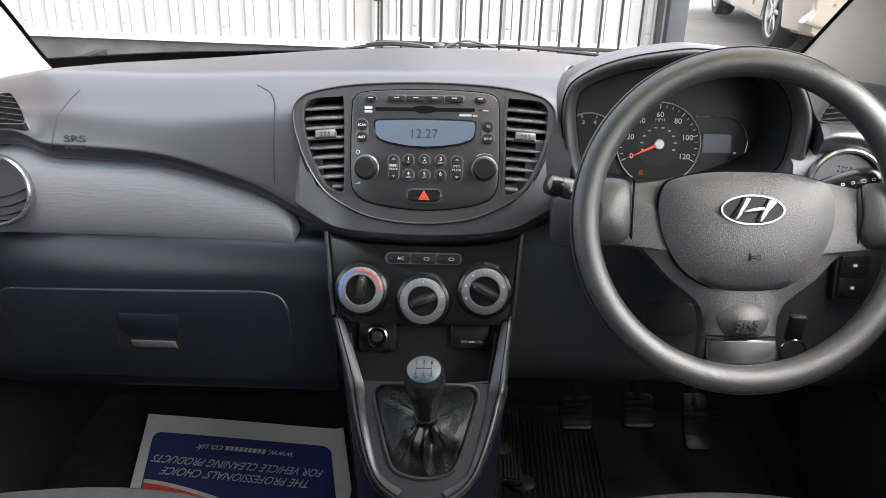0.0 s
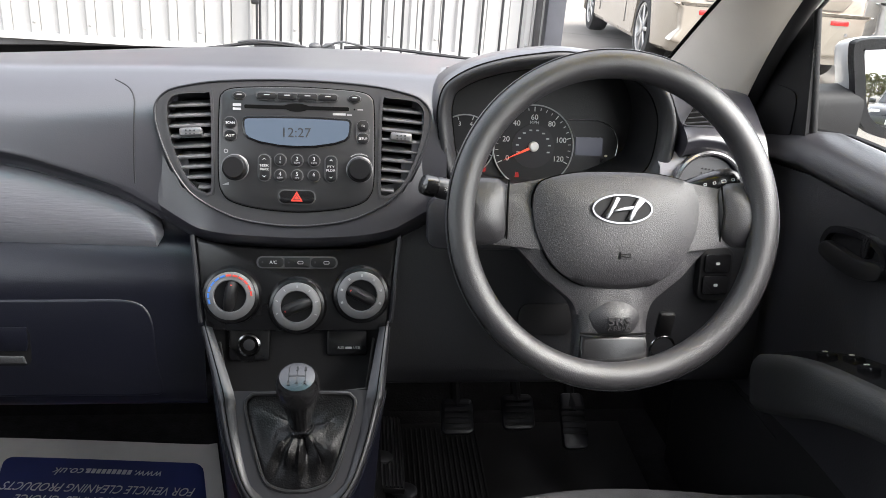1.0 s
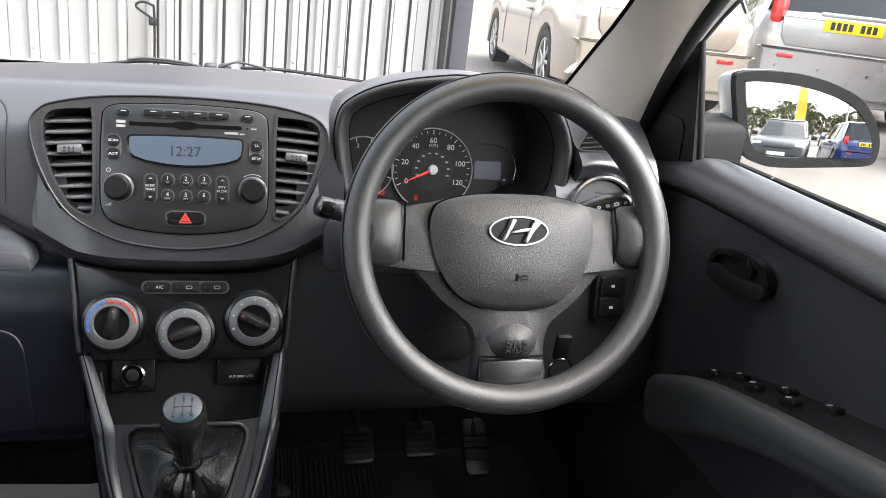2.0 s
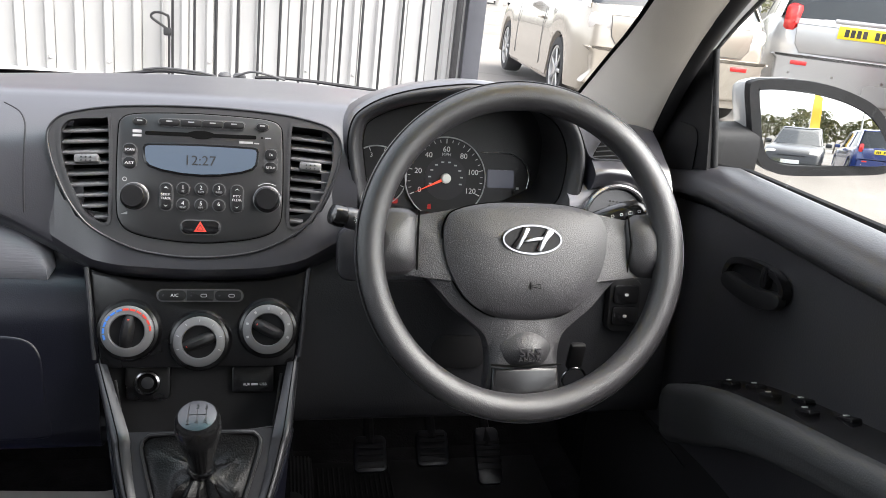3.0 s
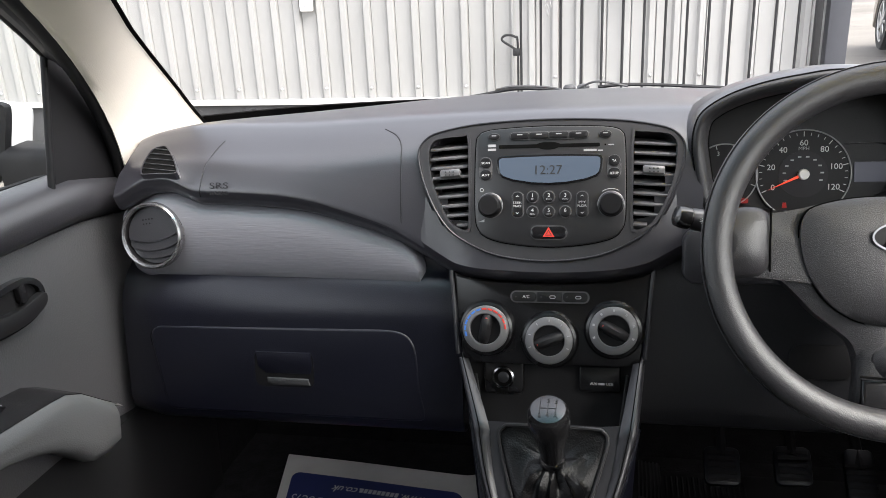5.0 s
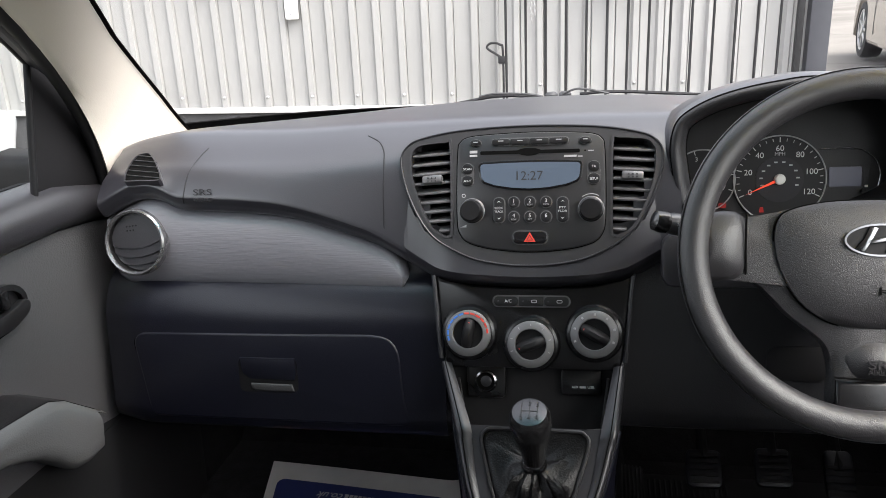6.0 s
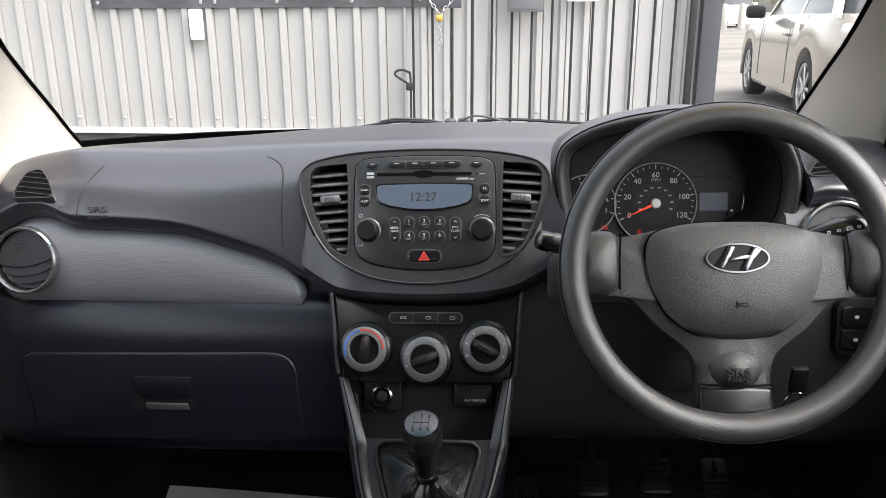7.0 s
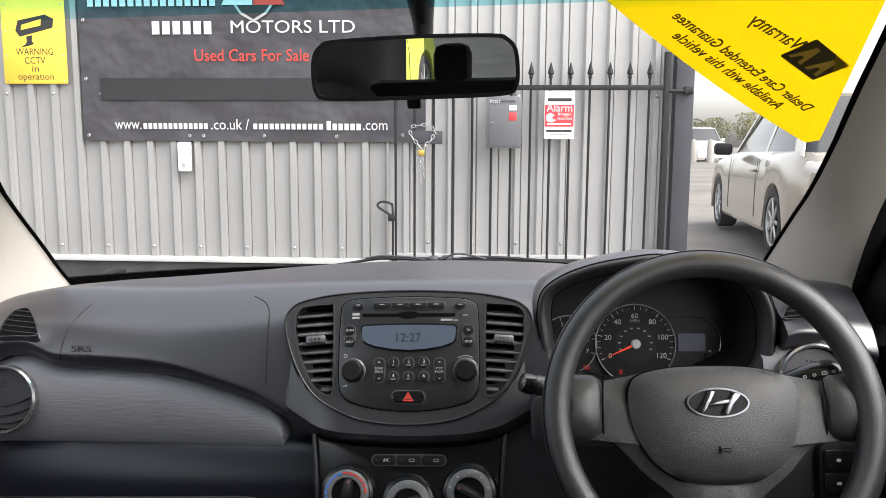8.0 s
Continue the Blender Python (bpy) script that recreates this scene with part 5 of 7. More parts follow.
for k in range(7):
    a = radians(205 - 230 * k / 6)
    part("figure", lettering(str(20 * k), 0.0108, at(m, 0.0408 * math.cos(a), 0.0408 * math.sin(a), 0.0035), 0.0002), "white", g, smooth=0)
part("unit_letters", lettering("MPH", 0.0068, at(m, 0, 0.0335, 0.0042), 0.0002), "greyprint", g, smooth=0)
for k in range(10):
    a = radians(200 - 220 * k / 9)
    part("small_figure", block((0.0042, 0.0020, 0.0003), at(m, 0.0232 * math.cos(a), 0.0232 * math.sin(a), 0.004)), "greyprint", g)
na = radians(205)
part("needle", prism([(0.0020 * math.cos(na + 1.57), 0.0020 * math.sin(na + 1.57)), (0.048 * math.cos(na), 0.048 * math.sin(na)), (0.0020 * math.cos(na - 1.57), 0.0020 * math.sin(na - 1.57))], 0.006, 0.0075, m), "needle", g, "red needle at zero")
part("needle_boss", lathe([(0.0072, 0.004), (0.0070, 0.0085), (0.0055, 0.0100), (0.0, 0.0104)], m, 24), "whiteplastic", g, "pale boss")
part("tell_tale", prism([(-0.003, -0.004), (0.003, -0.004), (0.002, 0.003), (-0.002, 0.003)], 0.003, 0.0036, at(m, -0.022, -0.040)), "telltale", g)
m2, g2 = gauge("tachometer", -0.1055, -0.019, 0.0420, "small rev counter beside the speedometer")
for k in range(8):
    a = radians(200 - 220 * k / 7)
    part("figure", lettering(str(k), 0.0085, at(m2, 0.0300 * math.cos(a), 0.0300 * math.sin(a), 0.0035), 0.0002), "white", g2, smooth=0)
    part("tick", block((0.0050, 0.0010, 0.0004), m2 @ Matrix.Rotation(a, 4, "Z") @ Matrix.Translation((0.0385, 0, 0.0033))), "white", g2)
part("tell_tale", prism(rounded(0.010, 0.007, 0.002, 0.026, -0.034), 0.003, 0.0036, m2), "telltale", g2)
trip = curve_through([at(IM, 0.042, 0.0200, 0.003).translation, at(IM, 0.085, 0.0195, 0.003).translation, at(IM, 0.108, 0.008, 0.003).translation, at(IM, 0.116, -0.012, 0.003).translation, at(IM, 0.114, -0.03, 0.003).translation], 5)
part("trip_outline", tube(trip, 0.0008, 6), "silver", clus)
part("trip_display", prism(rounded(0.0394, 0.0258, 0.002, 0.0745, -0.0172), 0.0, 0.0015, IM), "lcdblue", clus, "dim trip display")
part("reset_pin", lathe([(0.003, 0.0), (0.003, 0.007), (0.0, 0.0075)], at(IM, 0.096, -0.036), 12), "black", clus)
part("trip_symbol", block((0.004, 0.003, 0.0006), at(IM, 0.100, -0.030, 0.002)), "whiteplastic", clus)

# ---- steering wheel ----
WC = Vector((0.3615, 0.8970, 0.9704))
WM = axes(WC, (1, 0, 0), (0, math.sin(radians(22.2)), math.cos(radians(22.2))))
sw = thing("steering_wheel", WC, "black textured steering wheel with three spokes and an airbag cover", "steering wheel")
rim = []
for k in range(96):
    a = 2 * math.pi * k / 96
    c = Vector((0.1715 * math.cos(a), 0.1715 * math.sin(a), 0))
    e = Vector((math.cos(a), math.sin(a), 0))
    rim.append([WM @ (c + e * (0.0158 * math.cos(b)) + Vector((0, 0, 0.0172 * math.sin(b)))) for b in [2 * math.pi * j / 20 for j in range(20)]])
part("rim", loft(rim, closed_rows=True, closed_ends=True), "wheel", sw, "textured black rim", smooth=80)
part("rim_seam", tube([WM @ Vector((0.1857 * math.cos(2 * math.pi * k / 96), 0.1857 * math.sin(2 * math.pi * k / 96), 0.0080)) for k in range(96)], 0.0009, 6, closed=True), "gloss_black", sw)


def dome(outline, z_edge, z_mid, m, rings=7, power=2.2, base=None):
    """A cushion over an outline: steep at the rim, flat in the middle."""
    bm = bmesh.new()
    n = len(outline)
    cx = sum(p[0] for p in outline) / n
    cy = sum(p[1] for p in outline) / n
    rows = []
    if base is not None:
        rows.append([m @ Vector((x, y, base)) for x, y in outline])
    for k in range(rings):
        s = 1 - k / rings
        h = z_edge + (z_mid - z_edge) * (1 - s ** power)
        rows.append([m @ Vector((cx + (x - cx) * s, cy + (y - cy) * s, h)) for x, y in outline])
    loft(rows, closed_rows=True, bm=bm)
    bm.verts.ensure_lookup_table()
    c = bm.verts.new(m @ Vector((cx, cy, z_mid)))
    last = [v for v in bm.verts][-1 - n:-1]
    for i in range(n):
        bm.faces.new((last[i], last[(i + 1) % n], c))
    return bm


HZ = -0.006
HUB = at(WM, 0.005, 0.0)
yo = [(0.0, 0.054), (0.055, 0.052), (0.090, 0.044), (0.130, 0.037), (0.160, 0.034), (0.161, -0.022), (0.135, -0.022), (0.115, -0.028), (0.098, -0.043), (0.080, -0.063), (0.060, -0.079), (0.046, -0.092), (0.0405, -0.108), (0.0390, -0.125), (0.0390, -0.160), (0.0, -0.164)]
yo = yo + [(-x, y) for x, y in reversed(yo[1:-1])]
yo = [(p.x, p.y) for p in curve_through(yo, 4, closed=True)]
part("spokes", dome(yo, HZ - 0.014, HZ - 0.002, HUB, 6, 3.0, base=HZ - 0.040), "hub", sw, "moulded three-spoke body", smooth=60)
po = [(0.0, 0.0535), (0.045, 0.0520), (0.080, 0.0440), (0.0915, 0.032), (0.0945, 0.012), (0.0890, -0.018), (0.072, -0.049), (0.047, -0.068), (0.022, -0.0745), (0.0, -0.0757)]
po = po + [(-x, y) for x, y in reversed(po[1:-1])]
po = [(p.x, p.y) for p in curve_through(po, 4, closed=True)]
part("pad_gap", prism(inset_outline(po, -0.0016), HZ - 0.03, HZ - 0.006, HUB), "void", sw)
part("airbag_cover", dome(po, HZ - 0.001, HZ + 0.017, HUB, 9, 2.6, base=HZ - 0.02), "hub", sw, "grained airbag cover", smooth=60)
for s in (-1, 1):
    part("spoke_seam", tube([HUB @ Vector((s * 0.1215, 0.043, HZ - 0.003)), HUB @ Vector((s * 0.1235, 0.010, HZ + 0.0005)), HUB @ Vector((s * 0.1225, -0.022, HZ - 0.008))], 0.0011, 6), "void", sw)
    part("spoke_end", dome([(s * x, y) for x, y in [(p.x, p.y) for p in curve_through([(0.125, 0.039), (0.165, 0.042), (0.172, 0.03), (0.172, -0.018), (0.165, -0.028), (0.126, -0.020)], 4, closed=True)]], HZ - 0.006, HZ + 0.010, HUB, 6, 2.4, base=HZ - 0.03), "wheel", sw, smooth=60)
lo = [(-0.0375, -0.1285), (-0.0390, -0.150), (-0.0430, -0.168), (0.0430, -0.168), (0.0390, -0.150), (0.0375, -0.1285)]
# darker plastic than the hub carries the shade on this dished spoke
part("lower_spoke", prism(lo, HZ - 0.03, HZ - 0.0050, HUB, 0.004, 3), "panel", sw, smooth=60)
part("spoke_seam", tube([HUB @ Vector((-0.040, -0.1252, HZ - 0.004)), HUB @ Vector((0, -0.1268, HZ + 0.002)), HUB @ Vector((0.040, -0.1252, HZ - 0.004))], 0.0011, 6), "void", sw)
bump = [(0.0290 * math.cos(a), -0.1085 + 0.0225 * math.sin(a)) for a in [2 * math.pi * k / 28 for k in range(28)]]
part("mark_boss", dome(bump, HZ - 0.0065, HZ + 0.0085, HUB, 12, 1.9, base=HZ - 0.02), "hub", sw, smooth=60)
part("airbag_mark", lettering("SRS", 0.0125, at(HUB, 0.001, -0.1115, HZ + 0.0080), 0.0012, 0.025), "emboss", sw, smooth=0)
part("airbag_mark", lettering("AIRBAG", 0.0075, at(HUB, 0.001, -0.1190, HZ + 0.0056), 0.0014, 0.025), "emboss", sw, smooth=0)
em = at(HUB, 0.0, 0.0118, HZ + 0.0165)
oval = [(0.0338 * math.cos(a), 0.0163 * math.sin(a)) for a in [2 * math.pi * k / 48 for k in range(48)]]
emb = part("emblem", prism(oval, -0.002, 0.0008, em), "black", sw, "oval chrome badge")
part("badge_ring", plate(oval, [inset_outline(oval, 0.0019)], 0.0018, 0.003, em), "chrome", emb, smooth=30)
for pts in ([(-0.0245, -0.0085), (-0.0160, -0.0122), (-0.0105, -0.0030), (-0.0030, 0.0118), (-0.0105, 0.0138), (-0.0160, 0.0020)], [(0.0245, 0.0085), (0.0160, 0.0122), (0.0105, 0.0030), (0.0030, -0.0118), (0.0105, -0.0138), (0.0160, -0.0020)], [(-0.0160, -0.0046), (-0.004, -0.0030), (0.0120, -0.0010), (0.0160, 0.0040), (0.004, 0.0030), (-0.0120, 0.0008)]):
    part("badge_stroke", prism(pts, 0, 0.0034, em, 0.0008), "chrome", emb)
horn = at(HUB, 0.004, -0.0385, HZ + 0.0150)
part("horn_mark", prism([(-0.006, 0.004), (-0.0045, 0.004), (-0.0045, -0.004), (-0.006, -0.004)], 0, 0.0012, horn), "void", sw)
part("horn_mark", tube([horn @ Vector(p) for p in ((-0.005, -0.0005, 0.0008), (0.006, -0.0025, 0.0008), (0.006, 0.002, 0.0008), (-0.005, 0.0008, 0.0008))], 0.0005, 5), "void", sw)

# ---- stalks, switches ----
ls = thing("light_stalk", (0.20, 1.0, 0.975), "black light stalk with a rotating end", "stalk")
part("arm", tube([(0.335, 1.02, 0.968), (0.24, 0.987, 0.969), (0.205, 0.973, 0.973), (0.190, 0.967, 0.978), (0.174, 0.962, 0.983), (0.168, 0.960, 0.985)], [0.010, 0.010, 0.0105, 0.0125, 0.0125, 0.0105], 16), "bezel", ls)
part("end_grip", tube([(0.170, 0.961, 0.984), (0.167, 0.960, 0.985), (0.160, 0.958, 0.987), (0.154, 0.956, 0.989), (0.152, 0.9555, 0.990)], [0.0095, 0.0125, 0.0125, 0.0110, 0.006], 18), "knob", ls, "round end")
part("light_symbol", prism(circle(0.0018, segs=12), 0, 0.0006, axes((0.1815, 0.9505, 0.984), (1, 0.3, 0), (0, 0.5, 1))), "white", ls)
for k in range(8):
    part("light_symbol", block((0.0012, 0.0006, 0.0006), axes((0.1815, 0.9505, 0.984), (1, 0.3, 0), (0, 0.5, 1)) @ Matrix.Rotation(radians(45 * k), 4, "Z") @ Matrix.Translation((0.0031, 0, 0.0003))), "white", ls)
wsx = thing("wiper_stalk", (0.50, 0.98, 0.98), "black wiper stalk with white symbols", "stalk")
part("arm", tube([(0.40, 1.02, 0.972), (0.44, 0.975, 0.980), (0.466, 0.957, 0.985)], [0.010, 0.009, 0.0075], 12), "black", wsx)
part("end_grip", tube([(0.458, 0.957, 0.989), (0.472, 0.951, 0.993), (0.492, 0.948, 0.999), (0.510, 0.947, 1.004), (0.518, 0.947, 1.006)], [0.0085, 0.0125, 0.0150, 0.0150, 0.009], 18), "knob", wsx)
for k in range(5):
    wmk = axes((0.466 + 0.010 * k, 0.9375 - 0.0014 * k, 0.9985 + 0.0026 * k), (1, -0.12, 0.25), (0, 0.5, 1))
    sq = rounded(0.0052 if k == 3 else 0.0036, 0.0040 if k == 3 else 0.0032, 0.0008)
    part("wiper_symbol", plate(sq, [inset_outline(sq, 0.0007)], 0.0006, 0.0008, wmk), "white", wsx)
fs = thing("switch_panel", (0.563, 1.05, 0.842), "black fog lamp switch panel beside the column", "switch")
fm = axes((0.563, 1.044, 0.842), (1, 0, 0), (0, 0.15, 1))
part("panel", prism(rounded(0.046, 0.074, 0.012), -0.01, 0.004, fm, 0.002), "black", fs)
for k in range(2):
    b = part("switch", prism(rounded(0.036, 0.026, 0.004, 0, 0.016 - 0.030 * k), 0.003, 0.008, fm, 0.0015), "gloss_black", fs)
    part("switch_symbol", prism(rounded(0.0055, 0.0038, 0.001, 0, 0.016 - 0.030 * k), 0.0078, 0.0084, fm), "white", b)
keys = thing("car_keys", (0.478, 0.985, 0.77), "black car key with a ring in the ignition", "keys")
part("key_head", block((0.022, 0.012, 0.040), pose(0.479, 0.985, 0.795, 10, 0, 0), 0.005), "black", keys)
part("key_ring", tube([(0.478 + 0.016 * math.cos(a), 0.978, 0.765 + 0.016 * math.sin(a)) for a in [2 * math.pi * k / 16 for k in range(16)]], 0.0015, 6, closed=True, up=(0, 1, 0)), "chrome", keys)
part("key_fob", block((0.026, 0.010, 0.034), pose(0.480, 0.975, 0.735, 0, 0, 8), 0.005), "black", keys)

# ---- body shell: floor, windscreen, pillars, roof ----
body = thing("cabin_shell", (0, 0.4, 0.0), "white hatchback body shell with pale beige inner trim", "car")
rows = []
for y, z in ((-1.3, 0.36), (0.2, 0.36), (0.9, 0.345), (1.25, 0.340), (1.46, 0.340), (1.60, 0.52), (1.64, 0.80), (1.65, 1.00)):
    rows.append([Vector((x, y, z)) for x in (-0.76, -0.4, -0.14, -0.10, 0.0, 0.10, 0.14, 0.4, 0.76)])
part("floor_pan", loft(rows, thick=0.01), "carpet", body, "black carpeted footwell")
rows = []
for y in (-0.6, 0.2, 0.9, 1.5):
    rows.append([Vector((x, y, z)) for x, z in ((-0.135, 0.34), (-0.115, 0.43), (-0.08, 0.455), (0.08, 0.455), (0.115, 0.43), (0.135, 0.34))])
part("tunnel", loft(rows, thick=0.01), "carpet", body)


def screen_point(u, s):
    """A point of the windscreen: u from -1 to 1 across, s from 0 at the base to 1 at the roof."""
    base = Vector((0.612 * u, 1.62 - 0.232 * u * u, 1.028 + 0.012 * u * u))
    top = Vector((0.515 * u, 0.80 - 0.13 * u * u, 1.485 - 0.03 * u * u))
    return base.lerp(top, s)


ws = part("windscreen", loft([[screen_point(-1.06 + 2.06 * i / 24, 0.86 * j / 8) for i in range(25)] for j in range(9)]), "windscreen", body, smooth=80)
ws.visible_shadow = False
band = part("sunstrip", loft([[screen_point(-1.06 + 2.06 * i / 24, 0.86 + 0.14 * j / 4) for i in range(25)] for j in range(5)]), "tint", body, "blue-green tinted band along the top of the windscreen", smooth=80)
band.visible_shadow = False

LEFT_EDGE = [(-0.2, 1.04), (0.0, 1.031), (0.1, 1.022), (0.2, 1.008), (0.33, 0.991), (0.45, 0.972), (0.55, 0.945), (0.8, 0.905), (1.0, 0.88)]
RIGHT_EDGE = [(-0.2, 0.938), (0.0, 0.940), (0.1, 0.943), (0.3, 0.950), (0.4, 0.955), (0.55, 0.950), (0.67, 0.941), (0.8, 0.935), (1.0, 0.92)]


def glass_edge(sx, s):
    """Where the pillar trim meets the glass, as the windscreen's own u."""
    return sx * lerp_table(s, LEFT_EDGE if sx < 0 else RIGHT_EDGE)


def pillar_edges(sx, s):
    """Inner and outer edge of the A-pillar trim, s from 0 at the dash to 1 at the roof."""
    a = screen_point(glass_edge(sx, s), s) + Vector((0, -0.006, 0))
    if sx < 0:
        b0, b1, b2 = Vector((-0.640, 1.140, 1.000)), Vector((-0.615, 1.100, 1.220)), Vector((-0.575, 0.70, 1.42))
    else:
        b0, b1, b2 = Vector((0.645, 1.235, 1.005)), Vector((0.615, 1.100, 1.245)), Vector((0.575, 0.70, 1.42))
    b = b0 * (1 - s) ** 2 + b1 * 2 * s * (1 - s) + b2 * s * s
    return a, b


# black border of the glass
for sx in (-1, 1):
    part("glass_border", loft([[screen_point(glass_edge(sx, s / 16) + d, s / 16) + Vector((0, -0.004, -0.003)) for d in (-0.011, 0.011)] for s in range(17)], thick=0.002), "void", body)
part("glass_border", loft([[screen_point(u, k * (0.045 if u < -0.75 else 0.012 + 0.033 * max(0.0, -u - 0.1) / 0.65)) + Vector((0, -0.004, 0.0)) for u in [-1.06 + 2.06 * i / 24 for i in range(25)]] for k in (0.0, 0.4, 1.0)], thick=0.002), "void", body)


for sx in (-1, 1):
    rows = []
    for j in range(-3, 17):
        s = j / 16
        a, b = pillar_edges(sx, s)
        mid = (a + b) / 2
        inward = Vector((-sx * 0.5, -0.75, 0.25)).normalized()
        row = []
        for k in range(11):
            t = k / 10
            p = a.lerp(b, t) + inward * 0.016 * math.sin(math.pi * t) ** 0.8
            row.append(p)
        row.append(b + Vector((sx * 0.03, 0.03, 0.0)))
        rows.append(row)
    seal = [pillar_edges(sx, j / 16)[1] + Vector((sx * 0.014, 0.012, -0.004)) for j in range(-2, 17)]
    part("door_seal", tube(seal, 0.015, 10), "rubber", body)
    part("pillar_trim", loft(rows, thick=0.004), "pillar", body, "pale beige plastic pillar trim", smooth=70)
rows = []
for j in range(13):
    s = j / 12
    y = 0.80 - 2.0 * s
    rows.append([Vector((0.60 * u, y - (0.13 * u * u if s == 0 else 0.06 * u * u * (1 - s)), 1.487 + 0.02 * math.sin(math.pi * s) - 0.075 * abs(u) ** 3)) for u in [-1 + i / 8 for i in range(17)]])
part("roof", loft(rows, thick=0.03), "headlining", body, "pale cloth headlining")
# tail of the cabin
for sx in (-1, 1):
    part("side_panel", loft([[Vector((sx * 0.70, y, z)) for z in (0.36, 0.70, 0.98)] for y in (-0.25, -0.8, -1.25)], thick=0.05), "doordark", body)
    part("rear_pillar", loft([[Vector((sx * 0.69, -0.40, 0.97)), Vector((sx * 0.62, -0.48, 1.44))], [Vector((sx * 0.66, -1.20, 0.97)), Vector((sx * 0.58, -1.10, 1.44))], [Vector((sx * (0.60 if sx < 0 else 0.40), -1.28, 0.97)), Vector((sx * (0.54 if sx < 0 else 0.36), -1.16, 1.44))]], thick=0.03), "doordark", body)
    part("centre_pillar", loft([[Vector((sx * 0.685, -0.10, 0.36)), Vector((sx * 0.685, -0.05, 1.0)), Vector((sx * 0.605, -0.02, 1.44))], [Vector((sx * 0.685, -0.24, 0.36)), Vector((sx * 0.685, -0.18, 1.0)), Vector((sx * 0.605, -0.12, 1.44))]], thick=0.03), "pillar", body)
    rg = part("rear_side_glass", loft([[Vector((sx * 0.685, -0.18, 0.98)), Vector((sx * 0.61, -0.12, 1.42))], [Vector((sx * 0.675, -0.78, 0.98)), Vector((sx * 0.61, -0.80, 1.42))]], thick=0.004), "rearglass", body)
    rg.visible_shadow = False
for sx in (-1, 1):
    part("kick_panel", loft([[Vector((sx * 0.70, y, z)) for z in (0.32, 0.62, 0.90, 1.02)] for y in (1.10, 1.30, 1.50, 1.68)], thick=0.02), "carpet", body)
part("tailgate", block((1.36, 0.06, 0.68), pose(0, -1.30, 0.70), 0.02), "doordark", body)
part("tailgate_frame", block((1.16, 0.05, 0.06), pose(0, -1.17, 1.42), 0.01), "pillar", body)
rw = part("rear_window", loft([[Vector((x, -1.28, 1.04)), Vector((x * 0.92, -1.17, 1.40))] for x in (-0.50, -0.25, 0, 0.25, 0.50)], thick=0.004), "rearglass", body)
rw.visible_shadow = False
# bonnet and wings outside
rows = []
for j in range(11):
    s = j / 10
    rows.append([Vector((0.76 * u, 1.58 + 0.78 * s - 0.16 * u * u, 0.965 - 0.14 * s - 0.20 * s ** 4 - 0.10 * u ** 4)) for u in [-1 + i / 8 for i in range(17)]])
part("bonnet", loft(rows, thick=0.01), "whitecar", body, "white painted bonnet")
part("scuttle", block((1.2, 0.16, 0.03), pose(0, 1.63, 0.985), 0.008), "black", body, "black plastic scuttle under the wipers")
for sx in (-1, 1):
    for wy in (1.95, -0.45):
        wm = axes((sx * 0.70, wy, 0.395), (0, sx * 1.0, 0), (0, 0, 1))
        wh = part("road_wheel", lathe([(0.18, -0.09), (0.26, -0.09), (0.283, -0.06), (0.285, 0.05), (0.265, 0.085), (0.20, 0.09)], wm, 28), "tyre", body)
        part("rim", lathe([(0.20, 0.0), (0.205, 0.08), (0.10, 0.07), (0.0, 0.075)], wm, 28), "alloy", wh)
part("front_bumper", block((1.5, 0.14, 0.42), pose(0, 2.36, 0.48), 0.05), "whitecar", body)

# wipers parked at the base of the glass
for arm, blade, hub_at in (([(-0.020, 1.630, 1.040), (-0.055, 1.630, 1.0460), (-0.112, 1.632, 1.0485), (-0.145, 1.632, 1.0440)], [(-0.022, 1.640, 1.038), (-0.11, 1.640, 1.0425), (-0.19, 1.638, 1.0320), (-0.30, 1.618, 1.020), (-0.52, 1.548, 1.012)], (-0.004, 1.640, 1.038)),
                           ([(0.012, 1.632, 1.0400), (0.037, 1.630, 1.0500), (0.053, 1.630, 1.0515), (0.078, 1.630, 1.0470), (0.105, 1.632, 1.0400)], [(0.050, 1.640, 1.0400), (0.10, 1.640, 1.0425), (0.167, 1.638, 1.0390), (0.30, 1.618, 1.030)], (0.022, 1.642, 1.038))):
    w = thing("wiper", Vector(hub_at), "black windscreen wiper resting at the base of the glass", "wiper", group="wipers")
    part("arm", tube(curve_through(arm, 6), 0.0026, 8, flat=0.8), "armdark", w)
    part("blade", tube(curve_through(blade, 6), 0.0034, 6), "rubber", w)
    part("spindle_cap", lathe([(0.012, -0.010), (0.012, 0.004), (0.008, 0.008), (0.0, 0.009)], Matrix.Translation(hub_at), 14), "armdark", w)

# ---- rear-view mirror ----
rm = thing("rear_view_mirror", (0.044, 0.90, 1.36), "black rear-view mirror on a stalk from the windscreen", "mirror")
look_to = Vector((0.115, -0.06, 1.30)) - Vector((0.044, 0.90, 1.36))
back_to = Vector((-0.24, -1.0, -0.135))
nrm = (look_to.normalized() + back_to.normalized()).normalized()
right = Vector((0, 0, 1)).cross(nrm).normalized()
MM = axes((0.0386, 0.90, 1.3550), right, nrm.cross(right))
mo = [(-0.114, -0.010), (-0.112, 0.016), (-0.102, 0.029), (-0.085, 0.0335), (0.0, 0.0355), (0.085, 0.0335), (0.102, 0.029), (0.112, 0.016), (0.114, -0.010), (0.111, -0.024), (0.102, -0.0305), (0.06, -0.0325), (-0.06, -0.0325), (-0.102, -0.0305), (-0.111, -0.024)]
mo = [(p.x, p.y) for p in curve_through(mo, 3, closed=True)]
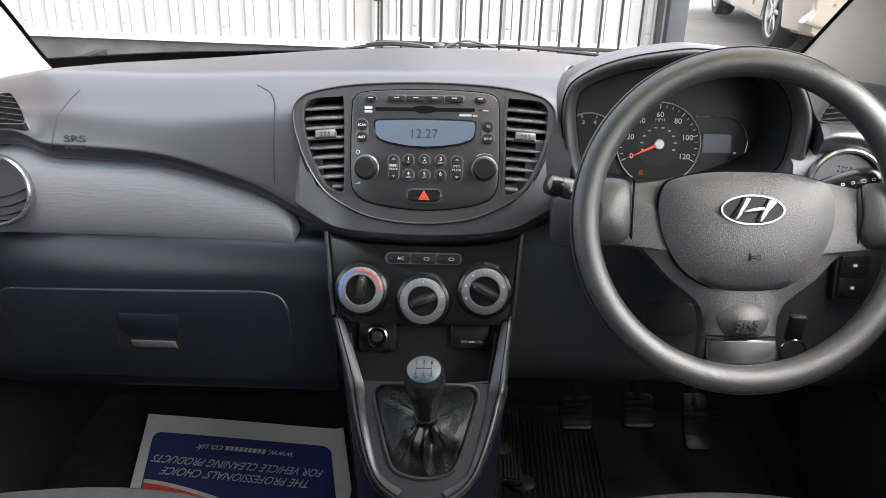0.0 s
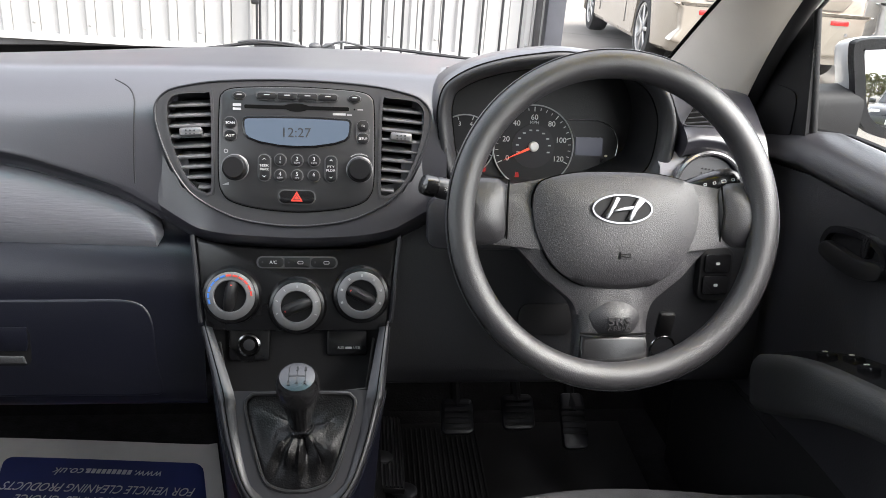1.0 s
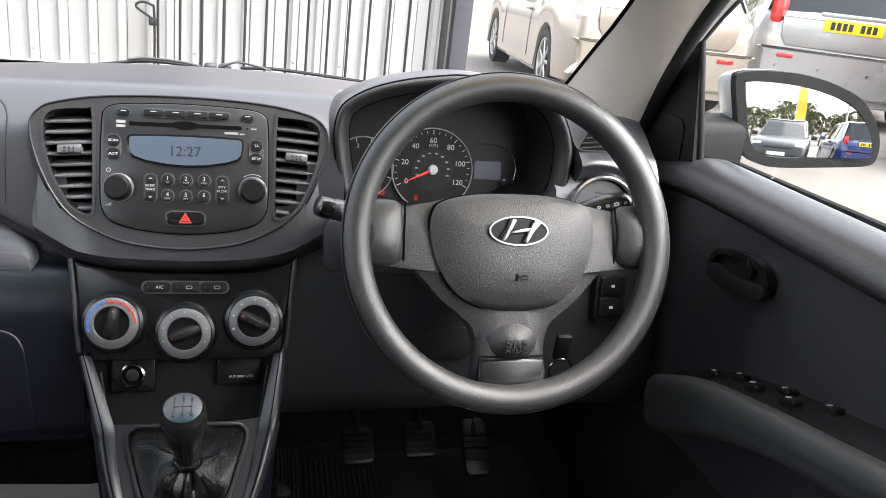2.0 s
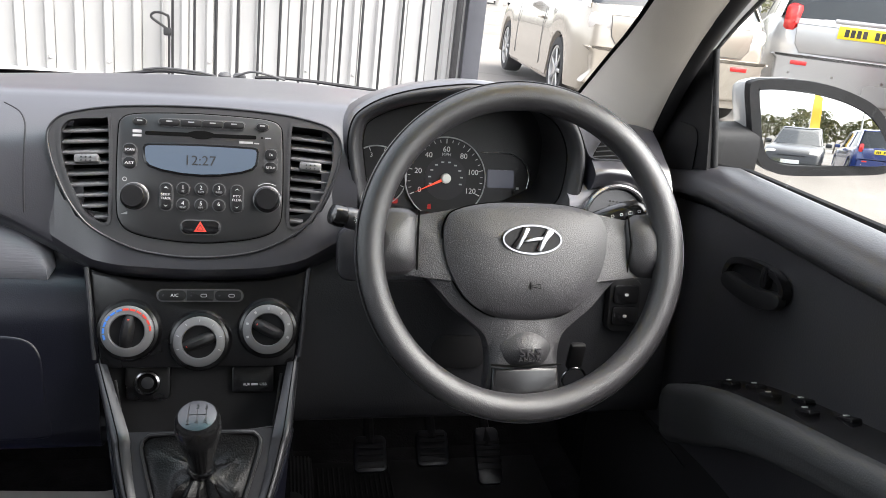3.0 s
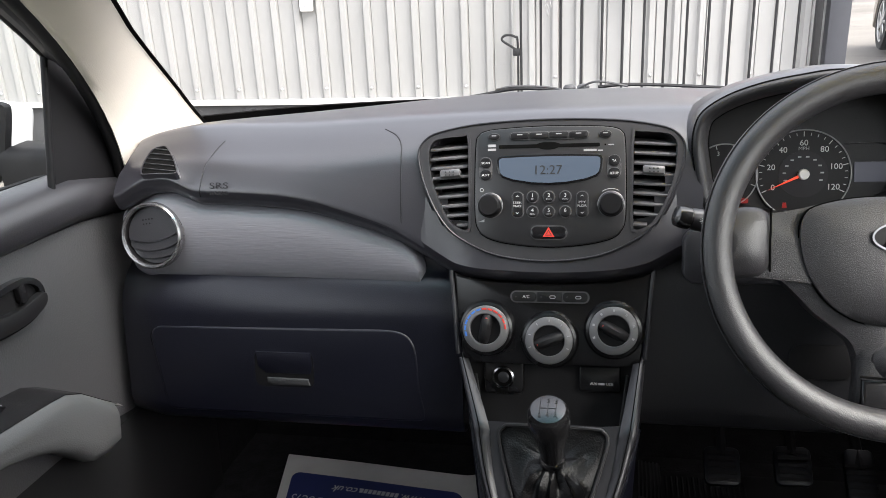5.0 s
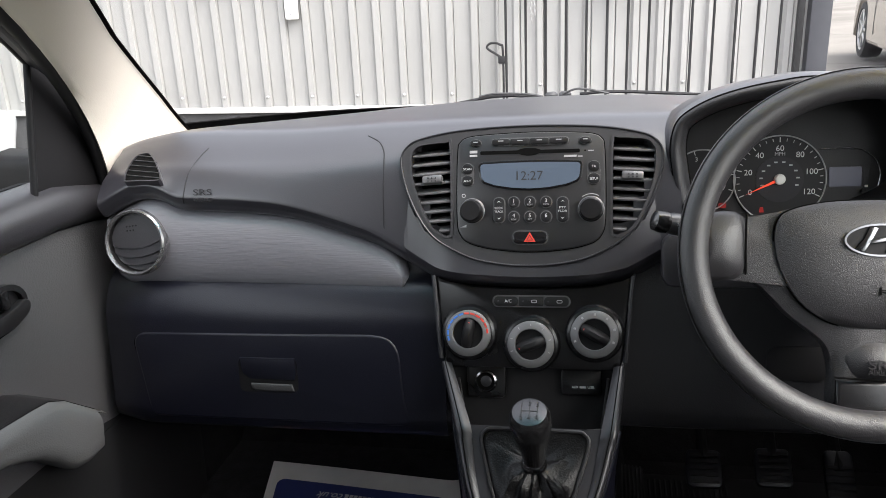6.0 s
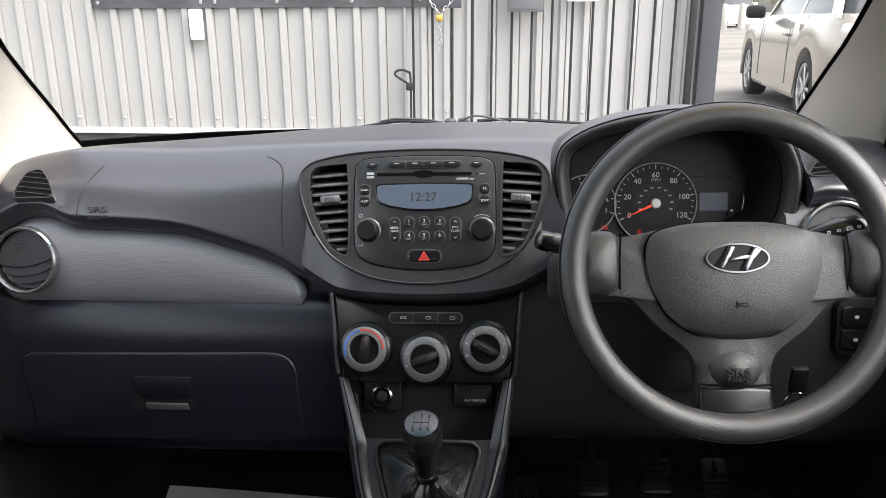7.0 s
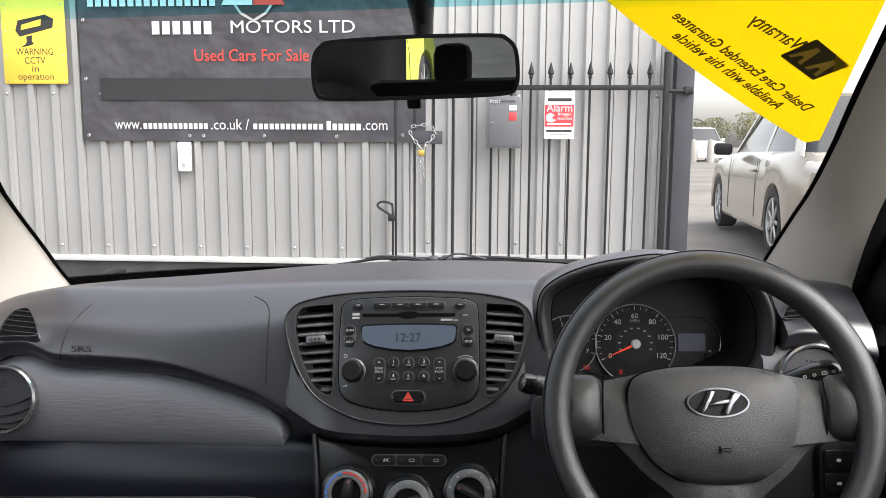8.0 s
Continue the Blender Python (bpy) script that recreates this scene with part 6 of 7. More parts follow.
case = dome(mo, -0.004, -0.034, MM, 6, 2.0)
part("case", case, "black", rm, smooth=60)
part("case_rim", plate(mo, [inset_outline(mo, 0.0042)], 0.002, 0.008, MM), "black", rm)
part("glass", prism(inset_outline(mo, 0.0040), -0.002, 0.0004, MM), "mirror", rm, "mirror glass")
part("stalk", tube([(0.048, 0.935, 1.385), (0.047, 0.935, 1.41), (0.046, 0.90, 1.455), (0.045, 0.89, 1.475)], [0.010, 0.012, 0.020, 0.026], 14), "black", rm)
part("mount", block((0.05, 0.06, 0.02), pose(0.045, 0.885, 1.462, 25, 0, 0), 0.008), "black", rm)
part("dip_tab", block((0.016, 0.012, 0.012), at(MM, -0.002, -0.037, -0.008), 0.003), "black", rm)

# ---- yellow sticker in the windscreen ----
def on_screen(x, z, lift=0.006):
    """The point of the windscreen at x and height z, a little inside the glass."""
    lo, hi = 0.0, 1.0
    for _ in range(30):
        s = (lo + hi) / 2
        u = x / (0.612 + (0.515 - 0.612) * s)
        if screen_point(u, s).z < z:
            lo = s
        else:
            hi = s
    u = x / (0.612 + (0.515 - 0.612) * s)
    return screen_point(u, s) + Vector((0, -lift * 0.55, -lift))


def letter_bars(text, width, height, m, depth=0.0004, bm=None):
    """Unlettered print: one plain bar for each character, as wide as the line."""
    bm = bm or bmesh.new()
    step = width / len(text)
    tall = "ABCDEFGHIJKLMNOPQRSTUVWXYZbdfhkl0123456789/@t"
    for i, ch in enumerate(text):
        if ch == " ":
            continue
        h = height if ch in tall else height * 0.72
        if ch in "./'":
            h = height * 0.16
        w = step * (0.30 if ch in "il.1" else 0.72)
        x = -width / 2 + step * (i + 0.5)
        prism([(x - w / 2, -height / 2), (x + w / 2, -height / 2), (x + w / 2, -height / 2 + h), (x - w / 2, -height / 2 + h)], 0, depth * 2, m, bm=bm)
    return bm


# company name and web line of the banner
part("print_bars", letter_bars("IIIIIIIIIIIIIIII", 0.92, 0.06, at(BM, -0.64, 2.120)), "white", ban)
part("name_bars", letter_bars("OOOOOO", 0.44, 0.088, at(BM, -0.43, 1.945)), "white", ban, "white print")
part("company_lettering", lettering("MOTORS LTD", 0.12, at(BM, 0.345, 1.945), 0.0005, 0.86), "white", ban, "white lettering", smooth=0)
part("web_bars", lettering("www.", 0.105, at(BM, -0.84, 1.285), 0.0005, 0.19), "white", ban, smooth=0)
part("web_bars", letter_bars("ooooooooooooo", 0.47, 0.054, at(BM, -0.50, 1.283)), "white", ban)
part("web_bars", lettering(".co.uk /", 0.105, at(BM, -0.11, 1.285), 0.0005, 0.27), "white", ban, smooth=0)
part("web_bars", letter_bars("ooooooooooooo", 0.50, 0.054, at(BM, 0.30, 1.283)), "white", ban)
part("web_bars", letter_bars("@ooooo", 0.25, 0.062, at(BM, 0.69, 1.283)), "white", ban)
part("web_bars", lettering(".com", 0.105, at(BM, 0.91, 1.285), 0.0005, 0.17), "white", ban, smooth=0)

# ---- sticker ----
stick = thing("windscreen_sticker", screen_point(0.9, 0.62), "yellow warranty sticker inside the windscreen, print seen from behind", "sticker")
LIFT = Vector((0, -0.0035, -0.0055))
cols = 14
rows = []
for j in range(15):
    t = j / 14
    lowp = Vector((0.893, 0.555)).lerp(Vector((0.325, 0.965)), t)
    highp = Vector((0.916, 0.562)).lerp(Vector((0.900, 0.965)), t)
    rows.append([screen_point(*lowp.lerp(highp, i / cols)) + LIFT for i in range(cols + 1)])
part("sheet", loft(rows, thick=0.0006), "sticker", stick, smooth=80)
A0, A1 = screen_point(0.870, 0.644), screen_point(0.584, 0.844)
B0, B1 = screen_point(0.821, 0.648), screen_point(0.592, 0.808)
C0, C1 = screen_point(0.821, 0.776), screen_point(0.715, 0.837)
RD = (A1 - A0).normalized()
UD = (C0 + C1) / 2 - (B0 + B1) / 2
DROP = Vector((0, -0.0040, -0.0065))
for text, e0, e1, size, k in (("Dealer Care Extended Guarantee", A0, A1, 0.021, 1.0), ("Available with this vehicle", B0, B1, 0.021, 1.0), ("Warranty", C0, C1, 0.026, 1.3)):
    part("print_line", lettering(text, size, axes((e0 + e1) / 2 + DROP * k, e1 - e0, UD), 0.0004, (e1 - e0).length), "brownink", stick, smooth=0)
dia = axes(screen_point(0.843, 0.752) + DROP, RD, UD)
part("badge_block", prism(rounded(0.054, 0.042, 0.002), -0.0004, 0.0004, dia), "brownink", stick)
for s in (-1, 1):
    part("badge_shape", prism([(s * 0.013 - 0.010, -0.014), (s * 0.013 - 0.005, -0.014), (s * 0.013 - 0.002, -0.004), (s * 0.013 + 0.002, -0.004), (s * 0.013 + 0.005, -0.014), (s * 0.013 + 0.010, -0.014), (s * 0.013 + 0.003, 0.014), (s * 0.013 - 0.003, 0.014)], -0.0008, 0.0008, dia), "yellow", stick)

# ---- doors ----
def door(sx, X, sill, lab):
    d = thing("passenger_door" if sx < 0 else "driver_door", (sx * X, 0.5, 0.36), lab, "door", group="front doors")
    crease = sill - (0.072 if sx < 0 else 0.055)
    ys = [1.27 - 1.42 * i / 30 for i in range(31)]

    def col(y, pts):
        return [Vector((sx * x, y, z)) for x, z in pts]
    upper = []
    for y in ys:
        front = max(0.0, (y - 1.04) / 0.23)
        lift = -0.05 * front
        prof = [(X + 0.045, sill - 0.012 + lift), (X + 0.03, sill + lift), (X + 0.008, sill - 0.002 + lift), (X - 0.012, sill - 0.014 + lift), (X - 0.022, sill - 0.036 + lift), (X - 0.014, crease + 0.010 + lift * 0.6), (X + 0.004, crease + lift * 0.5), (X + 0.012, crease - 0.01 + lift * 0.5)]
        upper.append(col(y, [(p.x, p.y) for p in curve_through(prof, 3)]))
    part("sill_roll", loft(upper, thick=0.003), "doordark", d, "dark rounded top of the door trim", smooth=60)
    insert = []
    for y in ys:
        front = max(0.0, (y - 1.04) / 0.23)
        z0 = crease - 0.025 * front
        insert.append(col(y, [(X + 0.006 - 0.004 * math.sin(math.pi * k / 10) - 0.028 * max(0.0, (y - 0.88) / 0.39) ** 2, z0 + (0.64 - z0) * k / 10) for k in range(11)]))
    part("lower_pocket", loft([col(y, [(X + 0.008, 0.66), (X - 0.004, 0.63), (X - 0.012, 0.50), (X - 0.004, 0.36)]) for y in ys], thick=0.003), "black", d, smooth=60)
    # one trim on both doors: passenger's coloured as lit, driver's as shaded
    part("insert_panel", loft(insert, thick=0.003), "doorgrey_lit" if sx < 0 else "doordark", d, "grained door panel", smooth=60)
    # armrest sweeping back and up from the front
    z_off = 0.0 if sx < 0 else -0.012
    TOP = [(0.30, 0.830), (0.55, 0.815), (0.70, 0.793), (0.80, 0.784), (0.87, 0.775), (0.905, 0.750), (0.95, 0.714), (0.996, 0.677)]
    BOT = [(0.30, 0.790), (0.55, 0.785), (0.69, 0.762), (0.749, 0.748), (0.80, 0.731), (0.842, 0.709), (0.875, 0.680), (0.90, 0.657), (0.95, 0.660), (0.996, 0.670)]
    if sx > 0:
        TOP = [(0.30, 0.912), (0.52, 0.896), (0.65, 0.868), (0.769, 0.838), (0.83, 0.820), (0.885, 0.798), (0.97, 0.752), (1.03, 0.715)]
        BOT = [(0.30, 0.850), (0.52, 0.856), (0.61, 0.840), (0.715, 0.810), (0.80, 0.775), (0.885, 0.725), (0.97, 0.690), (1.03, 0.702)]
    arm, shelf = [], []
    y1 = TOP[-1][0]
    for i in range(29):
        y = 0.25 + (y1 - 0.25) * i / 28
        zt, zb = lerp_table(y, TOP), lerp_table(y, BOT)
        e = min(1.0, max(0.03, (y1 - y) / (0.05 if sx < 0 else 0.10))) ** 0.6
        xi = X - 0.075 * e
        prof = [(X - (0.066 if sx < 0 else 0.055) * e, zt + 0.004), (xi + 0.006, zt + 0.003), (xi, zt - 0.010), (xi + 0.002, (zt + zb) / 2), (xi + 0.014, zb), (X + 0.004, zb + 0.006)]
        arm.append(col(y, [(p.x, p.y) for p in curve_through(prof, 3)]))
        if y < y1 - 0.02:
            shelf.append(col(y, [(X + 0.004, zt + 0.012), (X - 0.02 * e, zt + 0.010), (X - (0.067 if sx < 0 else 0.056) * e, zt + 0.0055)]))
    # the driver's armrest takes the copy darkened for shade
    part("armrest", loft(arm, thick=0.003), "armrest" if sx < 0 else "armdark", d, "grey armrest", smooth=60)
    sh = part("switch_plate", loft(shelf, thick=0.003), "gloss_black", d, "black window switch plate")
    if sx > 0:
        spots = [(0.868, 0.0), (0.84, 0.014), (0.795, 0.0), (0.770, 0.022), (0.735, 0.0), (0.705, 0.024)]
    else:
        spots = [(0.80, 0.01)]
    for y, dx in spots:
        zt = lerp_table(y, TOP)
        mm = Matrix.Translation((sx * (X - 0.030 + dx), y, zt + 0.011)) @ Matrix.Rotation(radians(-22 if sx > 0 else -30), 4, "X")
        b = part("window_switch", block((0.015, 0.024, 0.007), mm, 0.003), "gloss_black", sh)
        part("switch_symbol", block((0.005, 0.004, 0.0008), mm @ Matrix.Translation((0, 0.004, 0.0041))), "whiteplastic", b)
    # speaker grille
    for k in range(14):
        part("grille_slat", block((0.006, 0.20, 0.0030), Matrix.Translation((sx * (X - 0.004), 1.06, 0.47 + 0.0125 * k))), "black", d)
    # inner release handle
    hy, hz = (0.873, 0.897) if sx < 0 else (0.898, 0.938)
    hm2 = axes((sx * (X - 0.002), hy, hz), (0, sx * -1.0 if sx < 0 else -1, 0), (0, 0.10, 1)) if sx > 0 else axes((sx * (X - 0.002), hy, hz), (0, 1, 0), (0, -0.10, 1))
    cup = [(p.x, p.y) for p in curve_through([(-0.078, -0.012), (-0.060, 0.022), (-0.010, 0.036), (0.045, 0.034), (0.072, 0.010), (0.066, -0.022), (0.030, -0.038), (-0.030, -0.040), (-0.066, -0.032)], 4, closed=True)]
    cup = [(0.82 * x0, (0.80 if sx < 0 else 0.62) * y0) for x0, y0 in cup]
    hm2 = hm2 @ Matrix.Rotation(radians(4 if sx > 0 else 0), 4, "Z")
    h = part("release_handle", plate(cup, [inset_outline(cup, 0.008)], 0.010, 0.012, hm2), "gloss_black", d, "black inner release handle")
    part("handle_cup", prism(inset_outline(cup, 0.008), -0.004, 0.0025, hm2), "black", h)
    part("lever", prism([(p.x, p.y) for p in curve_through([(-0.055, -0.024), (-0.050, -0.004), (0.010, -0.006), (0.055, 0.000), (0.055, -0.018), (0.010, -0.030)], 4, closed=True)], 0.004, 0.014, hm2, 0.003), "black", h)
    part("lock_knob", prism(rounded(0.014, 0.026, 0.006, 0.022, 0.010), 0.003, 0.012, hm2, 0.003), "gloss_black", h)
    # black triangle behind the mirror and the window frame
    if sx < 0:
        tri = [(1.008, sill - 0.012), (1.045, 1.195), (1.100, 1.190), (1.140, 1.165), (1.185, 1.090), (1.225, 1.010), (1.225, 0.965)]
    else:
        tri = [(1.064, sill - 0.012), (1.101, 1.190), (1.166, 1.178), (1.225, 1.158), (1.270, 1.131), (1.300, 1.075), (1.308, 1.027), (1.300, 0.985), (1.26, 0.95)]
    sm = axes((sx * (X + 0.012), 0, 0), (0, 1, 0), (0, 0, 1))
    part("mirror_corner", prism(tri, -0.012 if sx > 0 else 0.010, -0.007 if sx > 0 else 0.016, sm), "matt_black", d, "black plastic corner panel behind the mirror")
    ztop = 1.195 if sx < 0 else 1.190
    lo_c, hi_c = (Vector((0.672, 1.064, sill - 0.015)), Vector((0.662, 1.104, ztop))) if sx > 0 else (Vector((-0.664, 0.998, sill - 0.015)), Vector((-0.660, 1.038, ztop)))
    part("glass_channel", tube([lo_c, hi_c], 0.0050, 10), "matt_black", d)
    frame_rows = []
    for k in range(15):
        s = k / 14
        g = hi_c * (1 - s) ** 2 + Vector((sx * (X - 0.045), 0.82, 1.385)) * 2 * s * (1 - s) + Vector((sx * (X - 0.075), 0.35, 1.425)) * s * s
        _, b = pillar_edges(sx, min(1.0, 0.36 + 0.64 * s * 1.3))
        if s > 0.5:
            b = g + Vector((-sx * 0.01, 0.0, 0.05))
        b = b + Vector((sx * 0.012, 0, 0.004))
        frame_rows.append([g, g.lerp(b, 0.3) + Vector((-sx * 0.006, 0, 0)), g.lerp(b, 0.75) + Vector((-sx * 0.006, 0, 0)), b])
    part("window_frame", loft([r[1:] for r in frame_rows], thick=0.006), "doordark", d, "dark window frame", smooth=60)
    part("frame_reveal", loft([[r[0], r[0].lerp(r[1], 0.5), r[1]] for r in frame_rows], thick=0.004), "whitecar" if sx > 0 else "doordark", d, "painted edge of the window frame", smooth=60)
    seal = [Vector((r[0].x, r[0].y, r[0].z)) for r in frame_rows]
    part("window_seal", tube(seal, 0.006, 8), "rubber", d)
    edge = []
    for k in range(9):
        s = k / 8
        edge.append([Vector((sx * (X + 0.012), lo_c.y - 1.12 * s, sill - 0.02)), Vector((sx * (X - 0.065 * min(1, 0.10 + 2 * s)), hi_c.y - 1.12 * s, min(1.43, ztop + 0.32 * (s * 8 / 3 if s < 0.375 else 1.0))))])
    gl = part("window_glass", loft(edge, thick=0.003), "sideglass", d)
    gl.visible_shadow = False
    outer = []
    for i in range(13):
        y = 1.35 - 1.5 * i / 12
        outer.append(col(y, [(X + 0.055, sill - 0.03), (X + 0.10, sill - 0.07), (X + 0.125, 0.75), (X + 0.12, 0.45), (X + 0.08, 0.28)]))
    part("outer_skin", loft(outer, thick=0.003), "whitecar", d, "white painted outer skin", smooth=60)
    part("waist_seal", tube([(sx * (X + 0.045), 1.22, sill - 0.035), (sx * (X + 0.045), 1.03, sill - 0.006), (sx * (X + 0.045), 0.5, sill), (sx * (X + 0.045), -0.1, sill + 0.004)], 0.006, 8), "matt_black", d)
    return d


door(-1, 0.668, 1.030, "passenger door, grey grained panel and armrest coloured as lit, shut")
door(1, 0.660, 1.042, "driver's door, panel and armrest coloured as shaded, window switches, shut")


def door_mirror(sx, cx, cy, cz, aim, lab):
    d = thing("door_mirror", (sx * cx, cy, cz), lab, "mirror", group="door mirrors")
    m = axes((sx * cx, cy, cz), (1, -sx * 0.05, 0), (0, 0.03, 1))
    out = [(-0.110, 0.066), (-0.060, 0.071), (-0.002, 0.068), (0.045, 0.058), (0.088, 0.041), (0.119, 0.013), (0.135, -0.015), (0.139, -0.042), (0.126, -0.058), (0.057, -0.064), (-0.02, -0.068), (-0.055, -0.064), (-0.080, -0.050), (-0.096, -0.022), (-0.105, 0.010), (-0.116, 0.051)]
    out = [(x if sx > 0 else -x, y) for x, y in out]
    if sx < 0:
        out.reverse()
    out = [(p.x, p.y) for p in curve_through(out, 4, closed=True)]
    part("shell", dome([(x * 1.01, y * 1.01) for x, y in out], -0.022, -0.125, m, 12, 5.0, base=-0.012), "whitecar", d, "white painted shell", smooth=70)
    inner = inset_outline(out, 0.015)
    part("surround", plate(out, [inner], 0.002, 0.022, m), "matt_black", d, "black surround", smooth=30)
    part("glass_cavity", plate(inner, [], -0.060, -0.055, m), "black", d)
    eye = Vector(aim[0]) - m.translation
    nrm2 = (eye.normalized() + Vector(aim[1]).normalized()).normalized()
    rgt = Vector((0, 0, 1)).cross(nrm2).normalized()
    gm = axes(m.translation + m.to_3x3() @ Vector((0, 0, -0.013)), rgt, nrm2.cross(rgt))
    rows = []
    for k in range(13):
        s = 1 - k / 12.5
        rows.append([gm @ Vector((x * 0.98 * s, y * 0.99 * s, 0.004 - s * s * (x * x + y * y) / 3.8)) for x, y in inner])
    part("glass", loft(rows, closed_rows=True, caps=True), "mirror", d, "convex mirror glass", smooth=90)
    rows = []
    for k in range(7):
        s = k / 6
        fx, fy, fz = cx - 0.085 - 0.125 * s, cy + 0.045 - 0.05 * s, cz - 0.042 - 0.004 * s
        hh, dd = 0.040 + 0.008 * s, 0.045 - 0.008 * s
        rows.append([Vector((sx * fx, fy + dd * math.copysign(abs(math.cos(a)) ** 0.45, math.cos(a)), fz + hh * math.copysign(abs(math.sin(a)) ** 0.45, math.sin(a)))) for a in [2 * math.pi * j / 24 for j in range(24)]])
    part("foot", loft(rows, closed_rows=True, caps=True), "matt_black", d, "black foot", smooth=50)
    return d


door_mirror(1, 0.868, 1.14, 1.079, ((0.078, 0.035, 1.266), (0.13, -1.0, 0.035)), "white door mirror with a black surround")
door_mirror(-1, 0.955, 1.14, 1.052, ((0.09, 0.09, 1.25), (-0.90, -1.0, 0.0)), "white door mirror with a black surround")

# ---- seats ----
def front_seat(cx, lab):
    s = thing("front_seat", (cx, 0.5, 0.36), lab, "seat", group="front seats")
    rows = []
    for k in range(15):
        t = k / 14
        y = 0.900 - 0.60 * t
        h = (0.636 if cx < 0 else 0.660) - 0.06 * t
        edge = 0.045 * (1 - min(1, t / 0.12)) ** 2
        row = []
        for i in range(21):
            u = -1 + i / 10
            bol = 0.030 * max(0, abs(u) - 0.55) / 0.45
            drop = 0.22 * max(0.0, abs(u) - 0.86) / 0.14
            row.append(Vector((cx + 0.245 * u, y - 0.075 * u * u * (1 - t), h - edge + bol - drop * drop * 1.2 - 0.012 * (1 - u * u))))
        rows.append(row)
    front = [[Vector((v.x, v.y - 0.004 + 0.006 * z, v.z - 0.05 * z)) for v in rows[0]] for z in (4, 2, 1)]
    part("cushion", loft(front + rows, thick=0.01), "seat", s, "grey woven cushion", smooth=70)
    part("seat_base", block((0.42, 0.42, 0.20), pose(cx, 0.56, 0.46), 0.03), "black", s)
    rows = []
    for k in range(15):
        t = k / 14
        z = 0.60 + 0.48 * t
        y = 0.30 - 0.22 * t
        w = 0.215 - 0.04 * t * t - 0.05 * max(0, t - 0.85) / 0.15
        ring = []
        for i in range(28):
            a = 2 * math.pi * i / 28
            ring.append(Vector((cx + w * math.copysign(abs(math.cos(a)) ** 0.5, math.cos(a)), y + (0.055 - 0.02 * t) * math.copysign(abs(math.sin(a)) ** 0.7, math.sin(a)), z)))
        rows.append(ring)
    part("backrest", loft(rows, closed_rows=True, caps=True), "seat", s, smooth=60)
    rows = []
    for k in range(9):
        t = -1 + k / 4
        q = math.sqrt(max(0.02, 1 - t ** 4))
        rows.append([Vector((cx + 0.115 * q * math.copysign(abs(math.cos(a)) ** 0.6, math.cos(a)), 0.05 + 0.045 * q * math.sin(a), 1.17 + 0.075 * t)) for a in [2 * math.pi * i / 24 for i in range(24)]])
    part("headrest", loft(rows, closed_rows=True, caps=True), "seatdark", s, smooth=70)
    for dx in (-0.05, 0.05):
        part("headrest_post", tube([(cx + dx, 0.07, 1.05), (cx + dx, 0.055, 1.12)], 0.006, 8), "chrome", s)


front_seat(-0.385, "front passenger seat in grey woven cloth")
front_seat(0.400, "driver's seat in grey woven cloth")
rs = thing("rear_bench", (0, -0.8, 0.36), "rear bench seat in dark cloth with headrests", "seat")
part("cushion", block((1.22, 0.50, 0.16), pose(0, -0.55, 0.60, 4), 0.05), "seatdark", rs)
part("backrest", block((1.22, 0.14, 0.56), pose(0, -0.86, 0.86, 14), 0.05), "seatdark", rs)
for x in (-0.31, 0.31):
    part("headrest", block((0.13, 0.09, 0.14), pose(x, -0.93, 1.18, 10), 0.035), "seatdark", rs)

# ---- pedals, mats ----
for x, nm, z in ((0.2565, "clutch_pedal", 0.468), (0.364, "brake_pedal", 0.476), (0.4665, "accelerator_pedal", 0.456)):
    p = thing(nm, (x, 1.30, z), "dark rubber-faced pedal in the footwell", "pedal", group="pedals")
    pm = axes((x, 1.262, z), (1, 0, 0), (0, 0.75, 0.66))
    part("pad", prism(rounded(0.056 if nm != "accelerator_pedal" else 0.044, 0.062 if nm != "accelerator_pedal" else 0.10, 0.010), -0.008, 0.004, pm, 0.002), "dash_low", p)
    for k in range(5):
        part("tread", block((0.044, 0.005, 0.003), at(pm, 0, -0.022 + 0.011 * k, 0.0045)), "rubber", p)
    part("arm", tube([(x, 1.275, z + 0.01), (x, 1.36, z + 0.07), (x, 1.40, z + 0.22)], 0.009, 8), "black", p)
rest = thing("footrest", (0.14, 1.29, 0.36), "black ribbed rubber footrest strip beside the console", "footrest")
part("strip", block((0.050, 0.21, 0.012), pose(0.140, 1.29, 0.372, 0, 6, 0), 0.003), "black", rest)
for k in range(7):
    part("rib", block((0.0026, 0.205, 0.004), pose(0.120 + 0.0066 * k, 1.29, 0.3815 - 0.0007 * k, 0, 6, 0)), "bezel", rest)
part("cap", prism(circle(0.017, segs=24), 0, 0.004, pose(0.129, 1.262, 0.383, 0, 6, 0), 0.001), "bezel", rest)
mat = thing("paper_mat", (-0.35, 1.25, 0.352), "white paper footwell mat with a navy printed panel, slightly curled", "floor mat")
c00, c10, c01 = Vector((-0.565, 1.368, 0)), Vector((-0.172, 1.337, 0)), Vector((-0.449, 0.894, 0))


def on_mat(u, v, lift=0.0):
    p = c00 + (c10 - c00) * u + (c01 - c00) * v
    z = 0.362 + 1.2 * max(0, u - 0.94) ** 2 * max(0, 1 - 4 * v) + 0.0008 * math.sin(5 * u + 2 * v)
    return Vector((p.x, p.y, z + lift))


part("sheet", loft([[on_mat(i / 24, j / 24) for i in range(25)] for j in range(25)], thick=0.0008), "paper", mat, smooth=80)


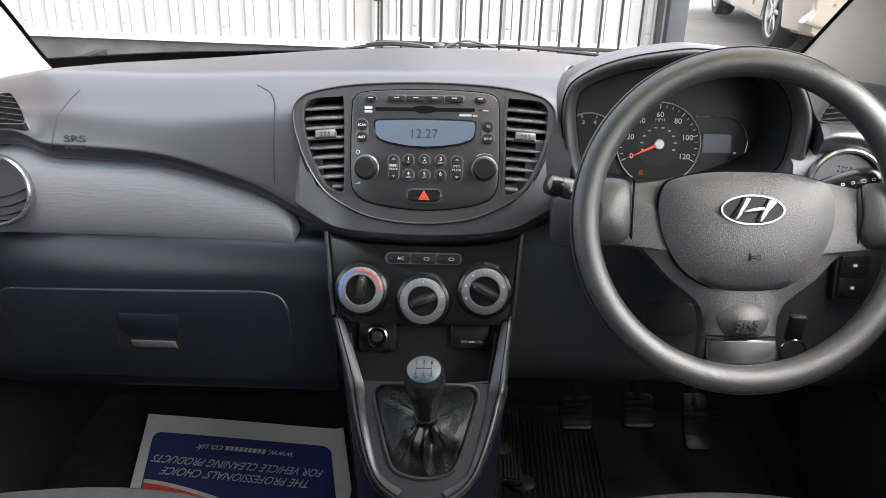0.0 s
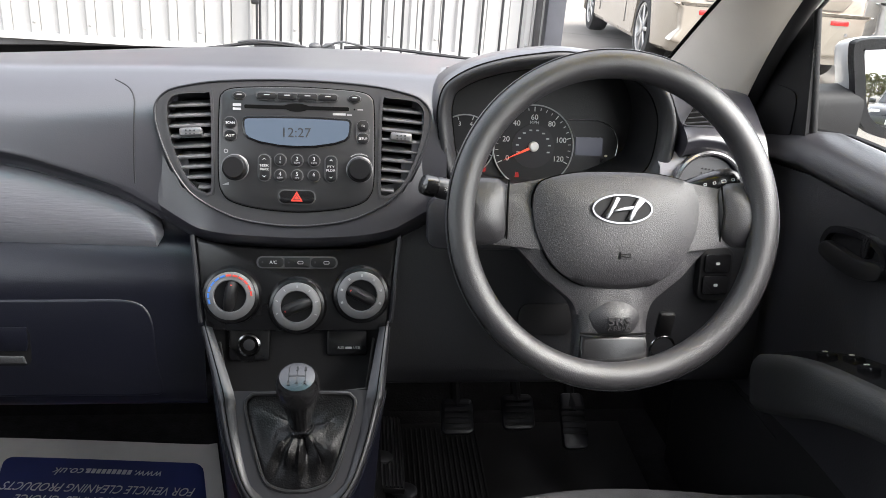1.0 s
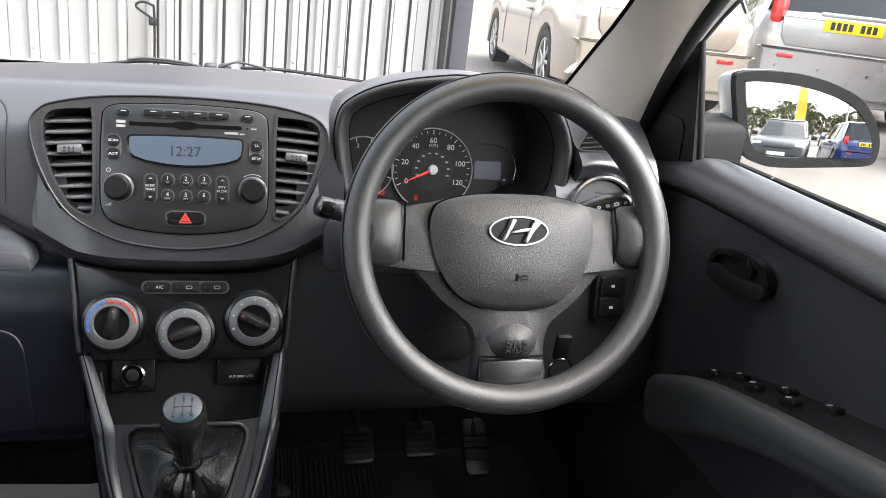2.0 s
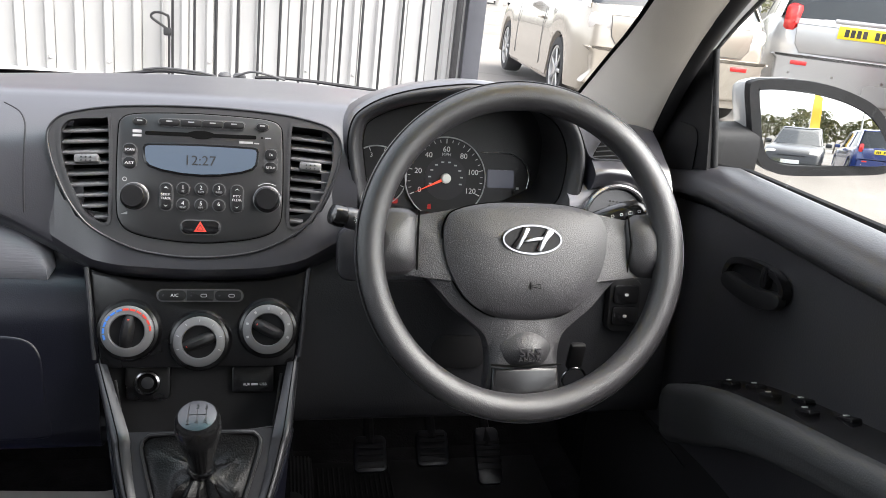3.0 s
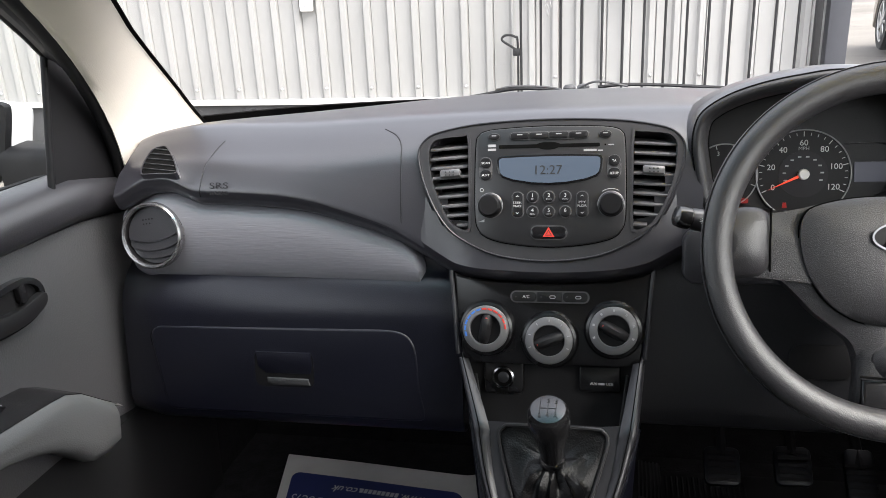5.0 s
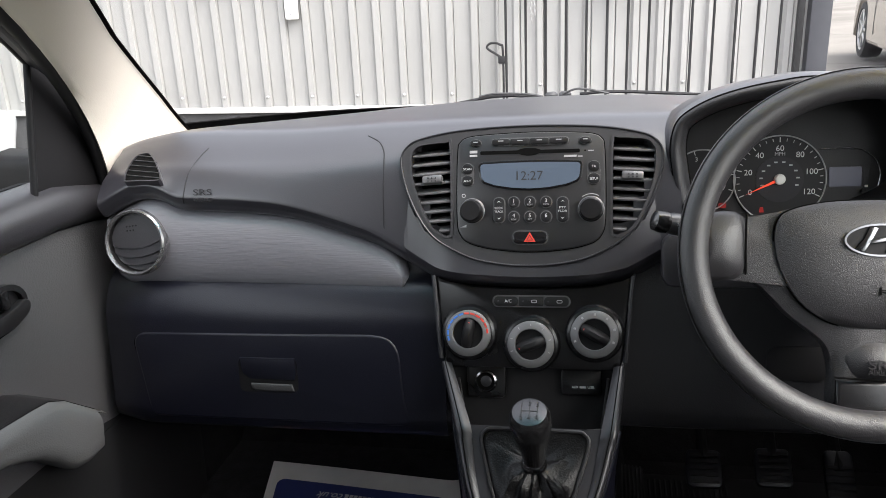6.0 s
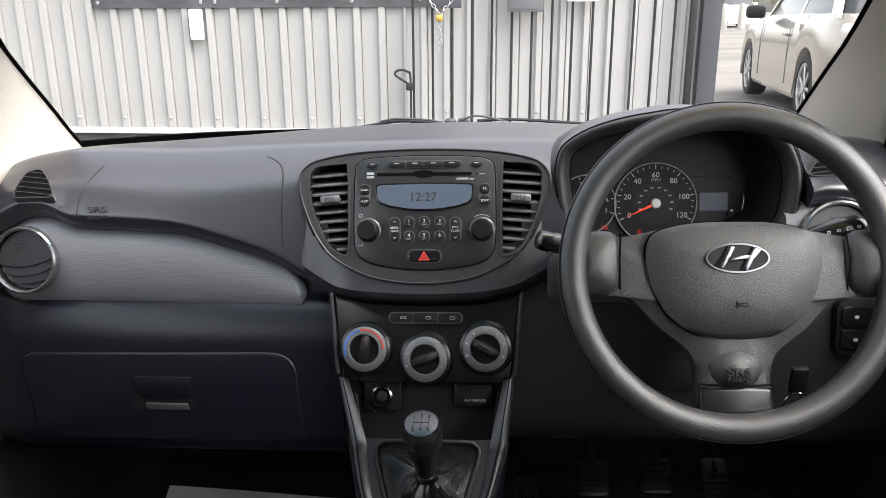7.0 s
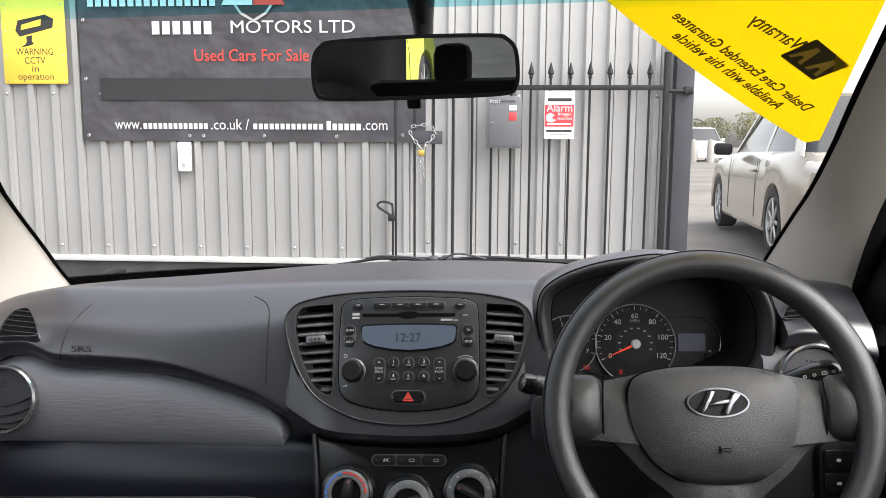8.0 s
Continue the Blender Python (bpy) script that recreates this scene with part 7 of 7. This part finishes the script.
def mat_patch(u0, u1, v0, v1, r, lift, mat_name, label=""):
    pts = []
    for j in range(25):
        v = v0 + (v1 - v0) * (0.5 - 0.5 * math.cos(math.pi * j / 24))
        e = min(v - v0, v1 - v)
        k = 0.0 if e >= r else r - math.sqrt(max(0, r * r - (r - e) ** 2))
        pts.append([on_mat(u0 + k + (u1 - u0 - 2 * k) * i / 16, v, lift) for i in range(17)])
    part("print_panel", loft(pts, thick=0.0003), mat_name, mat, label, smooth=80)


mat_patch(0.050, 0.925, 0.120, 0.93, 0.045, 0.0014, "navy", "navy printed panel")
for name_, amp, col_, lift in (("red_sweep", 0.0, "red", 0.0022), ("white_sweep", 0.022, "white", 0.0019)):
    top = [on_mat(0.056 + 0.55 * i / 16, 0.428 - amp + 0.13 * (i / 16) ** 1.6, lift) for i in range(17)]
    low = [on_mat(0.056 + 0.55 * i / 16, 0.56 + 0.02 * (i / 16), lift) for i in range(17)]
    part(name_, loft([top, low], thick=0.0003), col_, mat, smooth=80)


def mat_text(text, u, v, size, width, mat_name, bars=False):
    o = on_mat(u, v, 0.003)
    mm = axes(o, on_mat(u - 0.1, v) - on_mat(u, v), on_mat(u, v + 0.05) - on_mat(u, v))
    if bars:
        part("print_bars", letter_bars(text, width, size, mm), mat_name, mat)
    else:
        part("print_line", lettering(text, size, mm, 0.0003, width, slant=0.2), mat_name, mat, smooth=0)


mat_text("www.", 0.680, 0.198, 0.027, 0.046, "white")
mat_text("ooooooooo", 0.512, 0.198, 0.016, 0.078, "white", True)
mat_text(".co.uk", 0.345, 0.198, 0.027, 0.056, "white")
mat_text("FOR VEHICLE CLEANING PRODUCTS", 0.475, 0.287, 0.029, 0.315, "white")
mat_text("THE PROFESSIONALS' CHOICE", 0.468, 0.353, 0.029, 0.268, "white")
rub = thing("rubber_mat", (0.36, 1.2, 0.352), "black ribbed rubber mat in the driver's footwell", "floor mat")
part("sheet", block((0.44, 0.46, 0.006), pose(0.38, 1.16, 0.3515, 3, 0, 0), 0.002), "rubber", rub)
for k in range(16):
    part("rib", block((0.004, 0.42, 0.004), pose(0.165 + 0.0095 * k, 1.16, 0.3565, 3, 0, 0), 0.001), "rubber", rub)
part("stud", lathe([(0.022, 0.0), (0.022, 0.004), (0.018, 0.006), (0.0, 0.006)], Matrix.Translation((0.165, 1.20, 0.357)), 24), "rail", rub)
tag = prism([(0.10, 1.075), (0.135, 1.13), (0.165, 1.10), (0.16, 1.02)], 0.362, 0.363)
solo("paper_tag", tag, "paper", (0.13, 1.08, 0.36), "scrap of white paper on the driver's mat", "paper")


# ---- parked cars ----
def parked_car(base, yaw, paint, lab, L=4.1, W=1.70, H=1.48, tail="hatch", group="parked cars", rear_glass=True):
    c = new("parked_car")
    c.matrix_basis = Matrix.Translation((base[0], base[1], ground_z(base[0], base[1]))) @ Matrix.Rotation(radians(yaw), 4, "Z")
    ORIGIN[c.name] = Vector((0, 0, 0))
    tagged(c, lab, "car", group)
    hl, hw = L / 2, W / 2
    wb = L * 0.315
    belt = H * 0.60
    top_line = [(-hl, belt * 0.80), (-hl * 0.985, belt * 0.99), (-hl * 0.90, belt * 1.06), (-hl * 0.4, belt * 1.05), (hl * 0.30, belt * 1.02), (hl * 0.42, belt * 1.0), (hl * 0.75, belt * 0.92), (hl * 0.93, belt * 0.80), (hl, belt * 0.62)]
    rows = []
    arch = 0.335
    for i in range(57):
        y = -hl + L * i / 56
        zt = lerp_table(y, top_line)
        e = max(0.0, (abs(y) - hl * 0.80) / (hl * 0.20))
        w = hw * (1 - 0.16 * e ** 2.2)
        zb = 0.20
        for wy in (-wb, wb):
            d = abs(y - wy)
            if d < arch:
                zb = max(zb, 0.31 + math.sqrt(arch * arch - d * d) * 0.98)
        zb = min(zb, zt - 0.12)
        prof = [(w * 0.94, zb), (w * 0.995, zb + 0.03), (w, zb + (zt - zb) * 0.35), (w * 0.995, zb + (zt - zb) * 0.62), (w * 0.965, zb + (zt - zb) * 0.88), (w * 0.90, zt), (w * 0.5, zt + 0.015), (0, zt + 0.02)]
        full = prof + [(-x, z) for x, z in reversed(prof[:-1])]
        rows.append([Vector((x, y, z)) for x, z in full])
    part("body", loft(rows, caps=True), paint, c, smooth=50)
    part("underbody", block((W * 0.86, L * 0.92, 0.25), pose(0, 0, 0.34), 0.02), "black", c)
    # cabin: glass block under a painted roof
    if tail == "hatch":
        g = [(-hl * 0.93, -hl * 0.72), (hl * 0.36, hl * 0.02)]
    elif tail == "tall":
        g = [(-hl * 0.965, -hl * 0.86), (hl * 0.40, hl * 0.08)]
    else:
        g = [(-hl * 0.66, -hl * 0.36), (hl * 0.34, hl * 0.02)]
    (r0, r1), (f0, f1) = g
    zb, zt = belt * 1.03, H - 0.05
    rows = []
    for k in range(6):
        t = k / 5
        ya, yb = r0 + (r1 - r0) * t, f0 + (f1 - f0) * t
        w = hw * (0.90 - 0.17 * t)
        z = zb + (zt - zb) * t
        rg = []
        for sx, sy in ((1, 1), (-1, 1), (-1, -1), (1, -1)):
            for q in range(5):
                a = radians({(1, 1): 0, (-1, 1): 90, (-1, -1): 180, (1, -1): 270}[(sx, sy)] + 90 * q / 4)
                rr = 0.12
                rg.append(Vector((sx * (w - rr) + rr * math.cos(a), ((yb - rr) if sy > 0 else (ya + rr)) + rr * math.sin(a), z)))
        rows.append(rg)
    part("glasshouse", loft(rows, closed_rows=True, caps=True), "carglass", c, "dark reflecting windows", smooth=40)
    roof_rows = []
    for k in range(5):
        t = k / 4
        shrink = 0.0 + 0.30 * t * t
        roof_rows.append([Vector((v.x * (1.02 - shrink * 0.5), v.y * 1.01 if k < 2 else (v.y - (r1 + f1) / 2) * (1 - shrink) + (r1 + f1) / 2, zt - 0.02 + 0.07 * math.sin(t * math.pi / 2))) for v in rows[-1]])
    part("roof", loft(roof_rows, closed_rows=True, caps=True), paint, c, smooth=50)
    for sx in (-1, 1):
        for (yb0, yt0, wd) in ((f0 - 0.02, f1 - 0.02, 0.07), ((f0 + r0) / 2 - 0.05, (f1 + r1) / 2 - 0.05, 0.09), (r0 + 0.16, r1 + 0.12, 0.26 if tail != "saloon" else 0.14)):
            a0, a1 = Vector((sx * hw * 0.905, yb0, zb - 0.01)), Vector((sx * hw * 0.740, yt0, zt + 0.01))
            part("window_pillar", loft([[a0 + Vector((0, -wd / 2, 0)), a0 + Vector((0, wd / 2, 0))], [a1 + Vector((0, -wd / 2.4, 0)), a1 + Vector((0, wd / 2.4, 0))]], thick=0.012), paint, c)
        part("sill_strip", block((0.05, wb * 1.5, 0.09), pose(sx * hw * 0.955, 0, 0.235), 0.015), paint, c)
        for yy in ((f0 + r0) / 2 - 0.05, f0 - 0.10):
            part("door_gap", tube([(sx * (hw + 0.001), yy, 0.30), (sx * (hw + 0.001), yy, belt * 0.75), (sx * hw * 0.972, yy, belt * 0.98)], 0.0032, 5), "bezel", c)
        part("door_handle", block((0.03, 0.16, 0.03), pose(sx * (hw + 0.005), (f0 + r0) / 2 + 0.08, belt * 0.84), 0.01), paint, c)
        part("wing_mirror", block((0.20, 0.11, 0.14), pose(sx * (hw + 0.10), f0 - 0.22, belt * 1.07), 0.04), paint if paint != "beigecar" else "black", c)
        # tail lamp and head lamp
        part("tail_lamp", block((0.24 if tail != "tall" else 0.14, 0.24, 0.15 if tail != "tall" else 0.27), pose(sx * (hw * 0.75), -hl * 0.932, belt * (0.90 if tail != "tall" else 1.02), 0, 0, sx * 25), 0.055), "clearlamp" if paint in ("beigecar", "whitecar") else "redlamp", c, "tail lamp")
        part("head_lamp", block((0.30, 0.26, 0.13), pose(sx * hw * 0.72, hl * 0.90, belt * 0.74), 0.05), "clearlamp", c, "head lamp")
        for wy in (-wb, wb):
            wm = axes((sx * (hw - 0.11), wy, 0.312), (0, 1, 0), (0, 0, 1)) if sx > 0 else axes((sx * (hw - 0.11), wy, 0.312), (0, -1, 0), (0, 0, 1))
            wh = part("wheel", lathe([(0.20, -0.10), (0.29, -0.10), (0.310, -0.07), (0.312, 0.06), (0.295, 0.095), (0.235, 0.105), (0.215, 0.085)], wm, 32), "tyre", c)
            part("rim", lathe([(0.218, 0.02), (0.222, 0.095), (0.205, 0.092), (0.195, 0.03)], wm, 32), "alloy", wh)
            part("brake_drum", prism(circle(0.20, segs=24), 0.0, 0.03, wm), "void", wh)
            for q in range(7):
                part("wheel_spoke", block((0.20, 0.035, 0.02), wm @ Matrix.Rotation(2 * math.pi * q / 7, 4, "Z") @ Matrix.Translation((0.105, 0, 0.080)), 0.008), "alloy", wh)
            part("wheel_cap", lathe([(0.045, 0.07), (0.045, 0.10), (0.0, 0.104)], wm, 16), "alloy", wh)
    pz = belt * (0.93 if tail == "tall" else 0.83)
    pl = part("number_plate", block((0.52, 0.02, 0.115), pose(0, -hl - 0.014, pz), 0.004), "plate", c, "yellow number plate")
    pm = axes((0, -hl - 0.0245, pz), (1, 0, 0), (0, 0, 1))
    part("plate_bars", letter_bars("0000 000", 0.42, 0.070, pm), "ink", pl)
    part("front_plate", block((0.52, 0.02, 0.115), pose(0, hl + 0.006, 0.42), 0.004), "white", c, "white number plate")
    part("grille", block((0.8, 0.03, 0.16), pose(0, hl * 0.992, 0.52), 0.03), "black", c)
    rear = axes((0, -hl, 0), (1, 0, 0), (0, 0, 1))
    skirt = [(-hw * 0.80, 0.27), (-hw * 0.86, 0.40), (-hw * 0.87, belt * 0.62), (-hw * 0.80, belt * 0.68), (hw * 0.80, belt * 0.68), (hw * 0.87, belt * 0.62), (hw * 0.86, 0.40), (hw * 0.80, 0.27)]
    bump = part("bumper", prism([(p.x, p.y) for p in curve_through(skirt, 3, closed=True)], -0.10, 0.040, rear, 0.030, 4), paint, c, smooth=70)
    for sx in (-1, 1):
        part("bumper_reflector", block((0.15, 0.02, 0.04), pose(sx * hw * 0.62, -hl - 0.038, belt * 0.60), 0.008), "redlamp", bump)
        for q in (0.25, 0.70):
            part("parking_sensor", prism(circle(0.014, sx * hw * q, belt * 0.50, 12), 0.036, 0.043, rear), "silver", bump)
    gate = [(-hw * 0.64, belt * 0.70), (-hw * 0.70, belt * 0.78), (-hw * 0.72, belt * 0.97), (hw * 0.72, belt * 0.97), (hw * 0.70, belt * 0.78), (hw * 0.64, belt * 0.70)]
    lid = part("tailgate", prism(gate, -0.06, 0.012, rear, 0.008), paint, c)
    part("tailgate_gap", tube([(x, -hl - 0.006, z) for x, z in gate], 0.004, 5, closed=True), "bezel", lid)
    part("plate_grip", block((0.62, 0.03, 0.045), pose(0, -hl - 0.020, belt * (0.93 if tail == "tall" else 0.83) + 0.095), 0.012), paint, lid)
    part("diffuser", block((W * 0.7, 0.10, 0.12), pose(0, -hl * 0.955, 0.25), 0.02), "black", c)
    part("wiper", tube([(0.05, -hl * 0.945, belt * 1.10), (0.35, -hl * 0.93, belt * 1.14)], 0.010, 6), "black", c)
    return c


parked_car((3.64, 8.60, 0), -5.4, "beigecar", "champagne hatchback parked beyond the gate, tail towards the yard", L=4.20, W=1.76, H=1.50, tail="hatch")
parked_car((6.51, 8.60, 0), -30, "silvercar", "silver people carrier with a yellow rear plate", L=4.1, W=1.75, H=1.62, tail="tall")
parked_car((6.86, 5.15, 0), -70, "redcar", "red hatchback at the end of the row", L=3.8, W=1.66, H=1.48)
parked_car((12.0, 46.5, 0), 182, "whitecar", "white van-like car far across the yard", L=4.4, W=1.85, H=1.9, tail="tall")
parked_car((13.5, 33.0, 0), 160, "bluecar", "blue hatchback far across the yard", L=4.2)
parked_car((2.35, -10.4, 0), 12, "blackcar", "black hatchback parked behind, facing the yard", L=4.0)
parked_car((4.85, -11.2, 0), 184, "bluecar", "dark blue car parked behind", L=4.3, tail="tall")
parked_car((-5.0, -5.8, 0), 5, "blackcar", "dark hatchback parked behind", L=4.1)
parked_car((-2.55, -4.9, 0), 0, "limecar", "lime green hatchback parked close behind", L=4.0, H=1.52)

# ---- bollards, trees, flag, lamp posts ----
for x, y in ((10.55, 42.5), (11.3, 42.0)):
    b = thing("bollard", (x, y, 0), "pale concrete bollard across the yard", "bollard", group="bollards", inside=False)
    part("shaft", lathe([(0.20, 0.0), (0.17, 1.3), (0.12, 1.42), (0.0, 1.46)], Matrix.Translation((x, y, 0)), 16), "concrete", b)


def tree(base, h, spread, lab, seed):
    rnd = random.Random(seed)
    t = thing("tree", base, lab, "tree", group="trees", inside=False)
    bx, by, _ = base
    trunk = tube([(bx, by, 0), (bx + 0.1, by, h * 0.3), (bx, by + 0.1, h * 0.75)], [h * 0.03, h * 0.022, h * 0.006], 8)
    for k in range(9):
        a = rnd.uniform(0, 6.28)
        z = h * rnd.uniform(0.25, 0.6)
        q = spread * rnd.uniform(0.5, 0.9)
        tube([(bx, by, z), (bx + 0.5 * q * math.cos(a), by + 0.5 * q * math.sin(a), z + h * 0.12), (bx + q * math.cos(a), by + q * math.sin(a), z + h * 0.2)], [h * 0.012, h * 0.008, h * 0.002], 5, bm=trunk)
    part("trunk", trunk, "bark", t)
    verts, faces = [], []
    for k in range(3200):
        a, e = rnd.uniform(0, 6.28), rnd.uniform(-0.7, 1.0)
        lump = 0.72 + 0.28 * math.sin(3 * a + seed) * math.cos(4 * e)
        r = spread * lump * rnd.uniform(0.35, 1.0) ** 0.5
        c = Vector((bx + r * math.cos(a) * math.cos(e * 1.2), by + r * math.sin(a) * math.cos(e * 1.2), h * 0.64 + h * 0.36 * lump * math.sin(e * 1.5)))
        s = rnd.uniform(0.12, 0.26) * h / 7
        u = Vector((rnd.uniform(-1, 1), rnd.uniform(-1, 1), rnd.uniform(-1, 1))).normalized() * s
        w = u.orthogonal().normalized() * s * 0.7
        i = len(verts)
        verts += [c - u, c + w, c + u, c - w]
        faces.append((i, i + 1, i + 2, i + 3))
    me = bpy.data.meshes.new("crown")
    me.from_pydata([v - Vector(base) for v in verts], [], faces)
    me.materials.append(M["leaf"])
    ob = new("crown", me)
    ob.parent = t


for k, (x, y, h, s) in enumerate(((6, -34, 6.5, 5), (9.5, -36, 5.5, 5), (13, -36, 6, 5), (2, -37, 5.5, 5), (-2, -38, 7.5, 5), (16.5, -34, 5, 5), (20, -33, 7, 5), (26, -36, 8, 5), (-10, -36, 8, 5), (19, 95, 5, 6), (25, 100, 4.5, 6), (32, 94, 5, 6), (6, 105, 5, 7), (40, 82, 5.5, 6), (52, 78, 5, 6))):
    tree((x * 1.5 if y < 0 else x, y * 1.6 if y < 0 else y, 0), h, s, "broad-leaved tree at the edge of the yard, thinning in autumn", k + 3)
flag = thing("feather_flag", (4.2, -21, 0), "tall yellow feather flag on a pole", "flag", inside=False)
part("pole", tube([(4.2, -21, 0), (4.2, -21, 3.9)], 0.03, 8), "galv", flag)
part("cloth", loft([[Vector((4.2 + 0.02, -21 + 0.05 * math.sin(k), 1.3 + 0.29 * k)), Vector((4.2 + 0.75 - 0.02 * k, -21 + 0.05 * math.sin(k + 1), 1.2 + 0.28 * k))] for k in range(11)], thick=0.004), "yellow", flag)
for x, y in ((8.4, -24.0), (-3.0, -26.0)):
    lp = thing("street_lamp", (x, y, 0), "grey street lamp behind the yard", "street lamp", group="street lamps", inside=False)
    part("pole", tube([(x, y, 0), (x, y, 7.5), (x - 0.3, y, 7.9), (x - 1.2, y, 8.0)], [0.09, 0.06, 0.05, 0.04], 8), "galv", lp)
    part("lantern", block((0.6, 0.2, 0.12), pose(x - 1.4, y, 7.98), 0.04), "galv", lp)

# grass tuft at the foot of the plinth
rnd = random.Random(5)
verts, faces = [], []
for k in range(260):
    x, y = rnd.uniform(-5.2, -3.9), rnd.uniform(5.45, 5.88)
    h, a = rnd.uniform(0.05, 0.16), rnd.uniform(0, 3.14)
    i = len(verts)
    verts += [(x - 0.008 * math.cos(a), y - 0.008 * math.sin(a), 0), (x + 0.008 * math.cos(a), y + 0.008 * math.sin(a), 0), (x + rnd.uniform(-0.05, 0.05), y + rnd.uniform(-0.05, 0.05), h)]
    faces.append((i, i + 1, i + 2))
me = bpy.data.meshes.new("grass")
me.from_pydata(verts, [], faces)
me.materials.append(M["grass"])
tagged(new("grass", me), "tufts of green grass at the foot of the plinth", "grass", kind="stuff")
